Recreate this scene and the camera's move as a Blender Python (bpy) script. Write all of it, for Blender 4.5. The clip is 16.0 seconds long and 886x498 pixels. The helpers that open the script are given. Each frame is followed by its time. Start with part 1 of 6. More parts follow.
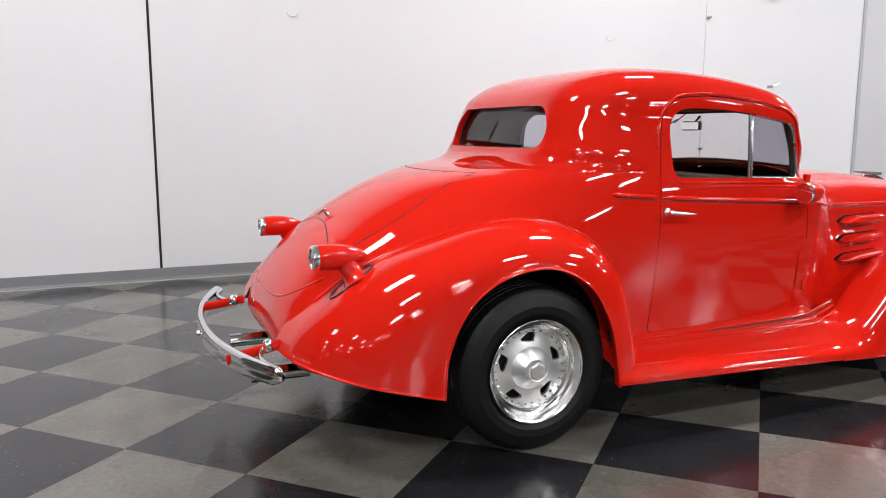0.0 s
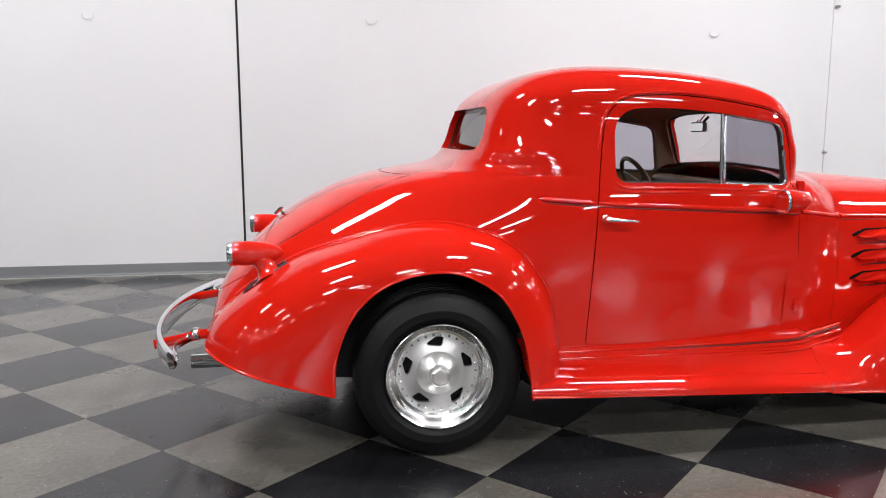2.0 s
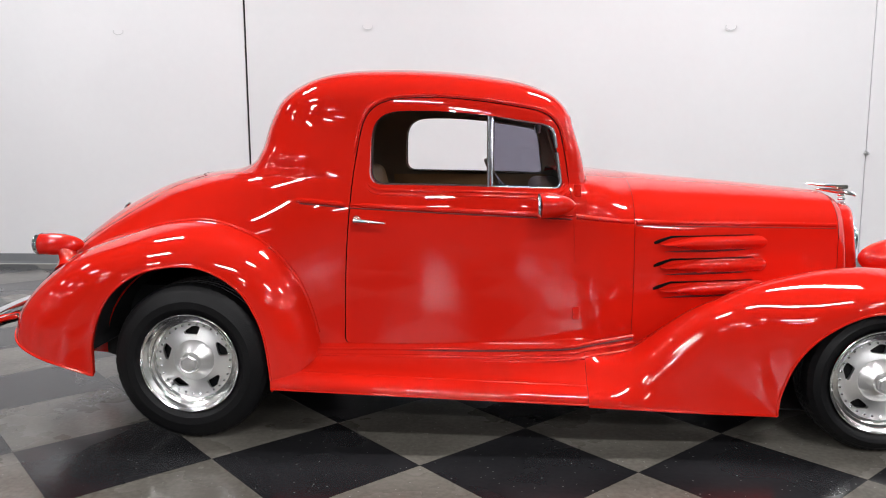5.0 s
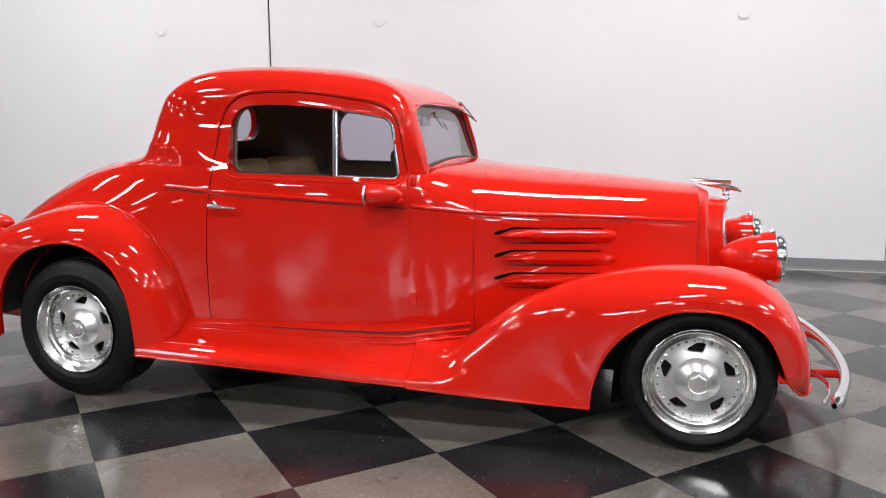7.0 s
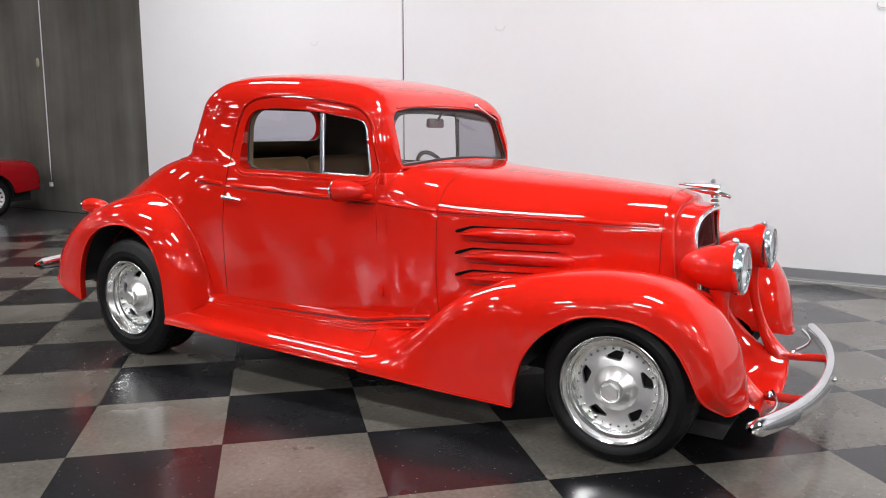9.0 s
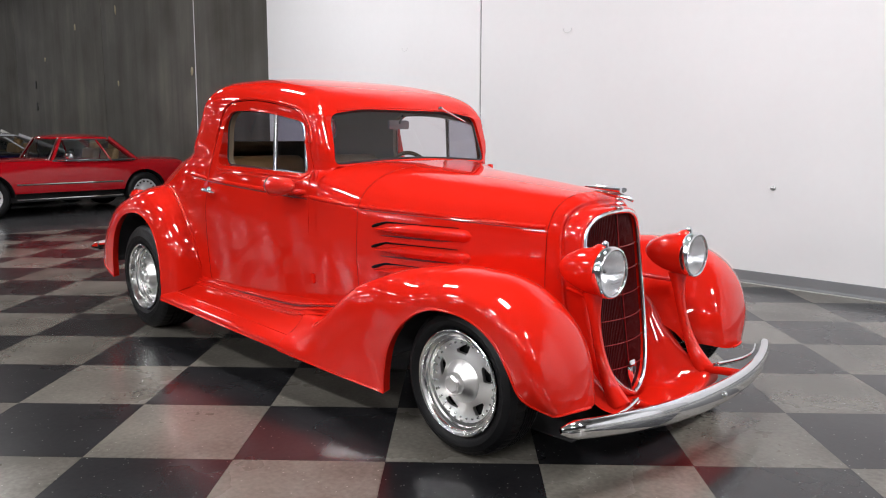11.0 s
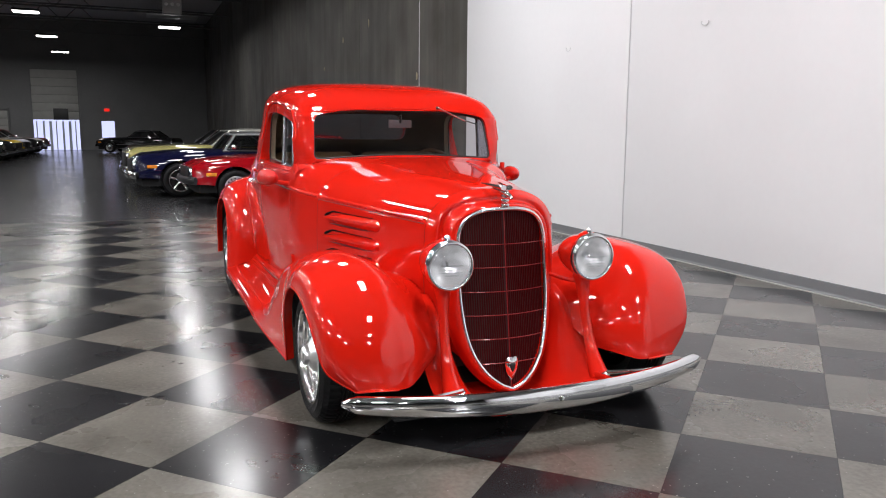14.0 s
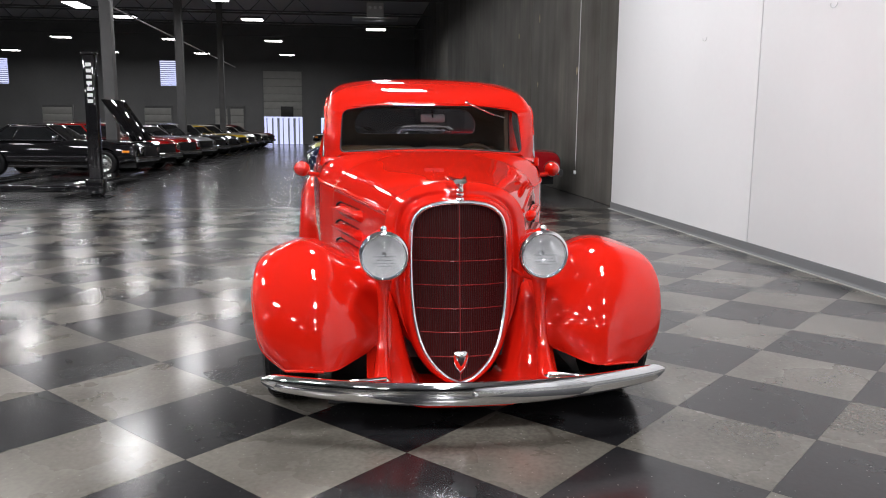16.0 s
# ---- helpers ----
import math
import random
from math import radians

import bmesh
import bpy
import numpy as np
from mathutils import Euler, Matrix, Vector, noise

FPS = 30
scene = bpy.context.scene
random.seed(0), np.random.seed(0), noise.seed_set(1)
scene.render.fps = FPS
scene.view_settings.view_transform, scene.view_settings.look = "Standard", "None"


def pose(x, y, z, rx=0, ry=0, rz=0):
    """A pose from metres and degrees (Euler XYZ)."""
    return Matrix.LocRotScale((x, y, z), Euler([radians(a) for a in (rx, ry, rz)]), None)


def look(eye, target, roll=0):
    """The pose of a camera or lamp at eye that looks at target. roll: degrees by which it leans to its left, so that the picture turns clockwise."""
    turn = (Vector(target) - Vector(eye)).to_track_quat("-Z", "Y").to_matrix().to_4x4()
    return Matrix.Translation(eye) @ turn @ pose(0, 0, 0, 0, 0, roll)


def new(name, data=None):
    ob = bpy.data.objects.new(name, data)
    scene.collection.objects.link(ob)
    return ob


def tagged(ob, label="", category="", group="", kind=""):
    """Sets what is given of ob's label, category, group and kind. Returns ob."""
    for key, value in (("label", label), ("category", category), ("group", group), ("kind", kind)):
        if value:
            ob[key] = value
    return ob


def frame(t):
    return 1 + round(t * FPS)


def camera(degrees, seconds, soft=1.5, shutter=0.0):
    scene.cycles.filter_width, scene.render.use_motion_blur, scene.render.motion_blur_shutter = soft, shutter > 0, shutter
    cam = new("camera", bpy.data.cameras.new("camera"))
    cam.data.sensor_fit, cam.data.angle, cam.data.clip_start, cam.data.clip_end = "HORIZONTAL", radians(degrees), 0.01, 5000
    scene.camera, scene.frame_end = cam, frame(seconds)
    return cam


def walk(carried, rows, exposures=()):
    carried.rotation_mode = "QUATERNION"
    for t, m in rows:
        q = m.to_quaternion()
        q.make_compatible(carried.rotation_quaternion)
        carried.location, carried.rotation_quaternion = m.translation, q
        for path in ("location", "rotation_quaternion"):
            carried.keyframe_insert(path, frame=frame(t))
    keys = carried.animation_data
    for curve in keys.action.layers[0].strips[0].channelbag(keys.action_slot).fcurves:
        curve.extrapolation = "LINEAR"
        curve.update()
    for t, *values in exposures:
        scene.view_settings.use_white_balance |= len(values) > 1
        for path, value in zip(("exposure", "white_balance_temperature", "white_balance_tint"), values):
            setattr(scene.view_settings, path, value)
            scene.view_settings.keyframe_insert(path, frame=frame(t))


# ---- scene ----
cam = camera(60.0, 16.0, soft=1.0)
PATH = [
    (0, (-1.552, -3.495, 1.310), (-0.764, -1.682, 1.007), 0.12),
    (0.5, (-1.278, -3.602, 1.310), (-0.618, -1.739, 1.008), 0.08),
    (1, (-1.004, -3.693, 1.308), (-0.477, -1.788, 1.008), 0.03),
    (1.5, (-0.731, -3.767, 1.305), (-0.300, -1.837, 1.008), 0.00),
    (2, (-0.460, -3.816, 1.305), (-0.145, -1.863, 1.010), 0.00),
    (2.5, (-0.188, -3.861, 1.307), (0.027, -1.894, 1.012), 0.00),
    (3, (0.096, -3.900, 1.308), (0.240, -1.926, 1.016), 0.00),
    (3.5, (0.386, -3.935, 1.310), (0.425, -1.957, 1.020), -0.03),
    (4, (0.683, -3.968, 1.311), (0.651, -1.989, 1.022), -0.13),
    (4.5, (0.994, -3.987, 1.311), (0.906, -2.009, 1.025), -0.23),
    (5, (1.317, -4.004, 1.312), (1.179, -2.031, 1.019), -0.30),
    (5.2, (1.447, -4.006, 1.312), (1.295, -2.034, 1.014), -0.23),
    (7.5, (2.943, -3.940, 1.309), (2.332, -2.062, 0.998), -0.13),
    (8, (3.245, -3.872, 1.308), (2.501, -2.041, 0.999), 0.00),
    (10.3, (4.566, -3.274, 1.292), (3.265, -1.783, 0.997), 0.13),
    (10.5, (4.681, -3.203, 1.292), (3.358, -1.733, 0.998), 0.23),
    (11, (4.957, -3.002, 1.291), (3.552, -1.611, 0.995), 0.30),
    (11.5, (5.204, -2.796, 1.291), (3.711, -1.499, 0.994), 0.33),
    (12, (5.425, -2.577, 1.291), (3.834, -1.401, 0.994), 0.40),
    (12.5, (5.628, -2.346, 1.290), (3.967, -1.269, 0.997), 0.47),
    (13, (5.830, -2.114, 1.289), (4.127, -1.108, 0.995), 0.50),
    (13.5, (6.027, -1.860, 1.289), (4.266, -0.963, 0.991), 0.47),
    (14, (6.190, -1.582, 1.289), (4.359, -0.835, 0.990), 0.37),
    (14.5, (6.322, -1.296, 1.288), (4.430, -0.724, 0.986), 0.33),
    (15, (6.421, -1.002, 1.287), (4.493, -0.565, 0.984), 0.30),
    (15.5, (6.481, -0.721, 1.287), (4.531, -0.406, 0.977), 0.42),
    (16, (6.521, -0.458, 1.285), (4.558, -0.241, 0.973), 0.43),
]
walk(cam, [(t, look(eye, target, roll)) for t, eye, target, roll in PATH])

# ---- light ----
world = bpy.data.worlds.new("hall_air")
scene.world = world
world.use_nodes = True
world.node_tree.nodes["Background"].inputs[0].default_value = (0.55, 0.6, 0.65, 1)
world.node_tree.nodes["Background"].inputs[1].default_value = 0.02
scene.view_settings.exposure = 0.0

LAMP_Z = 6.0


def lamp_light(x, y, z, watts, along_x, along_y):
    """The light that the tubes of one high-bay lamp give."""
    data = bpy.data.lights.new("high_bay_light", "AREA")
    data.shape, data.size, data.size_y = "RECTANGLE", along_x, along_y
    data.energy, data.color = watts, (0.985, 0.975, 1.0)
    ob = new("high_bay_light", data)
    ob.location = (x, y, z)
    return ob


# ---- materials ----
def mat(name, color, rough=0.5, metal=0.0, coat=0.0, spec=0.5, bump=0.0, bump_scale=60.0, vary=0.0, vary_scale=3.0, ior=1.5):
    """A principled surface with a broad and a fine variation of tone and a fine relief."""
    m = bpy.data.materials.new(name)
    m.use_nodes = True
    nt = m.node_tree
    b = nt.nodes["Principled BSDF"]
    b.inputs["Base Color"].default_value = (*color, 1)
    b.inputs["Roughness"].default_value = rough
    b.inputs["Metallic"].default_value = metal
    b.inputs["IOR"].default_value = ior
    b.inputs["Specular IOR Level"].default_value = spec
    b.inputs["Coat Weight"].default_value = coat
    b.inputs["Coat Roughness"].default_value = 0.02
    if bump or vary:
        co = nt.nodes.new("ShaderNodeTexCoord")
    if vary:
        n1 = nt.nodes.new("ShaderNodeTexNoise")
        n1.inputs["Scale"].default_value, n1.inputs["Detail"].default_value = vary_scale, 6
        n2 = nt.nodes.new("ShaderNodeTexNoise")
        n2.inputs["Scale"].default_value, n2.inputs["Detail"].default_value = vary_scale * 14, 3
        nt.links.new(co.outputs["Object"], n1.inputs["Vector"])
        nt.links.new(co.outputs["Object"], n2.inputs["Vector"])
        add = nt.nodes.new("ShaderNodeMath")
        add.operation = "MULTIPLY_ADD"
        add.inputs[1].default_value = 0.35
        nt.links.new(n2.outputs[0], add.inputs[0])
        nt.links.new(n1.outputs[0], add.inputs[2])
        ramp = nt.nodes.new("ShaderNodeMapRange")
        ramp.inputs["From Min"].default_value, ramp.inputs["From Max"].default_value = 0.35, 1.0
        ramp.inputs["To Min"].default_value, ramp.inputs["To Max"].default_value = 1 - vary, 1 + vary
        nt.links.new(add.outputs[0], ramp.inputs["Value"])
        mul = nt.nodes.new("ShaderNodeVectorMath")
        mul.operation = "SCALE"
        mul.inputs[0].default_value = color
        nt.links.new(ramp.outputs[0], mul.inputs["Scale"])
        nt.links.new(mul.outputs[0], b.inputs["Base Color"])
        rr = nt.nodes.new("ShaderNodeMapRange")
        rr.inputs["From Min"].default_value, rr.inputs["From Max"].default_value = 0.3, 0.9
        rr.inputs["To Min"].default_value, rr.inputs["To Max"].default_value = rough * 0.8, min(1, rough * 1.25)
        nt.links.new(add.outputs[0], rr.inputs["Value"])
        nt.links.new(rr.outputs[0], b.inputs["Roughness"])
    if bump:
        nb = nt.nodes.new("ShaderNodeTexNoise")
        nb.inputs["Scale"].default_value, nb.inputs["Detail"].default_value = bump_scale, 4
        nt.links.new(co.outputs["Object"], nb.inputs["Vector"])
        bp = nt.nodes.new("ShaderNodeBump")
        bp.inputs["Strength"].default_value, bp.inputs["Distance"].default_value = bump, 0.01
        nt.links.new(nb.outputs[0], bp.inputs["Height"])
        nt.links.new(bp.outputs[0], b.inputs["Normal"])
    return m


def glow(name, color, strength):
    m = bpy.data.materials.new(name)
    m.use_nodes = True
    nt = m.node_tree
    nt.nodes.remove(nt.nodes["Principled BSDF"])
    e = nt.nodes.new("ShaderNodeEmission")
    e.inputs[0].default_value, e.inputs[1].default_value = (*color, 1), strength
    nt.links.new(e.outputs[0], nt.nodes["Material Output"].inputs[0])
    return m


def glass(name, tint, rough=0.0):
    """Thin glass: what is behind shows through, tinted, under a mirror-like gloss."""
    m = bpy.data.materials.new(name)
    m.use_nodes = True
    nt = m.node_tree
    nt.nodes.remove(nt.nodes["Principled BSDF"])
    t = nt.nodes.new("ShaderNodeBsdfTransparent")
    t.inputs[0].default_value = (*tint, 1)
    g = nt.nodes.new("ShaderNodeBsdfGlossy")
    g.inputs["Roughness"].default_value = rough
    f = nt.nodes.new("ShaderNodeLayerWeight")
    f.inputs["Blend"].default_value = 0.5
    p5 = nt.nodes.new("ShaderNodeMath")
    p5.operation, p5.inputs[1].default_value = "POWER", 4.5
    nt.links.new(f.outputs["Facing"], p5.inputs[0])
    ad = nt.nodes.new("ShaderNodeMath")
    ad.operation, ad.inputs[1].default_value, ad.inputs[2].default_value = "MULTIPLY_ADD", 0.9, 0.065
    nt.links.new(p5.outputs[0], ad.inputs[0])
    mix = nt.nodes.new("ShaderNodeMixShader")
    nt.links.new(ad.outputs[0], mix.inputs[0])
    nt.links.new(t.outputs[0], mix.inputs[1])
    nt.links.new(g.outputs[0], mix.inputs[2])
    nt.links.new(mix.outputs[0], nt.nodes["Material Output"].inputs[0])
    return m


def tile_material(name, dark, light, per_island):
    """A vinyl tile: mottled tone, pale flecks, scuffs and a worn wax gloss."""
    m = bpy.data.materials.new(name)
    m.use_nodes = True
    nt = m.node_tree
    L = nt.links.new
    b = nt.nodes["Principled BSDF"]
    co = nt.nodes.new("ShaderNodeNewGeometry")
    pos = co.outputs["Position"]
    big = nt.nodes.new("ShaderNodeTexNoise")
    big.inputs["Scale"].default_value, big.inputs["Detail"].default_value = 2.2, 8
    L(pos, big.inputs["Vector"])
    fine = nt.nodes.new("ShaderNodeTexNoise")
    fine.inputs["Scale"].default_value, fine.inputs["Detail"].default_value = 45, 5
    L(pos, fine.inputs["Vector"])
    if per_island:
        rnd = co.outputs["Random Per Island"]
    else:
        rnd = nt.nodes.new("ShaderNodeObjectInfo").outputs["Random"]
    # tone
    s1 = nt.nodes.new("ShaderNodeMath"); s1.operation = "MULTIPLY_ADD"; s1.inputs[1].default_value = 0.9
    L(big.outputs[0], s1.inputs[0])
    s2 = nt.nodes.new("ShaderNodeMath"); s2.operation = "MULTIPLY_ADD"; s2.inputs[1].default_value = 0.5; s2.inputs[2].default_value = -0.32
    L(fine.outputs[0], s2.inputs[0])
    L(s2.outputs[0], s1.inputs[2])
    s3 = nt.nodes.new("ShaderNodeMath"); s3.operation = "MULTIPLY_ADD"; s3.inputs[1].default_value = 0.22
    L(rnd, s3.inputs[0])
    L(s1.outputs[0], s3.inputs[2])
    ramp = nt.nodes.new("ShaderNodeValToRGB")
    ramp.color_ramp.elements[0].position, ramp.color_ramp.elements[1].position = 0.28, 0.74
    ramp.color_ramp.elements[0].color, ramp.color_ramp.elements[1].color = (*dark, 1), (*light, 1)
    L(s3.outputs[0], ramp.inputs[0])
    # flecks
    vor = nt.nodes.new("ShaderNodeTexVoronoi")
    vor.inputs["Scale"].default_value = 38
    L(pos, vor.inputs["Vector"])
    lt = nt.nodes.new("ShaderNodeMath"); lt.operation = "LESS_THAN"; lt.inputs[1].default_value = 0.11
    L(vor.outputs["Distance"], lt.inputs[0])
    sep = nt.nodes.new("ShaderNodeSeparateColor")
    L(vor.outputs["Color"], sep.inputs[0])
    few = nt.nodes.new("ShaderNodeMath"); few.operation = "GREATER_THAN"; few.inputs[1].default_value = 0.62
    L(sep.outputs[0], few.inputs[0])
    both = nt.nodes.new("ShaderNodeMath"); both.operation = "MULTIPLY"
    L(lt.outputs[0], both.inputs[0]); L(few.outputs[0], both.inputs[1])
    amt = nt.nodes.new("ShaderNodeMath"); amt.operation = "MULTIPLY"; amt.inputs[1].default_value = 0.42
    L(both.outputs[0], amt.inputs[0])
    mx = nt.nodes.new("ShaderNodeMix"); mx.data_type = "RGBA"
    mx.inputs[7].default_value = (0.42, 0.42, 0.40, 1)
    L(amt.outputs[0], mx.inputs[0]); L(ramp.outputs[0], mx.inputs[6])
    L(mx.outputs[2], b.inputs["Base Color"])
    # gloss
    scuff = nt.nodes.new("ShaderNodeTexNoise")
    scuff.inputs["Scale"].default_value, scuff.inputs["Detail"].default_value = 1.3, 10
    L(pos, scuff.inputs["Vector"])
    mr = nt.nodes.new("ShaderNodeMapRange")
    mr.inputs["From Min"].default_value, mr.inputs["From Max"].default_value = 0.3, 0.7
    mr.inputs["To Min"].default_value, mr.inputs["To Max"].default_value = 0.22, 0.34
    L(scuff.outputs[0], mr.inputs["Value"]); L(mr.outputs[0], b.inputs["Roughness"])
    b.inputs["Specular IOR Level"].default_value = 0.05
    b.inputs["Coat Weight"].default_value, b.inputs["Coat Roughness"].default_value = 0.70, 0.165
    wav = nt.nodes.new("ShaderNodeTexNoise")
    wav.inputs["Scale"].default_value, wav.inputs["Detail"].default_value = 26, 3
    L(pos, wav.inputs["Vector"])
    bp = nt.nodes.new("ShaderNodeBump")
    bp.inputs["Strength"].default_value, bp.inputs["Distance"].default_value = 0.03, 0.01
    L(wav.outputs[0], bp.inputs["Height"]); L(bp.outputs[0], b.inputs["Normal"]); L(bp.outputs[0], b.inputs["Coat Normal"])
    return m


RED = mat("red_car_paint", (0.575, 0.012, 0.005), 0.5, 0, 1.0, 0.0)
RED.node_tree.nodes["Principled BSDF"].inputs["Coat IOR"].default_value = 1.56
RED.node_tree.nodes["Principled BSDF"].inputs["Coat Roughness"].default_value = 0.008
CHROME = mat("chrome", (0.82, 0.83, 0.85), 0.05, 1.0)
BRUSHED = mat("brushed_aluminium", (0.90, 0.90, 0.89), 0.30, 1.0, bump=0.06, bump_scale=260)
ALU = mat("polished_aluminium", (0.93, 0.93, 0.92), 0.13, 1.0, bump=0.05, bump_scale=160)
STEEL = mat("brushed_steel", (0.55, 0.55, 0.56), 0.3, 1.0)
RUBBER = mat("black_tyre_rubber", (0.0055, 0.0055, 0.006), 0.40, 0, 0, 0.2, bump=0.15, bump_scale=220, vary=0.15, vary_scale=6)
BLACK = mat("black_satin_trim", (0.012, 0.012, 0.013), 0.45)
UNDER = mat("dark_underbody", (0.010, 0.010, 0.011), 0.8)
TAN = mat("tan_leather", (0.36, 0.22, 0.10), 0.5, bump=0.2, bump_scale=120, vary=0.12, vary_scale=5)
LINER = mat("taupe_headliner_cloth", (0.25, 0.20, 0.135), 0.9, bump=0.2, bump_scale=300, vary=0.1)
GLASS = glass("tinted_window_glass", (0.53, 0.52, 0.58))
SCREEN_GLASS = glass("lightly_tinted_windscreen", (0.76, 0.74, 0.76))
CLEAR = glass("clear_glass", (0.93, 0.94, 0.95))
LENS_RED = mat("red_tail_lens", (0.35, 0.01, 0.01), 0.12, 0, 1.0)
AMBER = mat("amber_lens", (0.8, 0.25, 0.02), 0.15, 0, 1.0)
WHITE_WALL = mat("white_painted_panel", (0.80, 0.80, 0.81), 0.55, bump=0.05, bump_scale=18, vary=0.03, vary_scale=0.9)
GREY_WALL = mat("pale_grey_painted_panel", (0.62, 0.62, 0.63), 0.55, bump=0.05, bump_scale=18, vary=0.03, vary_scale=0.9)


def concrete_material():
    """Cast concrete: broad cloudy tone, brown rain-like streaks running down, fine pores."""
    m = mat("grey_cast_concrete", (0.092, 0.087, 0.076), 0.75, bump=0.25, bump_scale=9)
    nt = m.node_tree
    L = nt.links.new
    b = nt.nodes["Principled BSDF"]
    geo = nt.nodes.new("ShaderNodeNewGeometry")
    mp = nt.nodes.new("ShaderNodeMapping")
    mp.inputs["Scale"].default_value = (1.6, 1.6, 0.10)
    L(geo.outputs["Position"], mp.inputs["Vector"])
    st = nt.nodes.new("ShaderNodeTexNoise")
    st.inputs["Scale"].default_value, st.inputs["Detail"].default_value, st.inputs["Roughness"].default_value = 1.5, 7, 0.62
    L(mp.outputs[0], st.inputs["Vector"])
    cl = nt.nodes.new("ShaderNodeTexNoise")
    cl.inputs["Scale"].default_value, cl.inputs["Detail"].default_value = 0.8, 8
    L(geo.outputs["Position"], cl.inputs["Vector"])
    add = nt.nodes.new("ShaderNodeMath")
    L(st.outputs[0], add.inputs[0])
    L(cl.outputs[0], add.inputs[1])
    half_ = nt.nodes.new("ShaderNodeMath")
    half_.operation, half_.inputs[1].default_value = "MULTIPLY", 0.5
    L(add.outputs[0], half_.inputs[0])
    ramp = nt.nodes.new("ShaderNodeValToRGB")
    ramp.color_ramp.elements[0].position, ramp.color_ramp.elements[1].position = 0.36, 0.64
    ramp.color_ramp.elements[0].color, ramp.color_ramp.elements[1].color = (0.058, 0.053, 0.043, 1), (0.140, 0.132, 0.112, 1)
    mid = ramp.color_ramp.elements.new(0.52)
    mid.color = (0.096, 0.091, 0.081, 1)
    L(half_.outputs[0], ramp.inputs[0])
    L(ramp.outputs[0], b.inputs["Base Color"])
    return m


CONCRETE = concrete_material()
COVE = mat("grey_vinyl_cove_base", (0.13, 0.135, 0.14), 0.4, vary=0.08)
SLAB = mat("polished_dark_concrete", (0.047, 0.047, 0.049), 0.18, bump=0.03, bump_scale=5, vary=0.25, vary_scale=0.5)
HALL = mat("dark_grey_hall_wall", (0.155, 0.157, 0.155), 0.7, vary=0.2, vary_scale=0.5)
DECK = mat("dark_roof_deck", (0.46, 0.46, 0.465), 0.8)
SEAM = mat("black_joint_sealant", (0.01, 0.01, 0.01), 0.7)
TILE_DARK = tile_material("black_vinyl_tile", (0.0062, 0.0062, 0.0070), (0.017, 0.017, 0.0185), False)
TILE_GREY = tile_material("grey_vinyl_tile", (0.068, 0.063, 0.053), (0.154, 0.144, 0.124), False)
TILE_DARK_FAR = tile_material("black_vinyl_tiles_beyond", (0.0062, 0.0062, 0.0070), (0.017, 0.017, 0.0185), True)
TILE_GREY_FAR = tile_material("grey_vinyl_tiles_beyond", (0.068, 0.063, 0.053), (0.154, 0.144, 0.124), True)
TUBE = glow("lamp_diffuser_glow", (1.0, 0.97, 0.95), 6.0)
DAY = glow("daylight_outside", (0.60, 0.64, 1.0), 1.25)


# ---- mesh helpers ----
def mesh_of(name, verts, faces, material, smooth=True):
    me = bpy.data.meshes.new(name)
    me.from_pydata([tuple(map(float, v)) for v in verts], [], faces)
    me.materials.append(material)
    if smooth:
        me.shade_smooth()
    me.update()
    return me


def part(name, bm, material, parent, label=""):
    """Links a bmesh (or a mesh) as one mesh object under a thing or under a part."""
    if isinstance(bm, bmesh.types.BMesh):
        me = bpy.data.meshes.new(name)
        bm.to_mesh(me)
        bm.free()
        me.materials.append(material)
    else:
        me = bm
    ob = new(name, me)
    ob.parent = parent
    if label:
        ob["label"] = label
    return ob


def thing(name, label, category, group="", at=None):
    ob = new(name)
    ob.empty_display_size = 0.1
    if at is not None:
        ob.matrix_basis = at
    return tagged(ob, label, category, group)


def setting(name, me, label="", category=""):
    return tagged(new(name, me), label, category, "", "structure")


def smooth_by(me, angle=35):
    me.shade_smooth()
    me.set_sharp_from_angle(angle=radians(angle))
    return me


def bm_box(bm, lo, hi, bevel=0.0, seg=2):
    r = bmesh.ops.create_cube(bm, size=1)
    for v in r["verts"]:
        v.co = Vector([(lo[k] + hi[k]) / 2 + v.co[k] * (hi[k] - lo[k]) for k in range(3)])
    if bevel:
        es = list({e for v in r["verts"] for e in v.link_edges})
        bmesh.ops.bevel(bm, geom=es, offset=bevel, segments=seg, affect="EDGES", profile=0.5)
    return bm


def box(name, lo, hi, material, bevel=0.0, seg=2):
    bm = bm_box(bmesh.new(), lo, hi, bevel, seg)
    me = bpy.data.meshes.new(name)
    bm.to_mesh(me)
    bm.free()
    me.materials.append(material)
    if bevel:
        smooth_by(me, 40)
    return me


def pchip(xs, ys, q):
    """Monotone cubic through knots."""
    xs, ys, q = np.asarray(xs, float), np.asarray(ys, float), np.asarray(q, float)
    h, d = np.diff(xs), np.diff(ys) / np.diff(xs)
    m = np.zeros(len(xs))
    for i in range(1, len(xs) - 1):
        if d[i - 1] * d[i] > 0:
            w1, w2 = 2 * h[i] + h[i - 1], h[i] + 2 * h[i - 1]
            m[i] = (w1 + w2) / (w1 / d[i - 1] + w2 / d[i])
    m[0], m[-1] = d[0], d[-1]
    i = np.clip(np.searchsorted(xs, q) - 1, 0, len(xs) - 2)
    t = (q - xs[i]) / h[i]
    return (ys[i] * (1 + 2 * t) * (1 - t) ** 2 + h[i] * m[i] * t * (1 - t) ** 2
            + ys[i + 1] * t * t * (3 - 2 * t) + h[i] * m[i + 1] * t * t * (t - 1))


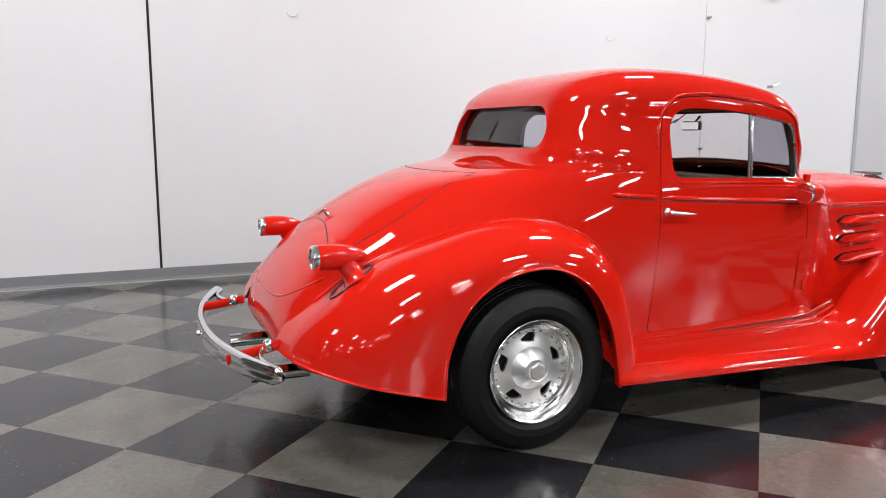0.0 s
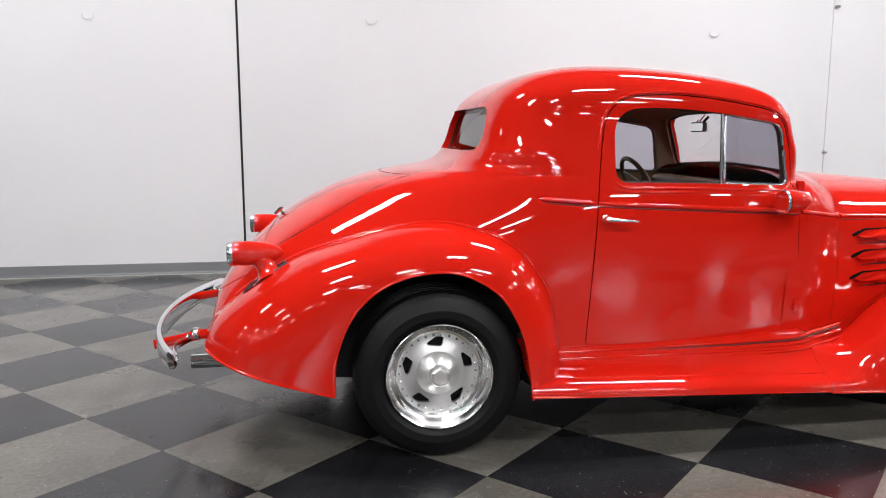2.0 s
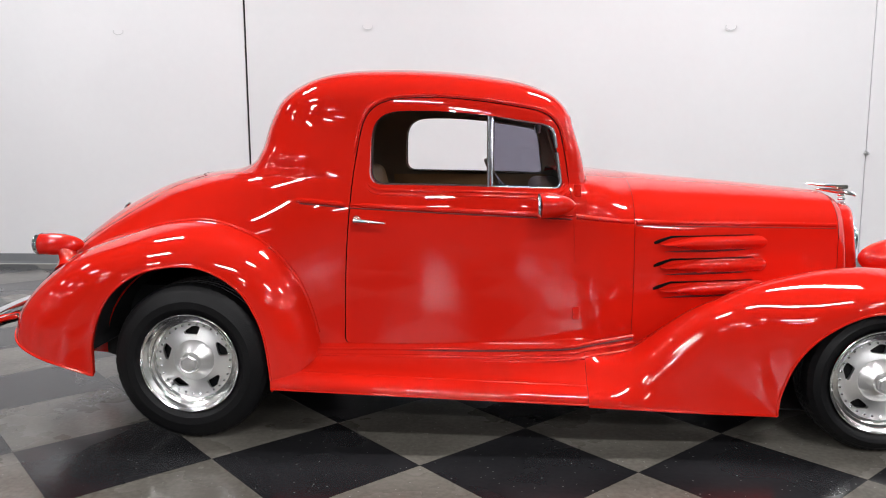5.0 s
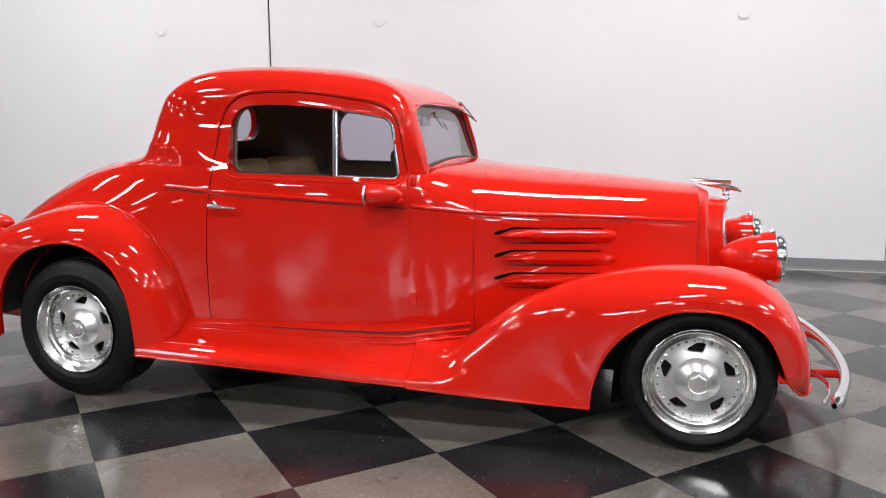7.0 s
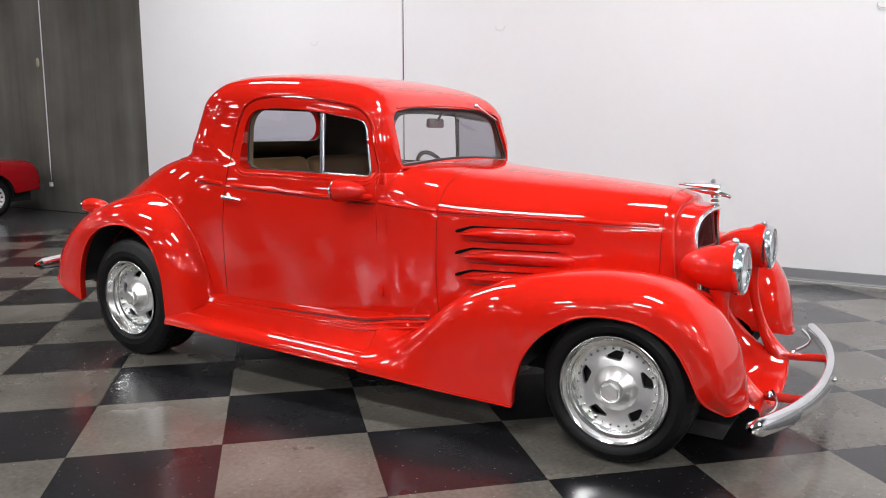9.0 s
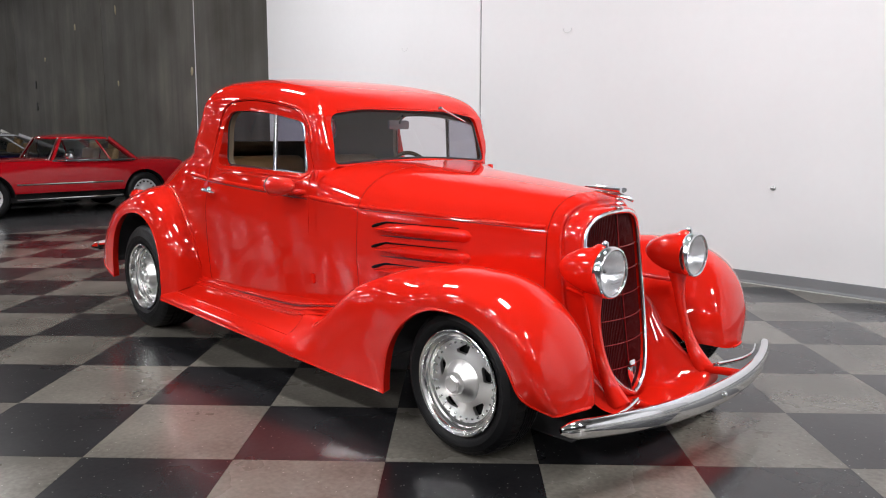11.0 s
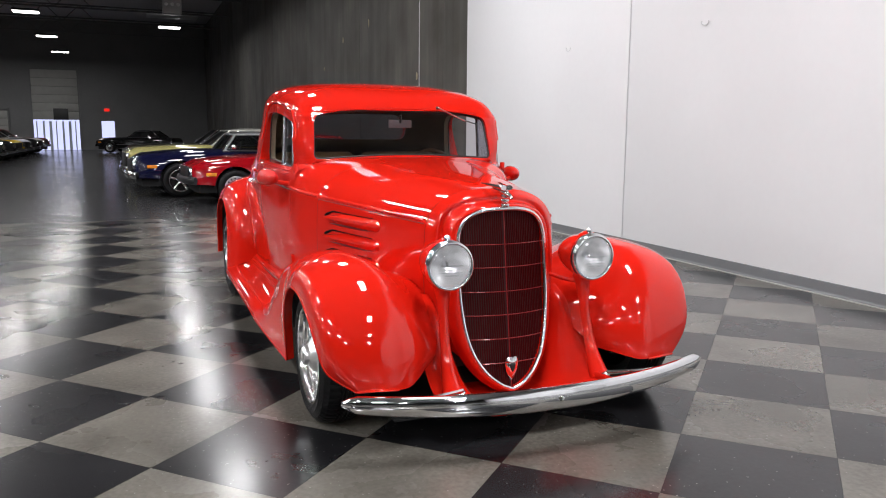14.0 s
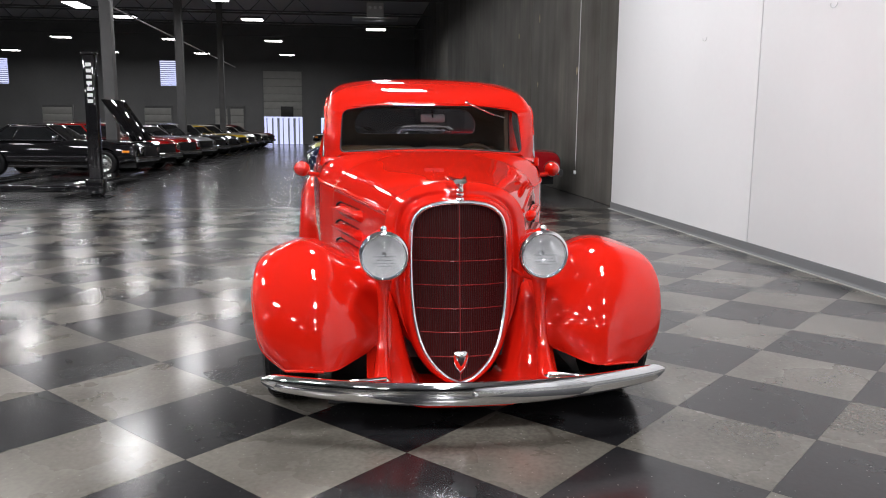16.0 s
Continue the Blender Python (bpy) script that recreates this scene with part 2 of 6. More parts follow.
def catmull(P, n):
    """Smooth curve through the rows of P (k, ...), sampled at n places."""
    P = np.asarray(P, float)
    k = len(P)
    Q = np.concatenate([[2 * P[0] - P[1]], P, [2 * P[-1] - P[-2]]])
    t = np.linspace(0, k - 1, n)
    i = np.minimum(t.astype(int), k - 2)
    f = (t - i).reshape(-1, *([1] * (P.ndim - 1)))
    a, b, c, d = Q[i], Q[i + 1], Q[i + 2], Q[i + 3]
    return 0.5 * (2 * b + (c - a) * f + (2 * a - 5 * b + 4 * c - d) * f ** 2 + (3 * b - a - 3 * c + d) * f ** 3)


def bspline(P, n):
    """Very smooth curve that starts and ends at the ends of P and is drawn towards its rows."""
    P = np.asarray(P, float)
    Q = np.concatenate([[2 * P[0] - P[1]], P, [2 * P[-1] - P[-2]]])
    k = len(P)
    t = np.linspace(0, k - 1, n)
    i = np.minimum(t.astype(int), k - 2)
    f = (t - i).reshape(-1, *([1] * (P.ndim - 1)))
    a, b, c, d = Q[i], Q[i + 1], Q[i + 2], Q[i + 3]
    return ((1 - f) ** 3 * a + (3 * f ** 3 - 6 * f ** 2 + 4) * b + (-3 * f ** 3 + 3 * f ** 2 + 3 * f + 1) * c + f ** 3 * d) / 6


def grid(name, P, material, ring_u=False, ring_v=False, flip=False, mirror=False):
    """A smooth sheet of quads from an array (n, m, 3)."""
    P = np.array(P, float)
    if mirror:
        P[..., 1] *= -1
        flip = not flip
    n, m = P.shape[:2]
    f = []
    for i in range(n if ring_u else n - 1):
        for j in range(m if ring_v else m - 1):
            a, b, c, d = i * m + j, i * m + (j + 1) % m, ((i + 1) % n) * m + (j + 1) % m, ((i + 1) % n) * m + j
            f.append((a, d, c, b) if flip else (a, b, c, d))
    return mesh_of(name, P.reshape(-1, 3), f, material)


def turned(name, profile, material, n=48, centre=(0, 0, 0), axis="y", sharp=0):
    """A lathe: profile rows (distance along the axis, radius)."""
    a = np.linspace(0, 2 * np.pi, n, endpoint=False)
    pr = np.asarray(profile, float)
    P = np.zeros((len(pr), n, 3))
    k = {"x": (0, 1, 2), "y": (1, 2, 0), "z": (2, 0, 1)}[axis]
    P[..., k[0]] = pr[:, :1]
    P[..., k[1]] = pr[:, 1:] * np.cos(a)
    P[..., k[2]] = pr[:, 1:] * np.sin(a)
    P += np.array(centre)
    me = grid(name, P, material, ring_v=True, flip=True)
    if sharp:
        smooth_by(me, sharp)
    return me


def tube(name, path, radius, material, n=10, ring=False, flat=1.0, up=(0, 0, 1)):
    """A pipe along a path; radius may be a list; flat squeezes it across."""
    path = np.asarray(path, float)
    k = len(path)
    r = np.broadcast_to(np.asarray(radius, float), (k,))
    if ring:
        d = np.roll(path, -1, 0) - np.roll(path, 1, 0)
    else:
        d = np.gradient(path, axis=0)
    d /= np.linalg.norm(d, axis=1)[:, None] + 1e-12
    upv = np.broadcast_to(np.array(up, float), (k, 3))
    s = np.cross(d, upv)
    s /= np.linalg.norm(s, axis=1)[:, None] + 1e-12
    w = np.cross(s, d)
    a = np.linspace(0, 2 * np.pi, n, endpoint=False)
    P = path[:, None] + r[:, None, None] * (np.cos(a)[None, :, None] * s[:, None] * flat + np.sin(a)[None, :, None] * w[:, None])
    me = grid(name, P, material, ring_u=ring, ring_v=True, flip=True)
    if not ring:
        bm = bmesh.new()
        bm.from_mesh(me)
        bmesh.ops.holes_fill(bm, edges=[e for e in bm.edges if e.is_boundary], sides=0)
        bm.to_mesh(me)
        bm.free()
        smooth_by(me, 50)
    return me


def joined(name, meshes, material):
    """Several meshes as one (for one part that has several lumps)."""
    bm = bmesh.new()
    for me in meshes:
        bm.from_mesh(me)
        bpy.data.meshes.remove(me)
    me = bpy.data.meshes.new(name)
    bm.to_mesh(me)
    bm.free()
    me.materials.append(material)
    return me


def moved(me, m):
    me.transform(m)
    return me


def round_poly(corners, radii, n=8):
    """A closed outline with rounded corners in the plane."""
    P = [np.array(p, float) for p in corners]
    out = []
    for i, p in enumerate(P):
        a, b = P[i - 1] - p, P[(i + 1) % len(P)] - p
        la, lb = np.linalg.norm(a), np.linalg.norm(b)
        r = min(radii[i] if hasattr(radii, "__len__") else radii, 0.49 * la, 0.49 * lb)
        s, e = p + a / la * r, p + b / lb * r
        for t in np.linspace(0, 1, n):
            out.append((1 - t) ** 2 * s + 2 * t * (1 - t) * p + t * t * e)
    return np.array(out)


def poly_distance(poly, x, y):
    """Signed distance from places to a closed outline: negative inside."""
    x, y = np.asarray(x, float), np.asarray(y, float)
    A, B = poly, np.roll(poly, -1, 0)
    best, sign = np.full(x.shape, 1e9), np.ones(x.shape)
    for a, b in zip(A, B):
        e = b - a
        wx, wy = x - a[0], y - a[1]
        t = np.clip((wx * e[0] + wy * e[1]) / max(e @ e, 1e-12), 0, 1)
        best = np.minimum(best, (wx - t * e[0]) ** 2 + (wy - t * e[1]) ** 2)
        c1, c2, c3 = y >= a[1], y < b[1], e[0] * wy > e[1] * wx
        sign = np.where((c1 & c2 & c3) | (~c1 & ~c2 & ~c3), -sign, sign)
    return np.sqrt(best) * sign


def cut_sheet(name, S, us, vs, keep, material, flip=False):
    """The part of a smooth sheet S(u, v) where keep(place) < 0; its rim is drawn onto the outline keep = 0."""
    U, V = np.meshgrid(us, vs, indexing="ij")
    P = S(U, V)
    D = keep(P)
    n, m = U.shape
    Dc = keep((P[:-1, :-1] + P[1:, :-1] + P[:-1, 1:] + P[1:, 1:]) / 4)
    F = Dc < 0
    used = np.zeros((n, m), bool)
    left = np.zeros((n, m), bool)
    for di in (0, 1):
        for dj in (0, 1):
            used[di:n - 1 + di, dj:m - 1 + dj] |= F
            left[di:n - 1 + di, dj:m - 1 + dj] |= ~F
    rim = used & left
    du, dv = (us[-1] - us[0]) / n * 0.05, (vs[-1] - vs[0]) / m * 0.05
    u, v = U[rim], V[rim]
    for _ in range(5):
        d0 = keep(S(u, v))
        gu, gv = (keep(S(u + du, v)) - d0) / du, (keep(S(u, v + dv)) - d0) / dv
        # steps are weighed by the sheet's own size along u and v
        lu = np.linalg.norm(S(u + du, v) - S(u, v), axis=-1) / du + 1e-9
        lv = np.linalg.norm(S(u, v + dv) - S(u, v), axis=-1) / dv + 1e-9
        a, b = gu / lu, gv / lv
        g2 = a * a + b * b + 1e-9
        lim = 0.02
        step = np.clip(d0, -lim, lim)
        u, v = np.clip(u - step * a / g2 / lu, us[0], us[-1]), np.clip(v - step * b / g2 / lv, vs[0], vs[-1])
    P[rim] = S(u, v)
    index = -np.ones((n, m), int)
    index[used] = np.arange(used.sum())
    I, J = np.nonzero(F)
    q = np.stack([index[I, J], index[I, J + 1], index[I + 1, J + 1], index[I + 1, J]], 1)
    if flip:
        q = q[:, ::-1]
    me = mesh_of(name, P[used], [tuple(map(int, r)) for r in q], material)
    return me

# ---- the hall ----
WALL_Y, WHITE_END, HALL_WEST, HALL_EAST, HALL_SOUTH, CEIL = 3.65, -5.65, -52.0, 44.0, -30.0, 8.6
WHITE_EAST = 9.2
TILE, TILE_TURN, TILE_AT = 0.61, radians(-46.0), (-1.617, -3.637)
CHECK_END = -5.9

setting("floor", box("floor", (HALL_WEST, HALL_SOUTH, -0.3), (HALL_EAST, 4.2, -0.004), SLAB), "dark polished concrete floor slab with a glossy seal", "floor")

# white partition panels on the near end of the long wall
joint = [WHITE_END, -1.17, 4.84, 7.41, WHITE_EAST]
for k, (a, b) in enumerate(zip(joint[:-1], joint[1:])):
    setting("wall_north_panel_%d" % (k + 1), box("panel", (a + (0.011 if k == 1 else 0.004), WALL_Y, 0.0), (b - (0.011 if k == 0 else 0.004), WALL_Y + 0.14, CEIL), GREY_WALL if k == 3 else WHITE_WALL, 0.004), "pale grey painted wall panel" if k == 3 else "white painted wall panel above a grey base", "wall")
setting("wall_north_backing", box("backing", (WHITE_END + 0.02, WALL_Y + 0.02, 0), (WHITE_EAST, WALL_Y + 0.13, CEIL), SEAM), "black sealant in the open joints between the panels", "wall")
setting("wall_north_end", box("wall", (WHITE_EAST, WALL_Y, 0), (28.0, WALL_Y + 0.14, CEIL), WHITE_WALL), "white painted wall panel", "wall")
setting("wall_north_far", box("wall", (28.0, WALL_Y, 0), (HALL_EAST, WALL_Y + 0.14, CEIL), CONCRETE), "bare grey concrete wall", "wall")

# cast concrete wall further down
cj = [WHITE_END, -6.98, -12.5, -18.5, -24.5, -30.5, -36.5, -42.0, -47.0, HALL_WEST]
for k, (a, b) in enumerate(zip(cj[:-1], cj[1:])):
    off = 0.12 if k == 0 else 0.15
    setting("wall_concrete_%d" % (k + 1), box("cast", (b + 0.012, WALL_Y + off, 0), (a - 0.012, WALL_Y + 0.45, CEIL), CONCRETE, 0.008), "bare grey cast concrete wall panel with stains", "wall")
setting("wall_concrete_back", box("back", (HALL_WEST, WALL_Y + 0.3, 0), (WHITE_END, WALL_Y + 0.5, CEIL), SEAM), "dark joints behind the concrete panels", "wall")

setting("wall_west", box("wall", (HALL_WEST - 0.3, HALL_SOUTH, 0), (HALL_WEST, 4.2, CEIL), HALL), "dark grey far wall of the hall", "wall")
setting("wall_south", box("wall", (HALL_WEST, HALL_SOUTH - 0.3, 0), (HALL_EAST, HALL_SOUTH, CEIL), HALL), "dark grey side wall of the hall", "wall")
setting("wall_east", box("wall", (HALL_EAST, HALL_SOUTH, 0), (HALL_EAST + 0.3, 4.2, CEIL), HALL), "dark grey end wall of the hall", "wall")
setting("ceiling", box("ceiling", (HALL_WEST, HALL_SOUTH, CEIL), (HALL_EAST, 4.2, CEIL + 0.3), DECK), "black roof deck of the hall", "ceiling")

# cove base: a low strip with a curved foot along the white wall
sec = [(0.0, 0.105), (0.004, 0.108), (0.007, 0.100), (0.008, 0.03), (0.014, 0.012), (0.03, 0.003), (0.036, 0.0)]
P = np.array([[(x, WALL_Y - 0.001 - d, z) for d, z in sec] for x in np.linspace(WHITE_END, WHITE_EAST, 30)])
setting("baseboard", grid("cove", P, COVE, flip=True), "grey vinyl cove base along the white wall", "baseboard")
setting("floor_edge_trim", box("trim", (WHITE_END, WALL_Y - 0.055, 0.0), (WHITE_EAST, WALL_Y - 0.030, 0.006), mat("pale_floor_edge", (0.33, 0.33, 0.31), 0.5)), "pale caulk line at the foot of the base", "trim")

# lamps
BOWL_WHITE = mat("white_lamp_reflector", (0.75, 0.75, 0.75), 0.4)


def high_bay(x, y, watts, long=1.5, wide=0.60):
    """A lamp with a lit diffuser in a shallow white tray, hung on two rods."""
    t = thing("high_bay_lamp", "lit white high-bay lamp hung from the roof", "lamp", "lamps of the hall", pose(x, y, LAMP_Z))
    hx, hy = long / 2 + 0.03, wide / 2 + 0.03
    part("housing", box("housing", (-hx, -hy, 0.015), (hx, hy, 0.09), BLACK, 0.012), BLACK, t)
    part("reflector", box("reflector", (-hx + 0.01, -hy + 0.01, 0.0), (hx - 0.01, hy - 0.01, 0.014), BOWL_WHITE), BOWL_WHITE, t, "white reflector tray")
    part("diffuser", box("diffuser", (-long / 2, -wide / 2, -0.040), (long / 2, wide / 2, -0.001), TUBE, 0.01), TUBE, t, "lit white diffuser")
    for s in (-0.7, 0.7):
        part("hanger", tube("hanger", [(s * hx, 0, 0.09), (s * hx, 0, CEIL - LAMP_Z)], 0.006, STEEL, 6), STEEL, t)
    lamp_light(x, y, LAMP_Z - 0.045, watts, long, wide)
    return t

# ---- the red coupe: x forward from the rear axle, y to its left, z up ----
coupe = thing("coupe", "bright red 1930s coupe with chrome bumpers and polished wheels", "car")

XM = 0.80          # the body's widest station
ROOF_X = 0.95
BODY_Z = [0.34, 0.45, 0.60, 0.70, 0.79, 0.87, 0.945, 1.01, 1.075, 1.12, 1.143, 1.152, 1.158, 1.168, 1.182, 1.21, 1.26, 1.36, 1.42]
BODY_REAR = [-0.890, -0.957, -0.925, -0.868, -0.795, -0.708, -0.610, -0.500, -0.358, -0.205, -0.080, -0.008, 0.038, 0.088, 0.130, 0.179, 0.213, 0.243, 0.270]
BODY_W = np.polyfit([0.30, 0.45, 0.70, 0.95, 1.05, 1.12, 1.25, 1.36, 1.42], [0.735, 0.752, 0.771, 0.775, 0.759, 0.737, 0.708, 0.690, 0.678], 5)  # half-width over height
BODY_V = np.concatenate([[0], np.cumsum(np.hypot(np.diff(BODY_Z), np.diff(BODY_REAR)))])
V_ROOF = BODY_V[-1]
DOME = 0.208
V_END = V_ROOF + 0.85


def body_sheet(U, V, inset=0.0):
    """The coupe's shell: u runs from the middle of the tail (0) round the right side to the middle of the windscreen (1); v from sill to roof."""
    U, V = np.asarray(U, float), np.asarray(V, float)
    v = np.minimum(V, V_ROOF)
    z = pchip(BODY_V, BODY_Z, v)
    xr = pchip(BODY_V, BODY_REAR, v)
    w = np.polyval(BODY_W, z) - inset
    xf = pchip([0.3, 0.98, 1.05, 1.09, 1.12, 1.18, 1.28, 1.36, 1.42], [2.2, 2.2, 1.95, 1.76, 1.728, 1.706, 1.678, 1.660, 1.648], z)
    n = pchip([0.3, 0.8, 1.05, 1.13, 1.17, 1.24, 1.42], [6.0, 3.0, 2.4, 2.48, 3.3, 4.5, 4.3], z)
    # roof dome
    k = np.clip((V - V_ROOF) / (V_END - V_ROOF), 0, 1)
    ks = [0, 0.1, 0.2, 0.35, 0.5, 0.7, 1]
    up = pchip(ks, [0, 0.19, 0.40, 0.665, 0.84, 0.955, 1.0], k)
    rear = pchip(ks, [1, 0.967, 0.90, 0.765, 0.60, 0.36, 0], k)
    front = pchip(ks, [1, 0.995, 0.975, 0.90, 0.75, 0.45, 0], k)
    side = pchip(ks, [1, 0.993, 0.974, 0.915, 0.785, 0.475, 0], k)
    dome = V > V_ROOF
    ph = U * np.pi
    back = ph < np.pi / 2
    c, sn = np.abs(np.cos(ph)), np.abs(np.sin(ph))
    nn = np.where(back, n, 8.0 + 10.0 * np.clip((z - 1.10) / 0.15, 0, 1))
    r = np.power(np.power(c, nn) + np.power(sn, nn), -1 / nn)
    a = np.where(back, XM - xr - inset, xf - XM - inset)
    x = XM + np.where(back, -1, 1) * a * r * c
    y = w * r * sn
    fr = np.clip((x - XM) / 0.95, 0, 1.1)
    y = y * (1 - (0.10 - 0.078 * np.clip((z - 1.15) / 0.25, 0, 1)) * fr ** 2)
    x = np.where(dome, ROOF_X + (x - ROOF_X) * np.where(x > ROOF_X, front, rear), x)
    y = np.where(dome, y * side, y)
    zz = z + np.where(dome, up * (DOME - inset), 0)
    blend = np.clip((zz - 1.15) / 0.35, 0, 1)
    zz = zz - 0.103 * np.clip((x - 0.8) / 0.85, 0, 1) ** 2 * blend ** 2
    return np.stack([x, -y, zz], -1)


def both_sides(U, V, inset=0.0):
    P = body_sheet(np.abs(U), V, inset)
    P[..., 1] *= np.where(np.asarray(U) < 0, -1, 1)
    return P


DOOR = round_poly([(0.655, 0.405), (1.655, 0.405), (1.650, 0.95), (1.615, 1.20), (1.572, 1.40), (1.30, 1.452), (1.02, 1.480), (0.755, 1.455), (0.705, 1.18), (0.672, 0.80)],
                  [0.03, 0.03, 0.3, 0.2, 0.14, 0.3, 0.2, 0.20, 0.3, 0.4], 8)
PANE = round_poly([(0.772, 1.105), (1.18, 1.098), (1.595, 1.082), (1.560, 1.352), (1.28, 1.398), (1.02, 1.420), (0.782, 1.412)],
                  [0.06, 0.2, 0.035, 0.055, 0.3, 0.3, 0.12], 8)
BACKLIGHT = round_poly([(-0.475, 1.235), (0.475, 1.235), (0.490, 1.33), (0.42, 1.430), (-0.42, 1.430), (-0.490, 1.33)], [0.06, 0.06, 0.1, 0.11, 0.11, 0.1], 8)
SCREEN = round_poly([(-0.575, 1.128), (0.0, 1.160), (0.575, 1.128), (0.556, 1.390), (0.34, 1.424), (-0.34, 1.424), (-0.556, 1.390)], [0.04, 0.5, 0.04, 0.05, 0.3, 0.3, 0.05], 10)


def hole_side(poly, P):
    return np.where(np.abs(P[..., 1]) > 0.25, poly_distance(poly, P[..., 0], P[..., 2]), 1.0)


def hole_back(P):
    return np.where(P[..., 0] < 0.5, poly_distance(BACKLIGHT, P[..., 1], P[..., 2]), 1.0)


def hole_screen(P):
    return np.where(P[..., 0] > 1.575, poly_distance(SCREEN, P[..., 1], P[..., 2]), 1.0)


GAP = 0.0024
us = np.linspace(-1, 1, 521)
vs = np.concatenate([np.linspace(0, V_ROOF, 150), np.linspace(V_ROOF, V_END, 70)[1:]])


def keep_shell(P):
    d = -np.minimum(hole_side(DOOR, P) - GAP, np.minimum(hole_back(P), hole_screen(P)))
    front = np.where((P[..., 2] < 1.105), P[..., 0] - 1.702, -1.0)
    well = np.where(np.abs(P[..., 1]) > 0.25, 0.43 - np.hypot(P[..., 0] + 0.02, P[..., 2] - 0.345), -1.0)
    return np.maximum(np.maximum(d, front), well)


def keep_liner(P):
    d = -np.minimum(hole_side(PANE, P), np.minimum(hole_back(P), hole_screen(P)))
    return np.maximum(d, np.maximum(1.0 - P[..., 2], P[..., 0] - 1.69))


shell = part("body_shell", cut_sheet("body_shell", both_sides, us, vs, keep_shell, RED, flip=True), RED, coupe, "glossy red steel body shell with rounded roof and deck")
part("headliner", cut_sheet("headliner", lambda a, b: both_sides(a, b, 0.035), us[::2], vs[::2], keep_liner, LINER), LINER, coupe, "taupe cloth headliner and pillar trim")


def rim_band(name, poly, S_at, depth, material, out=0.0):
    """A reveal round an opening, from the outer sheet inwards."""
    outer, inner = S_at(poly, out), S_at(poly, -depth)
    return grid(name, np.stack([outer, inner], 0), material, ring_v=True)


def side_y(x, z):
    """Half-width of the body at a place of its side, by search along the sheet."""
    x, z = np.asarray(x, float), np.asarray(z, float)
    lo, hi = np.zeros(x.shape), np.full(x.shape, V_END * 0.93)
    u = np.full(x.shape, 0.5)
    for _ in range(12):
        for _ in range(18):
            mid = (lo + hi) / 2
            above = body_sheet(u, mid)[..., 2] > z
            hi, lo = np.where(above, mid, hi), np.where(above, lo, mid)
        v = (lo + hi) / 2
        e = 1e-3
        x0 = body_sheet(u, v)[..., 0]
        g = (body_sheet(u + e, v)[..., 0] - x0) / e
        u = np.clip(u - np.clip((x0 - x) / np.where(np.abs(g) < 1e-3, 1e-3, g), -0.05, 0.05), 0.02, 0.97)
        lo, hi = np.zeros(x.shape), np.full(x.shape, V_END * 0.93)
    return -body_sheet(u, v)[..., 1]


def on_side(poly, out):
    y = side_y(poly[:, 0], poly[:, 1])
    return np.stack([poly[:, 0], -(y + out), poly[:, 1]], -1)


def finer(poly, step=0.02):
    out = []
    for a, b in zip(poly, np.roll(poly, -1, 0)):
        k = max(1, int(np.linalg.norm(b - a) / step))
        out += [a + (b - a) * t / k for t in range(k)]
    return np.array(out)


def scaled(poly, d):
    """The outline moved outwards by about d."""
    t = np.roll(poly, -1, 0) - np.roll(poly, 1, 0)
    nrm = np.stack([t[:, 1], -t[:, 0]], -1)
    nrm /= np.linalg.norm(nrm, axis=1)[:, None] + 1e-9
    area = np.sum(poly[:, 0] * np.roll(poly[:, 1], -1) - np.roll(poly[:, 0], -1) * poly[:, 1])
    return poly + nrm * d * (1 if area > 0 else -1)


def mirrored(me):
    me2 = me.copy()
    me2.transform(Matrix.Diagonal((1, -1, 1, 1)))
    me2.flip_normals()
    return me2


DULL = mat("bright_window_metal", (0.45, 0.45, 0.47), 0.25, 1.0)
PANE_F, DOOR_F = finer(PANE), finer(DOOR)
vd = np.linspace(0, V_ROOF + 0.35, 200)
ud = np.linspace(0.25, 0.985, 270)
door_me = cut_sheet("door", body_sheet, ud, vd, lambda P: np.maximum(hole_side(DOOR, P) + GAP, -hole_side(PANE, P)), RED, flip=True)


def on_glass(poly, out):
    """Places on the upright plane of the door glass, set in deeper at the foot than at the head."""
    return np.stack([poly[:, 0], -(0.674 - 0.055 * (poly[:, 1] - 1.09) + out), poly[:, 1]], -1)


reveal_me = grid("window_reveal", np.stack([on_side(PANE_F, 0.0), on_glass(PANE_F, -0.004)], 0), RED, ring_v=True)
inner_me = grid("inner_reveal", np.stack([on_glass(PANE_F, -0.004), on_glass(PANE_F, -0.035)], 0), LINER, ring_v=True)
edge_me = rim_band("door_edge", scaled(DOOR_F, -GAP), on_side, 0.03, RED)
# shade put into colour: black for louvre mouths, dark red for grooves and louvre undersides
VOID = mat("black_louvre_shade", (0.0015, 0.0015, 0.0015), 0.9, 0, 0, 0.1)
GROOVE = mat("dark_red_groove_shade", (0.10, 0.002, 0.002), 0.6)
jamb_me = rim_band("door_jamb", scaled(DOOR_F, GAP), on_side, 0.03, GROOVE)
back_me = grid("jamb_back", np.stack([on_side(scaled(DOOR_F, 0.02), -0.028), on_side(scaled(DOOR_F, -0.02), -0.028)], 0), GROOVE, ring_v=True)
seal = on_glass(PANE_F, 0.001)
seal_me = tube("window_seal", seal, 0.005, BLACK, 6, True, up=(0, 1, 0))
vent = PANE_F[PANE_F[:, 0] > 1.29]
vent = vent[np.argsort(np.arctan2(vent[:, 1] - 1.25, -(vent[:, 0] - 1.30)))]
vent_me = tube("vent_frame", on_glass(vent, 0.002), 0.008, DULL, 8, up=(0, 1, 0))


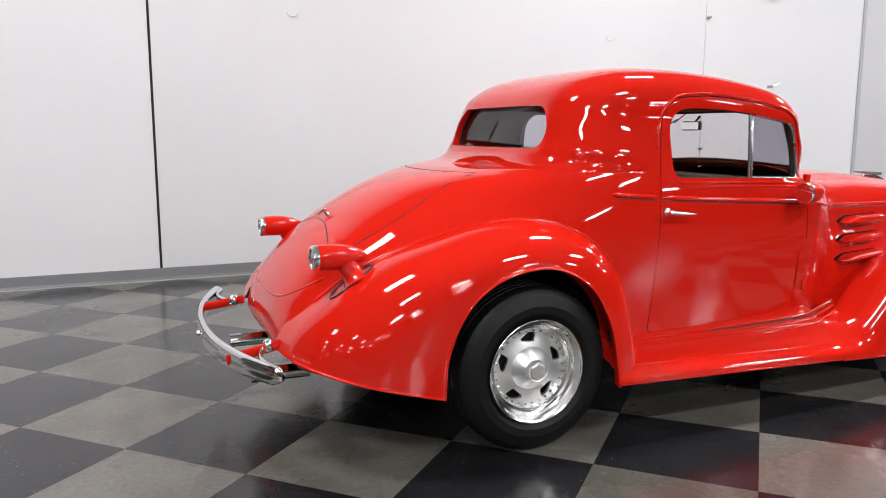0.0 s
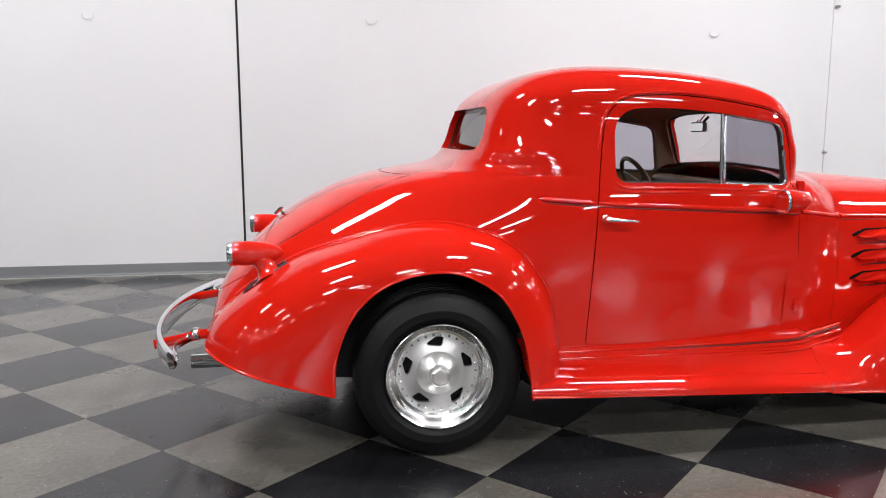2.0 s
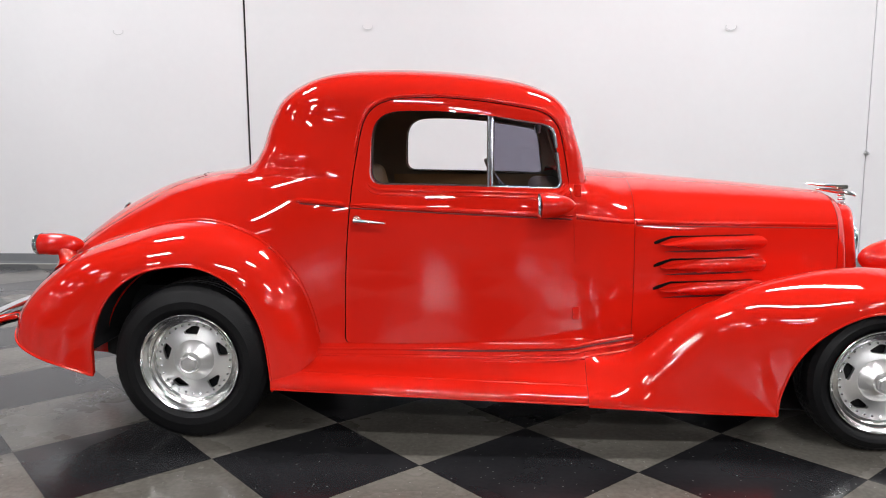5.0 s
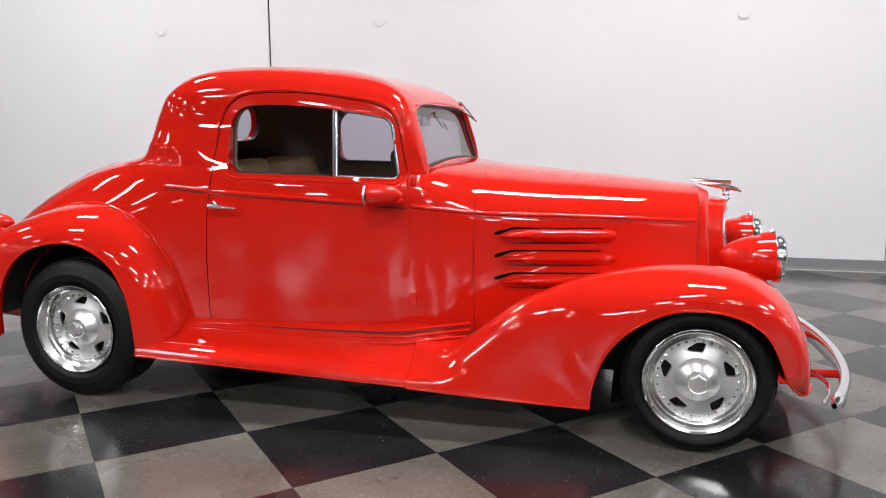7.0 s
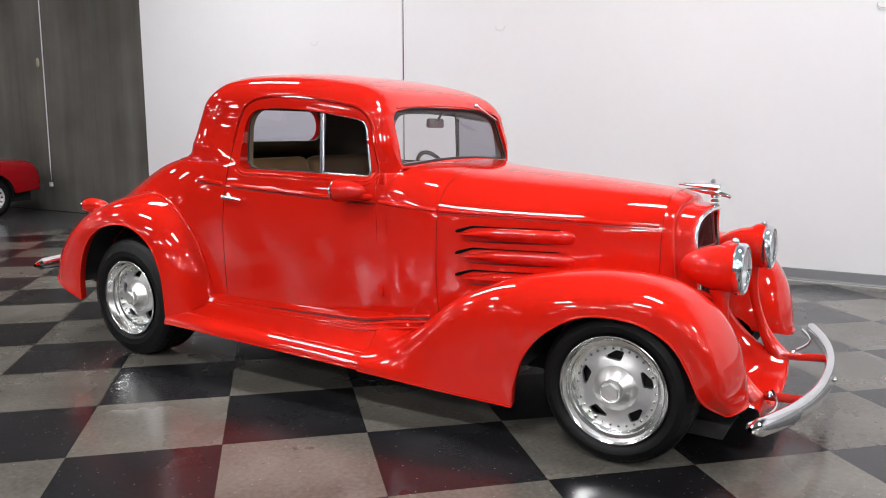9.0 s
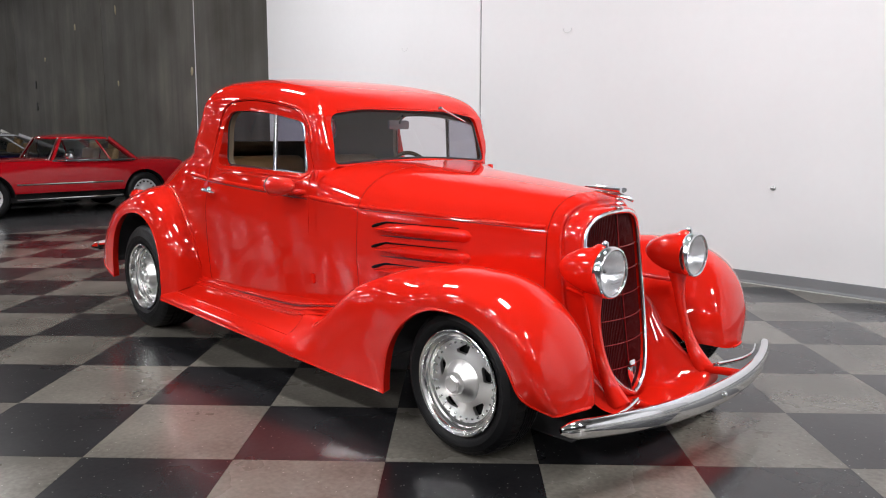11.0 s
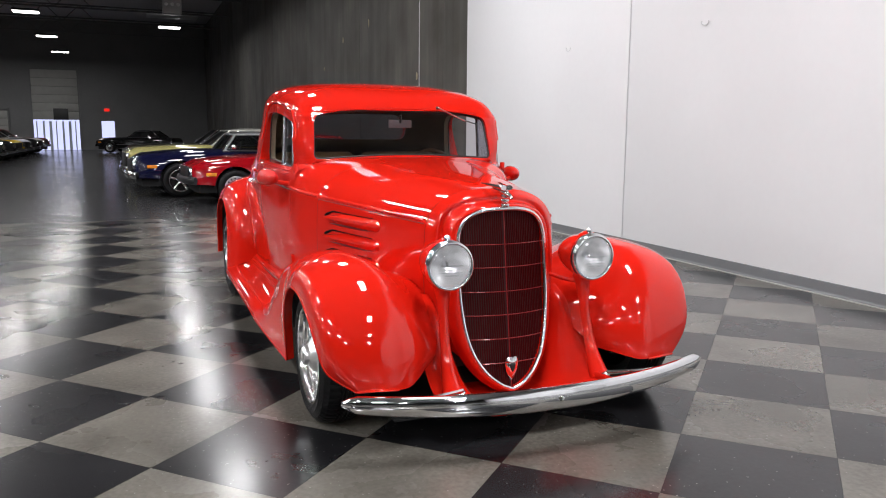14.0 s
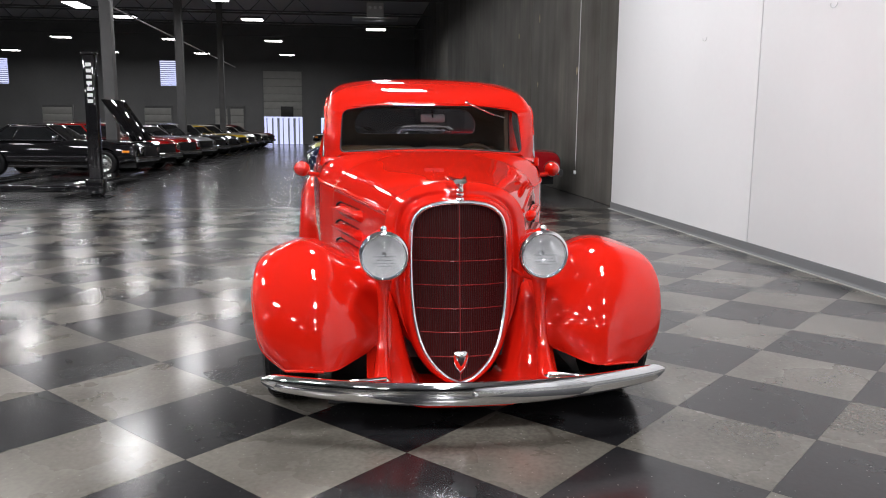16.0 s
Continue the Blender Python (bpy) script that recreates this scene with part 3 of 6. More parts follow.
def pane_mesh(name, outline, depth, material):
    """A flat pane of glass that fills part of the window's outline."""
    P = on_glass(outline, -depth)
    return mesh_of(name, np.concatenate([P, [P.mean(0)]]), [(k, (k + 1) % len(P), len(P)) for k in range(len(P))], material, False)


pane_me = pane_mesh("door_glass", PANE_F[PANE_F[:, 0] > 1.286], 0.004, GLASS)
bar_path = np.array([(1.283, z) for z in np.linspace(1.088, 1.402, 12)])
bar_me = tube("vent_bar", on_glass(bar_path, 0.003), 0.0075, DULL, 8, up=(0, 1, 0))

SATIN = mat("satin_chrome", (0.9, 0.9, 0.91), 0.18, 1.0)

# stepped mouldings below the window and the belt line
def side_moulding(name, x0, x1, z0, z1, r, n=40, lift=0.0):
    x = np.linspace(x0, x1, n)
    z = z0 + (z1 - z0) * (x - x0) / (x1 - x0)
    p = np.stack([x, -(side_y(x, z) + lift), z], -1)
    taper = np.clip(np.minimum(np.arange(n), np.arange(n)[::-1]) / 3, 0.25, 1)
    return tube(name, p, r * taper, RED, 10)


for right in (True, False):
    side = (lambda me: me) if right else mirrored
    d = part("door", side(door_me), RED, coupe, "glossy red car door with a chrome handle")
    part("window_reveal", side(reveal_me), RED, d)
    part("inner_reveal", side(inner_me), LINER, d)
    part("door_edge", side(edge_me), RED, d)
    part("window_seal", side(seal_me), BLACK, d, "black rubber window seal")
    part("vent_frame", side(vent_me), DULL, d, "bright metal vent frame")
    part("vent_glass", side(pane_me), GLASS, d, "grey tinted vent glass")
    part("vent_bar", side(bar_me), DULL, d, "bright metal window bar")
    part("door_jamb", side(jamb_me), UNDER, coupe)
    part("jamb_back", side(back_me), UNDER, coupe)
    # belt moulding in three runs, and the steps under the window
    part("belt_moulding", side(side_moulding("belt_moulding", 0.44, 0.672, 1.040, 1.022, 0.011)), RED, coupe)
    part("belt_moulding", side(side_moulding("belt_moulding", 0.685, 1.640, 1.021, 0.968, 0.011)), RED, d)
    for x0, x1, z0, z1, owner in ((0.47, 0.672, 1.0235, 1.008, coupe), (0.685, 1.640, 1.0065, 0.9535, d)):
        gx = np.linspace(x0, x1, 40)
        gz = z0 + (z1 - z0) * (gx - x0) / (x1 - x0)
        part("belt_groove", side(tube("belt_groove", np.stack([gx, -side_y(gx, gz) + 0.0012, gz], -1), 0.0032, GROOVE, 6)), GROOVE, owner)
    for k, (dz, rr) in enumerate(((0.022, 0.008), (0.040, 0.007))):
        line = scaled(PANE, dz)
        low = finer(line, 0.02)
        low = low[(low[:, 1] < 1.19)]
        order = np.argsort(np.arctan2(low[:, 0] - 1.18, -(low[:, 1] - 1.6)))
        low = low[order]
        tp = np.clip(np.minimum(np.arange(len(low)), np.arange(len(low))[::-1]) / 6, 0.15, 1)
        part("window_moulding", side(tube("window_moulding", on_side(low, -0.004), rr * tp, RED, 8, up=(0, 1, 0))), RED, d)
    # drip moulding over the door
    top = scaled(DOOR, 0.012)
    top = finer(top, 0.02)
    top = top[top[:, 1] > 1.22]
    top = top[np.argsort(np.arctan2(top[:, 1] - 1.1, -(top[:, 0] - 1.1)))]
    part("drip_moulding", side(tube("drip_moulding", on_side(top, 0.002), 0.006, RED, 8, up=(0, 1, 0))), RED, coupe)
    # handle
    hy = float(side_y(np.array([0.72]), np.array([0.95]))[0])
    h1 = turned("handle", [(0.0, 0.021), (0.006, 0.021), (0.010, 0.016), (0.022, 0.011), (0.034, 0.013), (0.042, 0.012), (0.046, 0.0)], CHROME, 20)
    moved(h1, pose(0.722, -hy, 0.955) @ Matrix.Diagonal((1, -1, 1, 1)))
    h1.flip_normals()
    g = np.linspace(0, 1, 14)
    h2 = tube("handle", np.stack([0.715 + 0.135 * g, -(hy + 0.040 + 0.0 * g), 0.956 - 0.010 * g], -1), 0.0105 - 0.007 * g ** 1.5, CHROME, 10)
    part("door_handle", side(joined("door_handle", [h1, h2], SATIN)), SATIN, d, "chrome lever handle")
    # hinges
    for zz in (1.075, 0.54):
        hyy = float(side_y(np.array([1.63]), np.array([zz]))[0])
        part("hinge", side(moved(box("hinge", (-0.016, -0.012, -0.028), (0.016, 0.012, 0.028), RED, 0.006), pose(1.665, -hyy - 0.002, zz))), RED, coupe)

# back window and windscreen glass
def flat_reveal(name, poly, face, depth, material):
    return grid(name, np.stack([face(poly, 0.0), face(poly, depth)], 0), material, ring_v=True)


def on_back(poly, d):
    # place on the sheet behind the cabin
    v = np.interp(poly[:, 1], BODY_Z, BODY_V)
    yy = np.abs(poly[:, 0])
    lo, hi = np.zeros(len(poly)), np.full(len(poly), 0.5)
    for _ in range(30):
        mid = (lo + hi) / 2
        far = -body_sheet(mid, v)[..., 1] > yy
        hi, lo = np.where(far, mid, hi), np.where(far, lo, mid)
    P = body_sheet((lo + hi) / 2, v)
    return np.stack([P[:, 0] + d, poly[:, 0], poly[:, 1]], -1)


def on_front(poly, d):
    yy = np.abs(poly[:, 0])
    lo, hi = np.full(len(poly), 0.55), np.full(len(poly), 1.0)
    vlo, vhi = np.zeros(len(poly)), np.full(len(poly), V_ROOF + 0.3)
    for _ in range(6):
        vlo, vhi = np.zeros(len(poly)), np.full(len(poly), V_ROOF + 0.3)
        for _ in range(24):
            m = (vlo + vhi) / 2
            above = body_sheet((lo + hi) / 2, m)[..., 2] > poly[:, 1]
            vhi, vlo = np.where(above, m, vhi), np.where(above, vlo, m)
        lo, hi = np.full(len(poly), 0.55), np.full(len(poly), 1.0)
        for _ in range(30):
            m = (lo + hi) / 2
            wide = -body_sheet(m, vlo)[..., 1] > yy
            lo, hi = np.where(wide, m, lo), np.where(wide, hi, m)
    P = body_sheet((lo + hi) / 2, vlo)
    return np.stack([P[:, 0] - d, poly[:, 0], poly[:, 1]], -1)


BL, WS = finer(BACKLIGHT), finer(SCREEN)
part("back_window_reveal", flat_reveal("back_window_reveal", BL, on_back, 0.036, RED), RED, coupe)
part("back_window_trim", grid("back_window_trim", np.stack([on_back(BL, 0.036), on_back(BL, 0.06)], 0), BLACK, ring_v=True), BLACK, coupe, "black rubber trim")
bg = on_back(BL, 0.044)
part("back_window", mesh_of("back_window", bg, [tuple(range(len(bg)))], GLASS, False), GLASS, coupe, "grey tinted back window glass")
ends = on_front(np.array([(0.52, 1.15), (0.51, 1.405)]), 0.012)
ends[1, 0] = ends[0, 0] + (ends[1, 0] - ends[0, 0]) * 0.24 / 0.255


def screen_plane(poly, d):
    k = (poly[:, 1] - 1.15) / 0.24
    return np.stack([ends[0, 0] + (ends[1, 0] - ends[0, 0]) * k - d, poly[:, 0], poly[:, 1]], -1)


fg = screen_plane(WS, 0.016)
ctr = fg.mean(0)
part("windscreen", mesh_of("windscreen", np.concatenate([fg, [ctr]]), [(k, (k + 1) % len(fg), len(fg)) for k in range(len(fg))], SCREEN_GLASS, False), SCREEN_GLASS, coupe, "grey tinted flat windscreen")
part("windscreen_reveal", grid("windscreen_reveal", np.stack([on_front(WS, 0.0), screen_plane(WS, 0.022)], 0), RED, ring_v=True, flip=True), RED, coupe)
wide = scaled(WS, 0.005)
part("windscreen_lining", grid("windscreen_lining", np.stack([on_front(wide, 0.005), screen_plane(wide, 0.035)], 0), LINER, ring_v=True, flip=True), LINER, coupe, "taupe lining round the screen")
part("windscreen_seal", tube("windscreen_seal", screen_plane(scaled(WS, -0.003), 0.013), 0.007, BLACK, 6, True, up=(1, 0, 0)), BLACK, coupe)
head = [(y, 1.436 - 0.035 * (y / 0.6) ** 2) for y in np.linspace(-0.50, 0.50, 30)]
part("header_moulding", tube("header_moulding", on_front(np.array(head), 0.001), 0.006, RED, 8, up=(1, 0, 0)), RED, coupe)

# ---- hood and cowl ----
def hood_sheet(X, T, inset=0.0):
    """x along the hood; T from 0 (right foot) over the top (0.5) to 1 (left foot)."""
    X, T = np.asarray(X, float), np.asarray(T, float)
    w = pchip([1.60, 1.71, 1.76, 1.84, 1.92, 2.05, 2.5, 2.77, 2.92, 3.06], [0.716, 0.699, 0.685, 0.650, 0.612, 0.575, 0.452, 0.378, 0.335, 0.300], X) - inset
    zt = pchip([1.60, 1.74, 1.94, 2.22, 2.5, 2.77, 2.92, 3.06], [1.145, 1.144, 1.127, 1.100, 1.075, 1.046, 1.029, 1.003], X) - inset
    z0 = pchip([1.6, 1.92, 3.06], [0.86, 0.83, 0.78], X)
    a = np.abs(T - 0.5) * 2
    low = 0.42
    ph = np.clip(1 - a / (1 - low), 0, 1) * np.pi / 2
    n = pchip([1.6, 1.72, 1.95, 2.2, 3.06], [4.6, 4.0, 2.65, 2.55, 2.75], X)
    r = np.power(np.cos(ph) ** n + np.sin(ph) ** n, -1 / n)
    y = w * r * np.cos(ph)
    z = z0 + (zt - z0) * r * np.sin(ph)
    k = np.clip((a - (1 - low)) / low, 0, 1)
    z = z - k * (z0 - 0.345)
    y = y - 0.035 * k ** 1.5 + 0.012 * np.sin(np.pi * k)
    return np.stack([X, np.where(T < 0.5, -y, y), z], -1)


HOOD_X = (1.925, 2.905)
ts = np.linspace(0, 1, 161)


def loft(fun, xs, tt, **kw):
    X, T = np.meshgrid(xs, tt, indexing="ij")
    return fun(X, T, **kw)


part("cowl", grid("cowl", loft(hood_sheet, np.linspace(1.60, HOOD_X[0] - 0.0012, 24), ts), RED, flip=True), RED, coupe, "red cowl ahead of the windscreen")
hood = part("hood", grid("hood", loft(hood_sheet, np.linspace(HOOD_X[0] + 0.0012, HOOD_X[1] + 0.0030, 60), ts), RED, flip=True), RED, coupe, "long red hood with three louvres a side")
part("hood_gap", grid("hood_gap", loft(hood_sheet, np.linspace(1.90, 2.93, 30), ts, inset=0.012), GROOVE, flip=True), GROOVE, coupe)


def hood_y(x, z):
    t = np.linspace(0, 0.5, 300)
    out = []
    for a, b in zip(np.atleast_1d(x), np.atleast_1d(z)):
        P = hood_sheet(np.full(t.shape, a), t)
        out.append(np.interp(b, P[:, 2], -P[:, 1]))
    return np.array(out)


for right in (True, False):
    side = (lambda me: me) if right else mirrored
    # belt moulding and the shadow gap under the hood's top
    x = np.linspace(1.66, 1.918, 16)
    z = 0.966 - 0.135 * (x - 1.66)
    part("cowl_moulding", side(tube("cowl_moulding", np.stack([x, -hood_y(x, z), z], -1), 0.010, RED, 10)), RED, coupe)
    x = np.linspace(1.932, 2.895, 60)
    z = 0.930 - 0.042 * (x - 1.93)
    part("hood_moulding", side(tube("hood_moulding", np.stack([x, -hood_y(x, z), z], -1), 0.010, RED, 10)), RED, hood)
    zz = z - 0.016
    part("hood_side_gap", side(tube("hood_side_gap", np.stack([x, -hood_y(x, zz) + 0.001, zz], -1), 0.0024, GROOVE, 6)), GROOVE, hood)
    # louvres: long blades; shade under them and in their mouths is laid on as dark strips
    for lz in (0.824, 0.722, 0.618):
        n = 40
        g = np.linspace(0, 1, n)
        x = 2.045 + 0.51 * g
        hgt = 0.031 * np.clip(np.minimum(g * 2.6 + 0.10, 1.0), 0, 1) * np.sqrt(np.clip(1 - np.clip((g - 0.90) / 0.10, 0, 1) ** 2, 0.0, 1))
        out = 0.056 * np.clip(1.0 - 0.22 * g, 0, 1) * np.clip(g * 9 + 0.45, 0, 1) * np.sqrt(np.clip(1 - np.clip((g - 0.93) / 0.07, 0, 1) ** 2, 0.0, 1))
        q = np.linspace(-1, 1, 21)
        P = np.zeros((n, 21, 3))
        P[..., 0] = x[:, None]
        P[..., 2] = lz + 0.004 - 0.006 * g[:, None] + (hgt[:, None] + 0.0005) * q[None]
        base = hood_y(x, lz + 0.0 * x)
        # the blade stands out most along its upper edge, which overhangs the black mouth
        bow = np.where(q > 0, np.sqrt(np.clip(1 - np.clip(q, 0, 1) ** 4, 0, 1)), np.power(np.clip(1 + q, 0, 1), 0.55))
        P[..., 1] = -(base[:, None] - 0.004 + out[:, None] * bow[None])
        lv = part("louvre", side(grid("louvre", P, RED)), RED, hood, "raised red louvre blade")
        ux = 2.06 + 0.44 * np.linspace(0, 1, 24)
        uz = lz - 0.030 - 0.004 * np.linspace(0, 1, 24)
        part("louvre_under_shade", side(tube("louvre_under_shade", np.stack([ux, -hood_y(ux, uz) + 0.002, uz], -1), 0.006 * np.sin(np.pi * np.linspace(0.12, 0.95, 24)), GROOVE, 6)), GROOVE, lv, "dark red strip for the shade under the blade")
        gm = np.linspace(0, 1, 24)
        mx = 2.016 + 0.47 * gm
        mz = lz + 0.012 + 0.026 * np.clip(gm * 6, 0, 1) - 0.004 * gm
        part("louvre_mouth_shade", side(tube("louvre_mouth_shade", np.stack([mx, -hood_y(mx, mz) - 0.002, mz], -1), 0.0100 * np.clip(np.minimum(gm * 12 + 0.55, 0.20 + 0.80 * (1 - gm) ** 5), 0.08, 1), VOID, 8)), VOID, lv, "black strip for the shade in the open louvre")

# ---- grille shell and grille ----
GR = np.array([(0.0, 0.948), (0.07, 0.945), (0.135, 0.930), (0.185, 0.897), (0.212, 0.845), (0.220, 0.76), (0.221, 0.62), (0.216, 0.50), (0.200, 0.38), (0.168, 0.28), (0.118, 0.205), (0.058, 0.155), (0.0, 0.130)])
N_GR = 80
gr = catmull(GR, N_GR)


def grille_x(y, z):
    return 3.052 + 0.115 * (1.0 - z) + 0.03 * (1.0 - z) ** 2 - 0.05 * (np.abs(y) / 0.22) ** 2


def ring_at(scale_y, scale_z, back, zc=0.6):
    y, z = gr[:, 0] * scale_y, zc + (gr[:, 1] - zc) * scale_z
    return np.stack([grille_x(gr[:, 0], gr[:, 1]) - back, -y, z], -1)


hs = hood_sheet(np.full(N_GR, 2.911), np.linspace(0.5, 0.0, N_GR))
arc = np.concatenate([[0], np.cumsum(np.linalg.norm(np.diff(hs, axis=0), axis=1))])
want = np.linspace(0, 1, N_GR)
hs = np.stack([np.interp(want * arc[-1], arc, hs[:, k]) for k in range(3)], -1)
low = np.clip((0.62 - gr[:, 1]) / 0.45, 0, 1)
hs[:, 2] = np.minimum(hs[:, 2], np.maximum(hs[:, 2], 0.40))
r1 = ring_at(1.22, 1.085, 0.075)
r2 = ring_at(1.145, 1.055, 0.012)
r3 = ring_at(1.06, 1.025, -0.002)
r4 = ring_at(1.0, 1.0, 0.012)
r5 = ring_at(0.985, 0.99, 0.06)
rings = catmull(np.stack([hs, hs * 0.5 + r1 * 0.5 + np.array([0.02, 0, 0]), r1, r2, r3, r4, r5]), 40)
for right in (True, False):
    part("grille_shell", grid("grille_shell", rings, RED, mirror=not right, flip=True), RED, coupe, "red grille surround")
loop = np.concatenate([ring_at(1.005, 1.003, -0.002), (ring_at(1.005, 1.003, -0.002) * np.array([1, -1, 1]))[-2:0:-1]])
part("grille_frame", tube("grille_frame", loop, 0.0105, SATIN, 8, True, up=(1, 0, 0)), SATIN, coupe, "slim chrome grille frame")
grille = part("grille", grid("grille", np.stack([np.stack([grille_x(gr[:, 0] * f, gr[:, 1]) - 0.030, gr[:, 0] * f, gr[:, 1]], -1) for f in np.linspace(-1, 1, 21)]), mat("dark_red_grille_back", (0.030, 0.0008, 0.0012), 0.6), ), None, coupe, "dark red grille of fine upright bars")
BAR_RED = mat("grille_bar_red", (0.055, 0.001, 0.0014), 0.45, 0, 0.0, 0.15)


RIB = mat("grille_rib_red", (0.22, 0.004, 0.005), 0.3, 0, 0.6)


def grille_span(y):
    right = gr[:, 0]
    k = np.argmax(right)
    top = np.interp(abs(y), right[:k + 1], gr[:k + 1, 1])
    bot = np.interp(abs(y), right[k:][::-1], gr[k:, 1][::-1])
    return bot, top


for y in np.arange(-0.208, 0.209, 0.0104):
    if abs(y) < 0.004:
        continue
    b, t = grille_span(y)
    zz = np.linspace(b, t, 12)
    part("grille_bar", tube("grille_bar", np.stack([grille_x(y, zz) - 0.024, y + 0 * zz, zz], -1), 0.0032, BAR_RED, 5, up=(0, 1, 0)), BAR_RED, grille)
zz = np.linspace(0.135, 0.945, 20)
part("grille_rib", tube("grille_rib", np.stack([grille_x(0, zz) - 0.014, 0 * zz, zz], -1), 0.0026, RIB, 6, up=(0, 1, 0)), RIB, grille)
for z in (0.245, 0.355, 0.463, 0.57, 0.68, 0.785):
    wz = np.interp(-z, -gr[:, 1], gr[:, 0])
    yy = np.linspace(-wz, wz, 21)
    part("grille_rib", tube("grille_rib", np.stack([grille_x(yy, z) - 0.016, yy, z + 0 * yy], -1), 0.0024, RIB, 6), RIB, grille)
# badge: a small chrome shield low on the grille
bd = np.array([(0, 0.060), (0.018, 0.061), (0.030, 0.050), (0.033, 0.022), (0.024, -0.014), (0.0, -0.050)])
bc = catmull(bd, 20)
P = np.stack([np.stack([grille_x(0, 0.235) + 0.012 - 0.012 * s ** 3 + 0 * bc[:, 0], np.concatenate([bc[:, 0]]) * s, 0.235 + (bc[:, 1] - 0.02) * s + 0.0], -1) for s in np.linspace(0.02, 1, 8)])
badge = part("badge", joined("badge", [grid("b", P, CHROME, flip=True), grid("b", P, CHROME, mirror=True, flip=True)], CHROME), CHROME, coupe, "chrome shield badge")

P2 = P * np.array([1, 0.55, 1]) + np.array([0.004, 0, 0])
P2[..., 2] = 0.235 + (P2[..., 2] - 0.235) * 0.55
part("inlay", joined("inlay", [grid("b", P2, BLACK, flip=True), grid("b", P2, BLACK, mirror=True, flip=True)], BLACK), BLACK, badge, "dark enamel inlay")

# hood ornament: winged chrome mascot shape on a ribbed stem
g = np.linspace(0, 1, 24)
o = [tube("o", np.stack([3.125 - 0.20 * g, 0 * g, 1.000 + 0.065 * g ** 0.7 - 0.03 * g], -1), 0.014 * np.sin(np.pi * (0.15 + 0.8 * g)), CHROME, 10)]
for s in (-1, 1):
    o.append(tube("o", np.stack([3.07 - 0.17 * g, s * (0.012 + 0.035 * g), 1.045 + 0.012 * g], -1), 0.012 * (1 - g * 0.75), CHROME, 8, flat=1.6))
for k in range(4):
    zz = 0.965 + 0.02 * k
    o.append(moved(turned("o", [(-0.007, 0.0), (-0.007, 0.017), (0, 0.022 - 0.002 * k), (0.007, 0.017), (0.007, 0)], CHROME, 14, (0, 0, 0), "z"), pose(float(grille_x(0, zz)) + 0.002, 0, zz)))
part("hood_ornament", joined("hood_ornament", o, CHROME), CHROME, coupe, "chrome winged hood ornament")

# ---- fenders ----
def fender(rows, nu, nv, nose=0.0):
    """Rows of control places across the fender, drawn together into one smooth sheet; ripples along it are ironed out, but for the edge of the arch."""
    C = np.array(rows, float)
    A = bspline(C.transpose(1, 0, 2), nv).transpose(1, 0, 2)
    P = catmull(A, nu)
    w = np.clip((0.70 - np.linspace(0, 1, nv)) / 0.18, 0, 1)[None, :, None]
    for _ in range(200):
        for k in (0.5, -0.515):
            P[1:-1] += k * w * ((P[:-2] + P[2:]) / 2 - P[1:-1])
    # the last stretch, where the rows crowd together, is evened out both ways
    e = np.clip((np.linspace(0, 1, nu) - 0.84) / 0.08, 0, 1)[1:-1, None, None] * nose
    for _ in range(14):
        P[1:-1, 1:-1] += 0.4 * e * ((P[:-2, 1:-1] + P[2:, 1:-1] + P[1:-1, :-2] + P[1:-1, 2:]) / 4 - P[1:-1, 1:-1])
    return P


def lining(P, inset):
    """The dark inner face of a fender: its sheet moved inwards, without the rolled edge."""
    du, dv = np.gradient(P, axis=0), np.gradient(P, axis=1)
    nrm = np.cross(du, dv)
    nrm /= np.linalg.norm(nrm, axis=-1, keepdims=True) + 1e-9
    k = int(P.shape[1] * 0.70)
    return P[1:-1, 3:k] + inset * nrm[1:-1, 3:k]


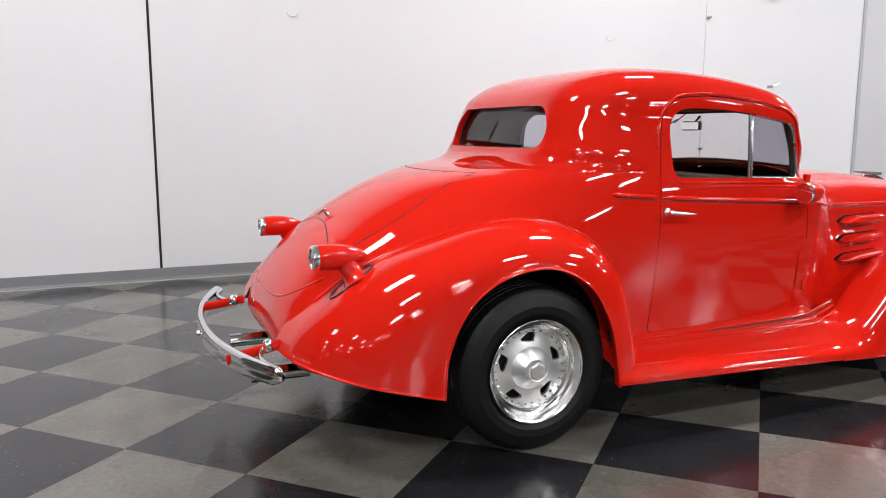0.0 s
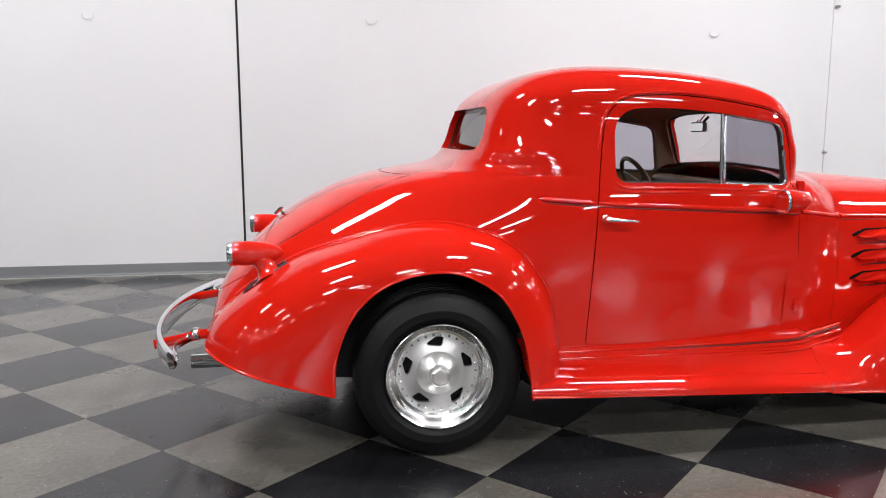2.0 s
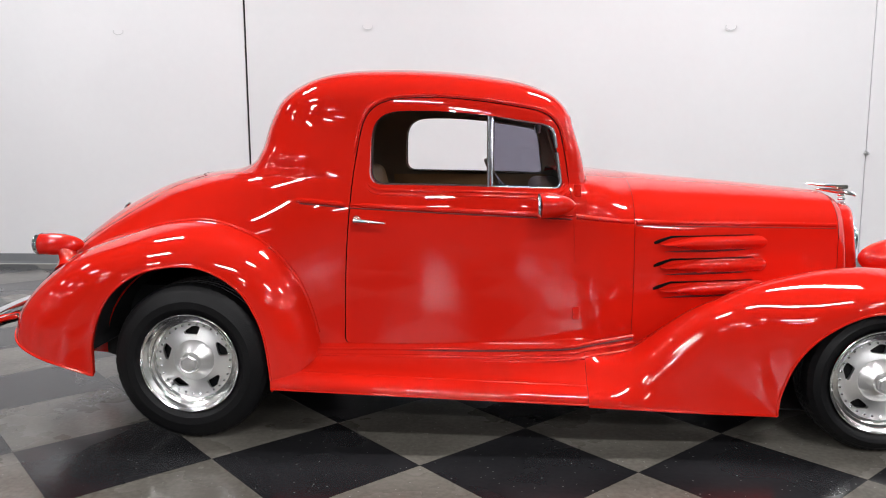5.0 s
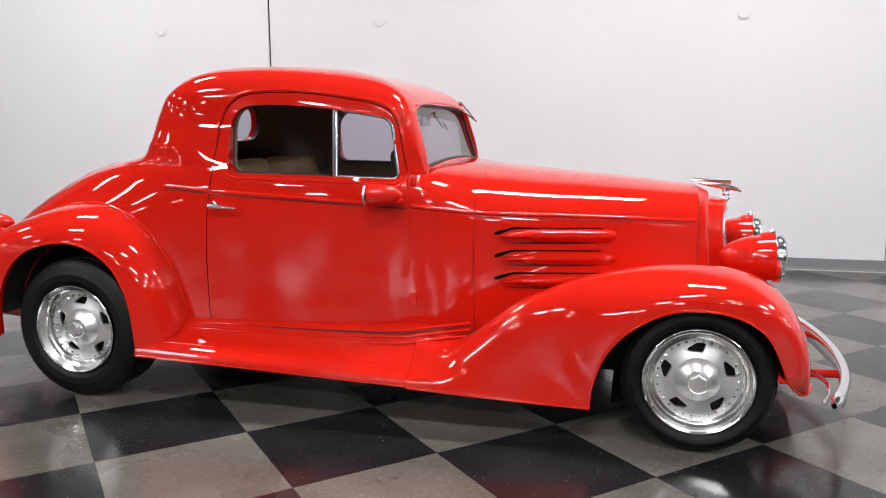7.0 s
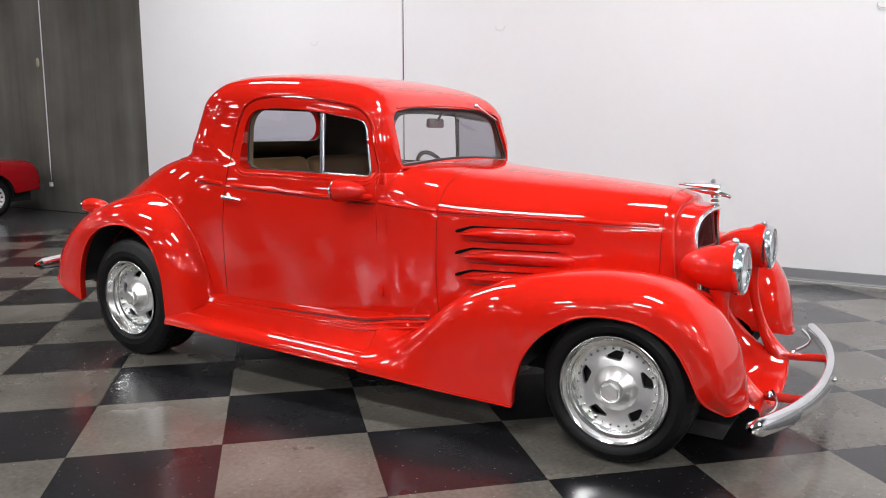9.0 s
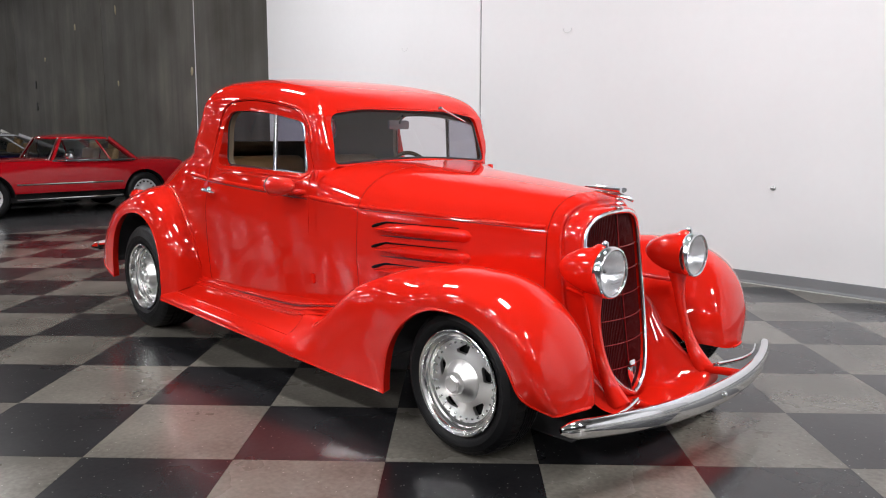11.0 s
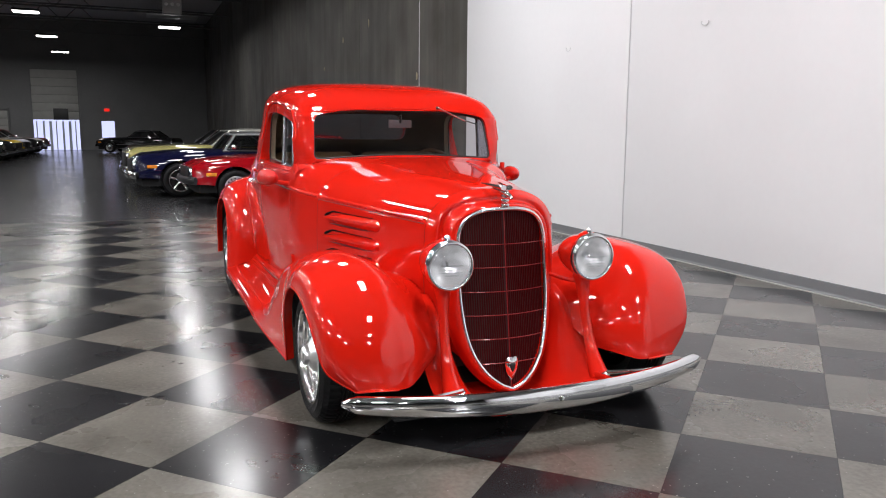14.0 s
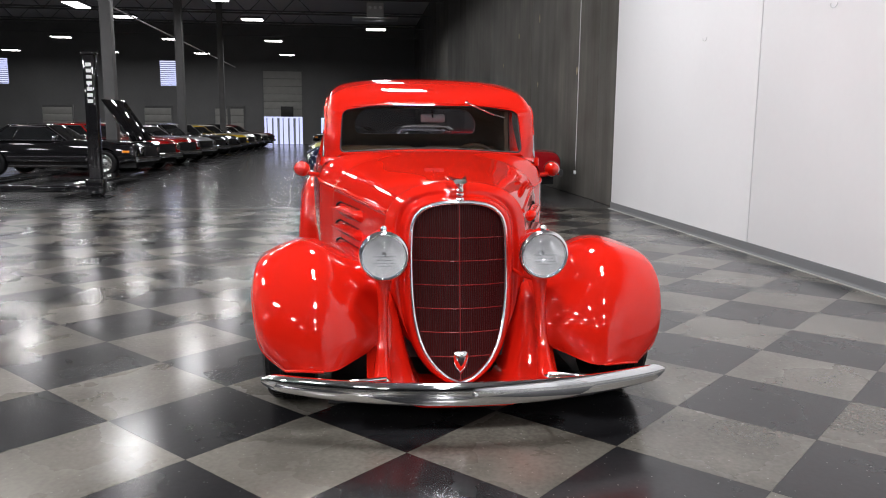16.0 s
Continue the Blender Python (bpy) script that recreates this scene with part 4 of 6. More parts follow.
def rear_fender():
    U = [(-0.945, 0.425), (-0.875, 0.55), (-0.72, 0.69), (-0.535, 0.80), (-0.35, 0.864), (-0.16, 0.915), (0.04, 0.931), (0.205, 0.905), (0.335, 0.846), (0.43, 0.750), (0.49, 0.64), (0.528, 0.485), (0.545, 0.36)]
    A = [(-0.420, 0.295), (-0.412, 0.44), (-0.365, 0.575), (-0.290, 0.675), (-0.185, 0.742), (-0.062, 0.772), (0.058, 0.770), (0.165, 0.728), (0.250, 0.662), (0.308, 0.570), (0.342, 0.480), (0.362, 0.365), (0.375, 0.243)]
    rows = []
    n = len(U)
    for k in range(n):
        (ux, uz), (ax, az) = U[k], A[k]
        f = k / (n - 1)
        crown = pchip([0, 0.15, 0.3, 0.5, 1], [-0.60, -0.66, -0.71, -0.735, -0.735], f)
        inner = pchip([0, 0.15, 0.3, 0.5, 1], [-0.40, -0.44, -0.52, -0.64, -0.66], f)
        lip = pchip([0, 0.3, 0.6, 1], [-0.915, -0.925, -0.915, -0.935], f)
        drop = pchip([0, 0.2, 0.4, 0.8, 1], [0.0, 0.02, 0.02, 0.01, 0.0], f)
        out = np.array([ux - ax, 0, uz - az])
        ln = np.linalg.norm(out)
        od = out / ln
        a = np.array([ax, 0, az])
        u = np.array([ux, 0, uz])
        row = [u + od * 0.03 + np.array([0, inner, -drop]), u + od * 0.015 + np.array([0, inner * 0.55 + crown * 0.45, 0]), u + od * 0.012 + np.array([0, crown, 0.0]),
               a + out * 0.80 + np.array([0, crown * 0.36 + lip * 0.64, 0]), a + out * 0.50 + np.array([0, lip + 0.024, 0]), a + out * 0.22 + np.array([0, lip + 0.003, 0]),
               a + out * 0.06 + np.array([0, lip - 0.004, 0]), a + np.array([0, lip - 0.006, 0]), a + np.array([0, lip - 0.002, 0]), a - od * 0.002 + np.array([0, lip + 0.010, 0]), a + od * 0.006 + np.array([0, lip + 0.035, 0])]
        rows.append(row)
    return fender(rows, 110, 60)


def front_fender():
    U = [(1.66, 0.300), (1.82, 0.345), (2.00, 0.445), (2.17, 0.575), (2.30, 0.638), (2.43, 0.683), (2.56, 0.712), (2.69, 0.735), (2.82, 0.746), (2.93, 0.741), (3.03, 0.727), (3.13, 0.686), (3.215, 0.615), (3.28, 0.515), (3.320, 0.39), (3.332, 0.258)]
    A = [(1.70, 0.200), (1.92, 0.189), (2.20, 0.176), (2.468, 0.165), (2.480, 0.26), (2.520, 0.380), (2.590, 0.478), (2.690, 0.555), (2.790, 0.598), (2.885, 0.608), (2.985, 0.600), (3.078, 0.565), (3.145, 0.508), (3.192, 0.420), (3.232, 0.318), (3.298, 0.250)]
    crown = [-0.74, -0.74, -0.73, -0.72, -0.71, -0.70, -0.69, -0.68, -0.675, -0.67, -0.665, -0.66, -0.655, -0.65, -0.645, -0.64]
    inner = [(-0.66, 0.29), (-0.62, 0.33), (-0.56, 0.40), (-0.51, 0.49), (-0.47, 0.545), (-0.43, 0.58), (-0.40, 0.595), (-0.37, 0.60), (-0.35, 0.59), (-0.34, 0.56), (-0.335, 0.51), (-0.335, 0.45), (-0.34, 0.385), (-0.35, 0.36), (-0.375, 0.325), (-0.41, 0.29)]
    lip = [-0.935, -0.928, -0.915, -0.900, -0.905, -0.916, -0.925, -0.932, -0.937, -0.938, -0.936, -0.932, -0.924, -0.908, -0.878, -0.775]
    # two rows more beside the sharp lower corner of the arch
    for at, f in ((3, 0.25), (2, 0.85)):
        for table in (A, lip):
            a, b = np.array(table[at]), np.array(table[at + 1])
            table.insert(at + 1, a + (b - a) * f)
    for table in (U, crown, inner):
        old = np.array(table[:6], float).reshape(6, -1)
        pos = np.concatenate([[0], np.linspace(1, 5, 7)])
        fresh = np.stack([pchip(np.arange(6), old[:, c], pos) for c in range(old.shape[1])], -1)
        table[:6] = [q if len(q) > 1 else float(q[0]) for q in fresh]
    rows = []
    for k in range(len(U)):
        (ux, uz), (ax, az), (iy, iz) = U[k], A[k], inner[k]
        out = np.array([ux - ax, 0, uz - az])
        od = out / np.linalg.norm(out)
        a, u = np.array([ax, 0, az]), np.array([ux, 0, uz])
        c, l = crown[k], lip[k]
        q = min(max((k - 10) / 5, 0), 1)
        w = min(max((k - 2) / 3, 0), 1)
        tail = min(max((9.5 - k) / 7, 0), 1)
        tail = tail * tail * (3 - 2 * tail)
        v = np.array([ux - 0.02 - 0.13 * q, iy - 0.01 * q, iz])
        m = np.array([ux - 0.03 * q, c * 0.45 + iy * 0.55, uz * (0.55 - 0.18 * w + 0.25 * q) + iz * (0.45 + 0.18 * w - 0.25 * q)])
        row = [v, m, u + od * 0.020 + np.array([0, c + 0.09 - 0.02 * w, -0.012 - 0.035 * w * (1 - q)]), u + od * 0.026 + np.array([0, c - 0.02 - 0.02 * w - 0.11 * tail, 0.0]),
               a + out * (0.84 + 0.10 * q) + np.array([0, c * (0.32 - 0.32 * tail - 0.14 * q) + l * (0.68 + 0.32 * tail + 0.14 * q), 0]), a + out * (0.55 + 0.13 * q) + np.array([0, l + 0.018 * (1 - tail) * (1 - q), 0]), a + out * 0.25 + np.array([0, l - 0.001, 0]),
               a + out * 0.06 + np.array([0, l - 0.004, 0]), a + np.array([0, l - 0.005, 0]), a + np.array([0, l - 0.001, 0]), a - od * 0.002 + np.array([0, l + 0.010, 0]), a + od * 0.006 + np.array([0, l + 0.035, 0])]
        rows.append(row)
    # the first row is the running board's own section, the second leads over
    zb = 0.2025
    first = [(1.70, y, z) for y, z in ((-0.66, 0.43), (-0.740, 0.412), (-0.770, 0.388), (-0.800, 0.346), (-0.85, zb + 0.088), (-0.912, zb + 0.066), (-0.943, zb + 0.043), (-0.950, zb + 0.022), (-0.947, zb + 0.006), (-0.945, zb), (-0.935, zb - 0.001), (-0.90, zb + 0.004))]
    rows[0] = [np.array(q) for q in first]
    rows[1] = [0.50 * (np.array(q) + np.array([0.16, 0, -0.004])) + 0.50 * r for q, r in zip(first, rows[1])]
    rows[2] = [0.12 * (np.array(q) + np.array([0.36, 0, -0.010])) + 0.88 * r for q, r in zip(first, rows[2])]
    return fender(rows, 130, 66, 1.0)


RF, FF = rear_fender(), front_fender()
LINING = 0.006
RIMS = [("rear", RF[0, 12:50]), ("rear", RF[:, 45]), ("front", FF[-1, 14:56]), ("front", FF[:, 50])]
for right in (True, False):
    side = (lambda me: me) if right else mirrored
    part("rear_fender", grid("rear_fender", RF, RED, mirror=not right, flip=True), RED, coupe, "bulging red rear fender")
    part("front_fender", grid("front_fender", FF, RED, mirror=not right, flip=True), RED, coupe, "sweeping red front fender")
    part("fender_lining", grid("fender_lining", lining(RF, LINING), UNDER, mirror=not right, flip=True), UNDER, coupe, "black undercoat inside the rear fender")
    part("fender_lining", grid("fender_lining", lining(FF[45:], LINING), UNDER, mirror=not right, flip=True), UNDER, coupe, "black undercoat inside the front fender")

for right in (True, False):
    for _, line in RIMS:
        part("fender_lip", tube("fender_lip", line * np.array([1, 1 if right else -1, 1]), 0.0055, RED, 8, up=(0, 1, 0.2)), RED, coupe, "rolled red fender edge")

# welt between rear fender and body
bead = []
for rowp in RF[6:104]:
    k = np.arange(4, 40)
    q = rowp[k]
    gap = -q[:, 1] - side_y(q[:, 0], q[:, 2])
    out = np.nonzero(gap > 0)[0]
    if len(out) and out[0] > 0:
        i = out[0]
        f = gap[i - 1] / (gap[i - 1] - gap[i])
        bead.append(q[i - 1] + f * (q[i] - q[i - 1]))
bead = catmull(np.array(bead)[::4], 90)
for right in (True, False):
    side = (lambda me: me) if right else mirrored
    part("fender_welt", side(tube("fender_welt", bead + np.array([0, -0.003, 0]), 0.0085, RED, 8, up=(0, 1, 0))), RED, coupe, "rounded red welt along the fender")

# running boards
for right in (True, False):
    rows = []
    for x in np.linspace(0.37, 1.6985, 40):
        k = (x - 0.37) / 1.41
        zb = 0.247 - 0.047 * k
        sec = [(-0.66, 0.43), (-0.740, 0.412), (-0.770, 0.388), (-0.800, 0.346), (-0.85, zb + 0.088), (-0.912, zb + 0.066), (-0.943, zb + 0.043), (-0.950, zb + 0.022), (-0.945, zb + 0.004), (-0.935, zb), (-0.90, zb + 0.004)]
        rows.append([(x, y, z) for y, z in sec])
    P = bspline(np.array(rows).transpose(1, 0, 2), 44).transpose(1, 0, 2)
    board = part("running_board", grid("running_board", P, RED, mirror=not right, flip=True), RED, coupe, "smooth red running board with lengthwise beads")
    sgn = 1 if right else -1
    for c, rr in ((11, 0.007), (20, 0.005), (33, 0.005)):
        part("bead", tube("bead", (P[:, c] + np.array([0, 0, -0.0015])) * np.array([1, sgn, 1]), rr, RED, 8), RED, board)
    # stepped sill under the door, sweeping inwards and up along the cowl
    gx = np.linspace(0.47, 1.92, 60)
    gy = np.interp(gx, [0.47, 1.66, 1.80, 1.92], [0.768, 0.768, 0.715, 0.665])
    gz = pchip([0.47, 1.0, 1.567, 1.75, 1.92], [0.383, 0.388, 0.400, 0.418, 0.430], gx)
    for name, dz, dy, rr, m in (("sill_bead", 0.004, 0.0, 0.0065, RED), ("sill_groove", -0.007, 0.002, 0.0035, GROOVE), ("sill_bead", -0.022, 0.012, 0.0055, RED), ("sill_bead", -0.046, 0.030, 0.005, RED)):
        part(name, tube(name, np.stack([gx, -sgn * (gy + dy), gz + dz], -1), rr, m, 8), m, coupe, "rounded red bead along the sill" if m is RED else "")

# front apron between the fenders: a trough beside the grille, a ridge under each headlamp
ys = np.linspace(-0.43, 0.43, 61)
rows = []
for y in ys:
    a = abs(y)
    s1 = np.clip((a - 0.17) / 0.16, 0, 1)
    s1 = s1 * s1 * (3 - 2 * s1)
    ridge = math.exp(-((a - 0.365) / 0.05) ** 2)
    tr = 1 - ridge
    pts = [(2.94, 0.10 + 0.45 * s1), (3.05, 0.10 + 0.36 * s1 + 0.02 * ridge), (3.14, 0.105 + 0.22 * s1 + 0.03 * ridge), (3.22, 0.118 + 0.11 * s1 + 0.045 * ridge), (3.30, 0.128 + 0.05 * s1 + 0.045 * ridge),
           (3.375, 0.132 + 0.035 * s1 + 0.05 * ridge), (3.392, 0.118 + 0.03 * s1 + 0.02 * ridge), (3.385, 0.095 + 0.03 * s1)]
    rows.append([(x - 0.03 * (a / 0.47) ** 2, y, z) for x, z in catmull(pts, 30)])
part("front_apron", grid("front_apron", np.array(rows), RED), RED, coupe, "red apron under the grille")

# underside and wheel housings
def hull(name, secs, material):
    return grid(name, np.array(secs), material, ring_v=True)


secs = []
for x, w, z0, z1 in ((-0.85, 0.45, 0.33, 0.55), (-0.45, 0.52, 0.25, 0.62), (0.42, 0.58, 0.21, 0.60), (0.46, 0.70, 0.20, 0.36), (1.45, 0.68, 0.19, 0.36), (1.70, 0.52, 0.19, 0.36), (2.25, 0.36, 0.17, 0.40), (2.95, 0.32, 0.15, 0.34), (2.98, 0.30, 0.15, 0.2)):
    secs.append([(x, -w, z0), (x, w, z0), (x, w, z1), (x, -w, z1)])
me = hull("underbody", secs, UNDER)
me.polygons.foreach_set("use_smooth", [False] * len(me.polygons))
part("underbody", me, UNDER, coupe, "dark chassis and floor pan")
part("splash_pan", box("splash_pan", (2.55, -0.60, 0.082), (3.26, 0.60, 0.090), UNDER, 0.003), UNDER, coupe, "dark pan under the radiator")
for cx, rr in ((0.0, 0.42), (2.86, 0.36)):
    for s in (-1, 1):
        a = np.linspace(radians(-15), radians(195), 30)
        P = np.array([[(cx + rr * math.cos(t) * (1 if cx else 1.05), s * y, max(0.2, 0.34 + (0.385 if not cx else 0.255) * max(0, math.sin(t)) + (0.06 if not cx else 0.0))) for t in a] for y in (0.46, 0.6, 0.72, 0.84, 0.90 if not cx else 0.875)])
        part("wheel_housing", grid("wheel_housing", P, UNDER, flip=s > 0), UNDER, coupe)

# ---- wheels ----
def wheel(at, radius, width, rim, outward):
    w = part("wheel", box("hub", (-0.05, -0.08, -0.05), (0.05, 0.02, 0.05), UNDER), UNDER, coupe, "polished alloy wheel on a wide black tyre")
    w.matrix_basis = pose(*at, 0, 0, 0 if outward < 0 else 180)
    h = width / 2
    # tyre; its outer side faces -y here
    pr = [(-h + 0.035, rim - 0.012), (-h + 0.012, rim), (-h, rim + 0.015), (-h - 0.008, rim + 0.03), (-h - 0.010, rim + (radius - rim) * 0.45), (-h + 0.004, rim + (radius - rim) * 0.72), (-h + 0.010, radius - 0.022), (-h + 0.024, radius - 0.008)]
    pr += [(-h + 0.042, radius - 0.002)]
    for k in range(5):
        y = -h + 0.075 + (width - 0.15) * k / 4
        pr += [(y - 0.006, radius), (y - 0.004, radius - 0.007), (y + 0.004, radius - 0.007), (y + 0.006, radius)]
    pr += [(h - 0.06, radius - 0.003), (h - 0.022, radius - 0.022), (h, rim + 0.06), (h - 0.03, rim)]
    tyre = turned("tyre", pr, RUBBER, 216, (0, 0, 0), "y", 30)
    for v in tyre.vertices:
        r = math.hypot(v.co.x, v.co.z)
        # cross grooves cut into the tread and its shoulders
        if r > radius - 0.024 and (v.index % 216) % 4 == 0:
            f = 1 - 0.0022 / r
            v.co.x, v.co.z = v.co.x * f, v.co.z * f
    smooth_by(tyre, 24)
    part("tyre", tyre, RUBBER, w, "wide black tyre with a grooved tread")
    # rim barrel and lip
    dish = 0.03 if width < 0.25 else 0.05
    lip = [(-h + 0.006, rim - 0.004), (-h - 0.004, rim + 0.004), (-h - 0.006, rim), (-h - 0.002, rim - 0.008), (-h + 0.012, rim - 0.012), (-h + dish * 0.6, rim - 0.017), (-h + dish * 0.7, rim - 0.028), (-h + dish, rim - 0.031), (-h + dish + 0.004, rim - 0.043), (-h + dish + 0.014, rim - 0.045), (h - 0.05, rim - 0.05), (h - 0.05, rim - 0.06)]
    part("rim", turned("rim", lip, ALU, 96, (0, 0, 0), "y", 28), ALU, w, "polished stepped rim")
    # disc with five windows
    y0 = -h + dish + 0.012
    ro, ri = rim - 0.044, 0.052
    holes = []
    for k in range(5):
        t = 2 * np.pi * k / 5 + 0.35
        rm = 0.128
        tri = np.array([(rm - 0.017, -0.18), (rm + 0.021, -0.23), (rm + 0.022, 0.0), (rm + 0.003, 0.31), (rm - 0.007, 0.31)])
        pts = np.array([(r * math.cos(t + d), r * math.sin(t + d)) for r, d in tri])
        holes.append(round_poly(pts, 0.007, 4))

    def S(a, r):
        return np.stack([r * np.cos(a), y0 - 0.010 * np.cos((r - ri) / (ro - ri) * np.pi), r * np.sin(a)], -1)

    def keep(P):
        return -np.min([poly_distance(q, P[..., 0], P[..., 2]) for q in holes], 0)

    disc = cut_sheet("disc", S, np.linspace(0, 2 * np.pi, 241), np.linspace(ri, ro, 30), keep, ALU)
    dm = disc
    extra = []
    for q in holes:
        qf = finer(q, 0.006)
        o1 = np.stack([qf[:, 0], y0 - 0.010 * np.cos((np.hypot(qf[:, 0], qf[:, 1]) - ri) / (ro - ri) * np.pi), qf[:, 1]], -1)
        o2 = o1 + np.array([0, 0.016, 0])
        extra.append(grid("x", np.stack([o1, o2], 0), ALU, ring_v=True))
    part("disc", joined("disc", [dm] + extra, BRUSHED), BRUSHED, w, "brushed disc with five slots")
    part("brake", turned("brake", [(y0 + 0.05, 0.0), (y0 + 0.05, 0.15), (y0 + 0.10, 0.15)], UNDER, 40), UNDER, w)
    # hub cap cone
    cap = [(y0 + 0.004, 0.090), (y0 - 0.008, 0.0895), (y0 - 0.013, 0.086), (y0 - 0.030, 0.066), (y0 - 0.046, 0.046), (y0 - 0.062, 0.044), (y0 - 0.066, 0.041), (y0 - 0.064, 0.037), (y0 - 0.066, 0.020), (y0 - 0.067, 0.0)]
    part("hub_cap", turned("hub_cap", cap, BRUSHED, 48, (0, 0, 0), "y", 30), BRUSHED, w, "conical alloy hub cap")
    part("hub_nut", turned("hub_nut", [(y0 - 0.060, 0.037), (y0 - 0.069, 0.037), (y0 - 0.073, 0.032), (y0 - 0.074, 0.0)], BRUSHED, 6, (0, 0, 0), "y", 20), BRUSHED, w, "chrome hexagonal centre nut")
    # rivets round the rim
    for k in range(30):
        t = 2 * np.pi * k / 30
        b = turned("bolt", [(0.002, 0.0062), (-0.004, 0.0058), (-0.007, 0.0035), (-0.0075, 0.0)], CHROME, 8)
        moved(b, pose((rim - 0.056) * math.cos(t), y0 + 0.006, (rim - 0.056) * math.sin(t)))
        part("rim_bolt", b, CHROME, w)
    return w


for s in (-1, 1):
    wheel((0.0, s * 0.745, 0.345), 0.345, 0.29, 0.213, s)
    wheel((2.895, s * 0.775, 0.306), 0.306, 0.215, 0.213, s)

# ---- lamps ----
BOWL = mat("silvered_bowl", (0.95, 0.95, 0.95), 0.2, 0.6, bump=0.3, bump_scale=34)


def head_lamp(s):
    c = (3.20, s * 0.352, 0.735)
    pr = [(-0.200, 0.0), (-0.195, 0.022), (-0.175, 0.046), (-0.138, 0.069), (-0.088, 0.088), (-0.03, 0.099), (0.02, 0.103), (0.045, 0.104)]
    h = part("headlamp", turned("headlamp", pr, RED, 48, c, "x"), RED, coupe, "red bullet headlamp with a chrome rim")
    part("bezel", turned("bezel", [(0.030, 0.104), (0.034, 0.109), (0.052, 0.110), (0.066, 0.105), (0.071, 0.097), (0.066, 0.092), (0.05, 0.092)], CHROME, 48, c, "x"), CHROME, h, "chrome bezel")
    part("reflector", turned("reflector", [(0.06, 0.093), (0.03, 0.08), (0.0, 0.055), (-0.02, 0.02), (-0.022, 0.0)], BOWL, 40, c, "x"), BOWL, h, "silver reflector bowl")
    part("lens", turned("lens", [(0.058, 0.094), (0.070, 0.085), (0.080, 0.06), (0.086, 0.03), (0.087, 0.0)], CLEAR, 40, c, "x"), CLEAR, h, "clear fluted lens")
    for z, q in ((0.004, 0.050), (-0.012, 0.034), (-0.026, 0.046), (-0.038, 0.030)):
        yy = np.linspace(-q, q, 9)
        part("flute", tube("flute", np.stack([c[0] + 0.058 + 0.025 * (1 - (z * z + yy * yy) / 0.0088), c[1] + yy, c[2] + z + 0 * yy], -1), 0.0028, CLEAR, 6), CLEAR, h, "moulded bar in the lens")
    part("bulb", turned("bulb", [(-0.022, 0.0), (-0.018, 0.012), (0.012, 0.014), (0.026, 0.009), (0.03, 0.0)], CHROME, 16, c, "x"), CHROME, h, "bright bulb shield")
    part("clip", joined("clip", [turned("c", [(0.010, 0.015), (0.018, 0.0155), (0.026, 0.013), (0.031, 0.006), (0.032, 0)], CHROME, 18, (c[0] + 0.02, c[1], c[2] + 0.098), "z")], CHROME), CHROME, h, "chrome marker on top")
    part("clip_base", turned("clip_base", [(-0.010, 0.046), (0.002, 0.040), (0.010, 0.028), (0.016, 0.017), (0.016, 0.0)], RED, 18, (c[0] + 0.005, c[1], c[2] + 0.098), "z"), RED, h)
    # stanchion
    g = np.linspace(0, 1, 20)
    p = np.stack([3.17 + 0.06 * g + 0.10 * g ** 3, s * (0.352 + 0.012 * g), 0.645 - 0.455 * g], -1)
    part("stanchion", tube("stanchion", p, 0.020 + 0.026 * (1 - g) ** 6 + 0.028 * g ** 4, RED, 16, up=(1, 0, 0)), RED, h)
    part("tie_bar", tube("tie_bar", [(3.16, s * 0.36, 0.60), (3.09, s * 0.30, 0.61), (2.98, s * 0.27, 0.62)], 0.009, RED, 8), RED, h)


def on_fender(xy):
    """Places on top of the rear fender, or of the body where that is higher, over points of the plan."""
    pts = RF[:, :42].reshape(-1, 3)
    out = []
    for x, y in xy:
        near = np.argsort((pts[:, 0] - x) ** 2 + (pts[:, 1] + y) ** 2)[:5]
        body = float(np.interp(x, back_at(y)[0], back_at(y)[1]))
        out.append((x, y, max(pts[near, 2].mean(), body) + 0.002))
    return np.array(out)


def back_at(y):
    """The body's tail at a distance from its middle: x and height, in order of x."""
    z = np.linspace(0.40, 1.05, 60)
    x = on_back(np.stack([np.full(60, y), z], -1), 0.0)[:, 0]
    k = np.argsort(x)
    return x[k], z[k]


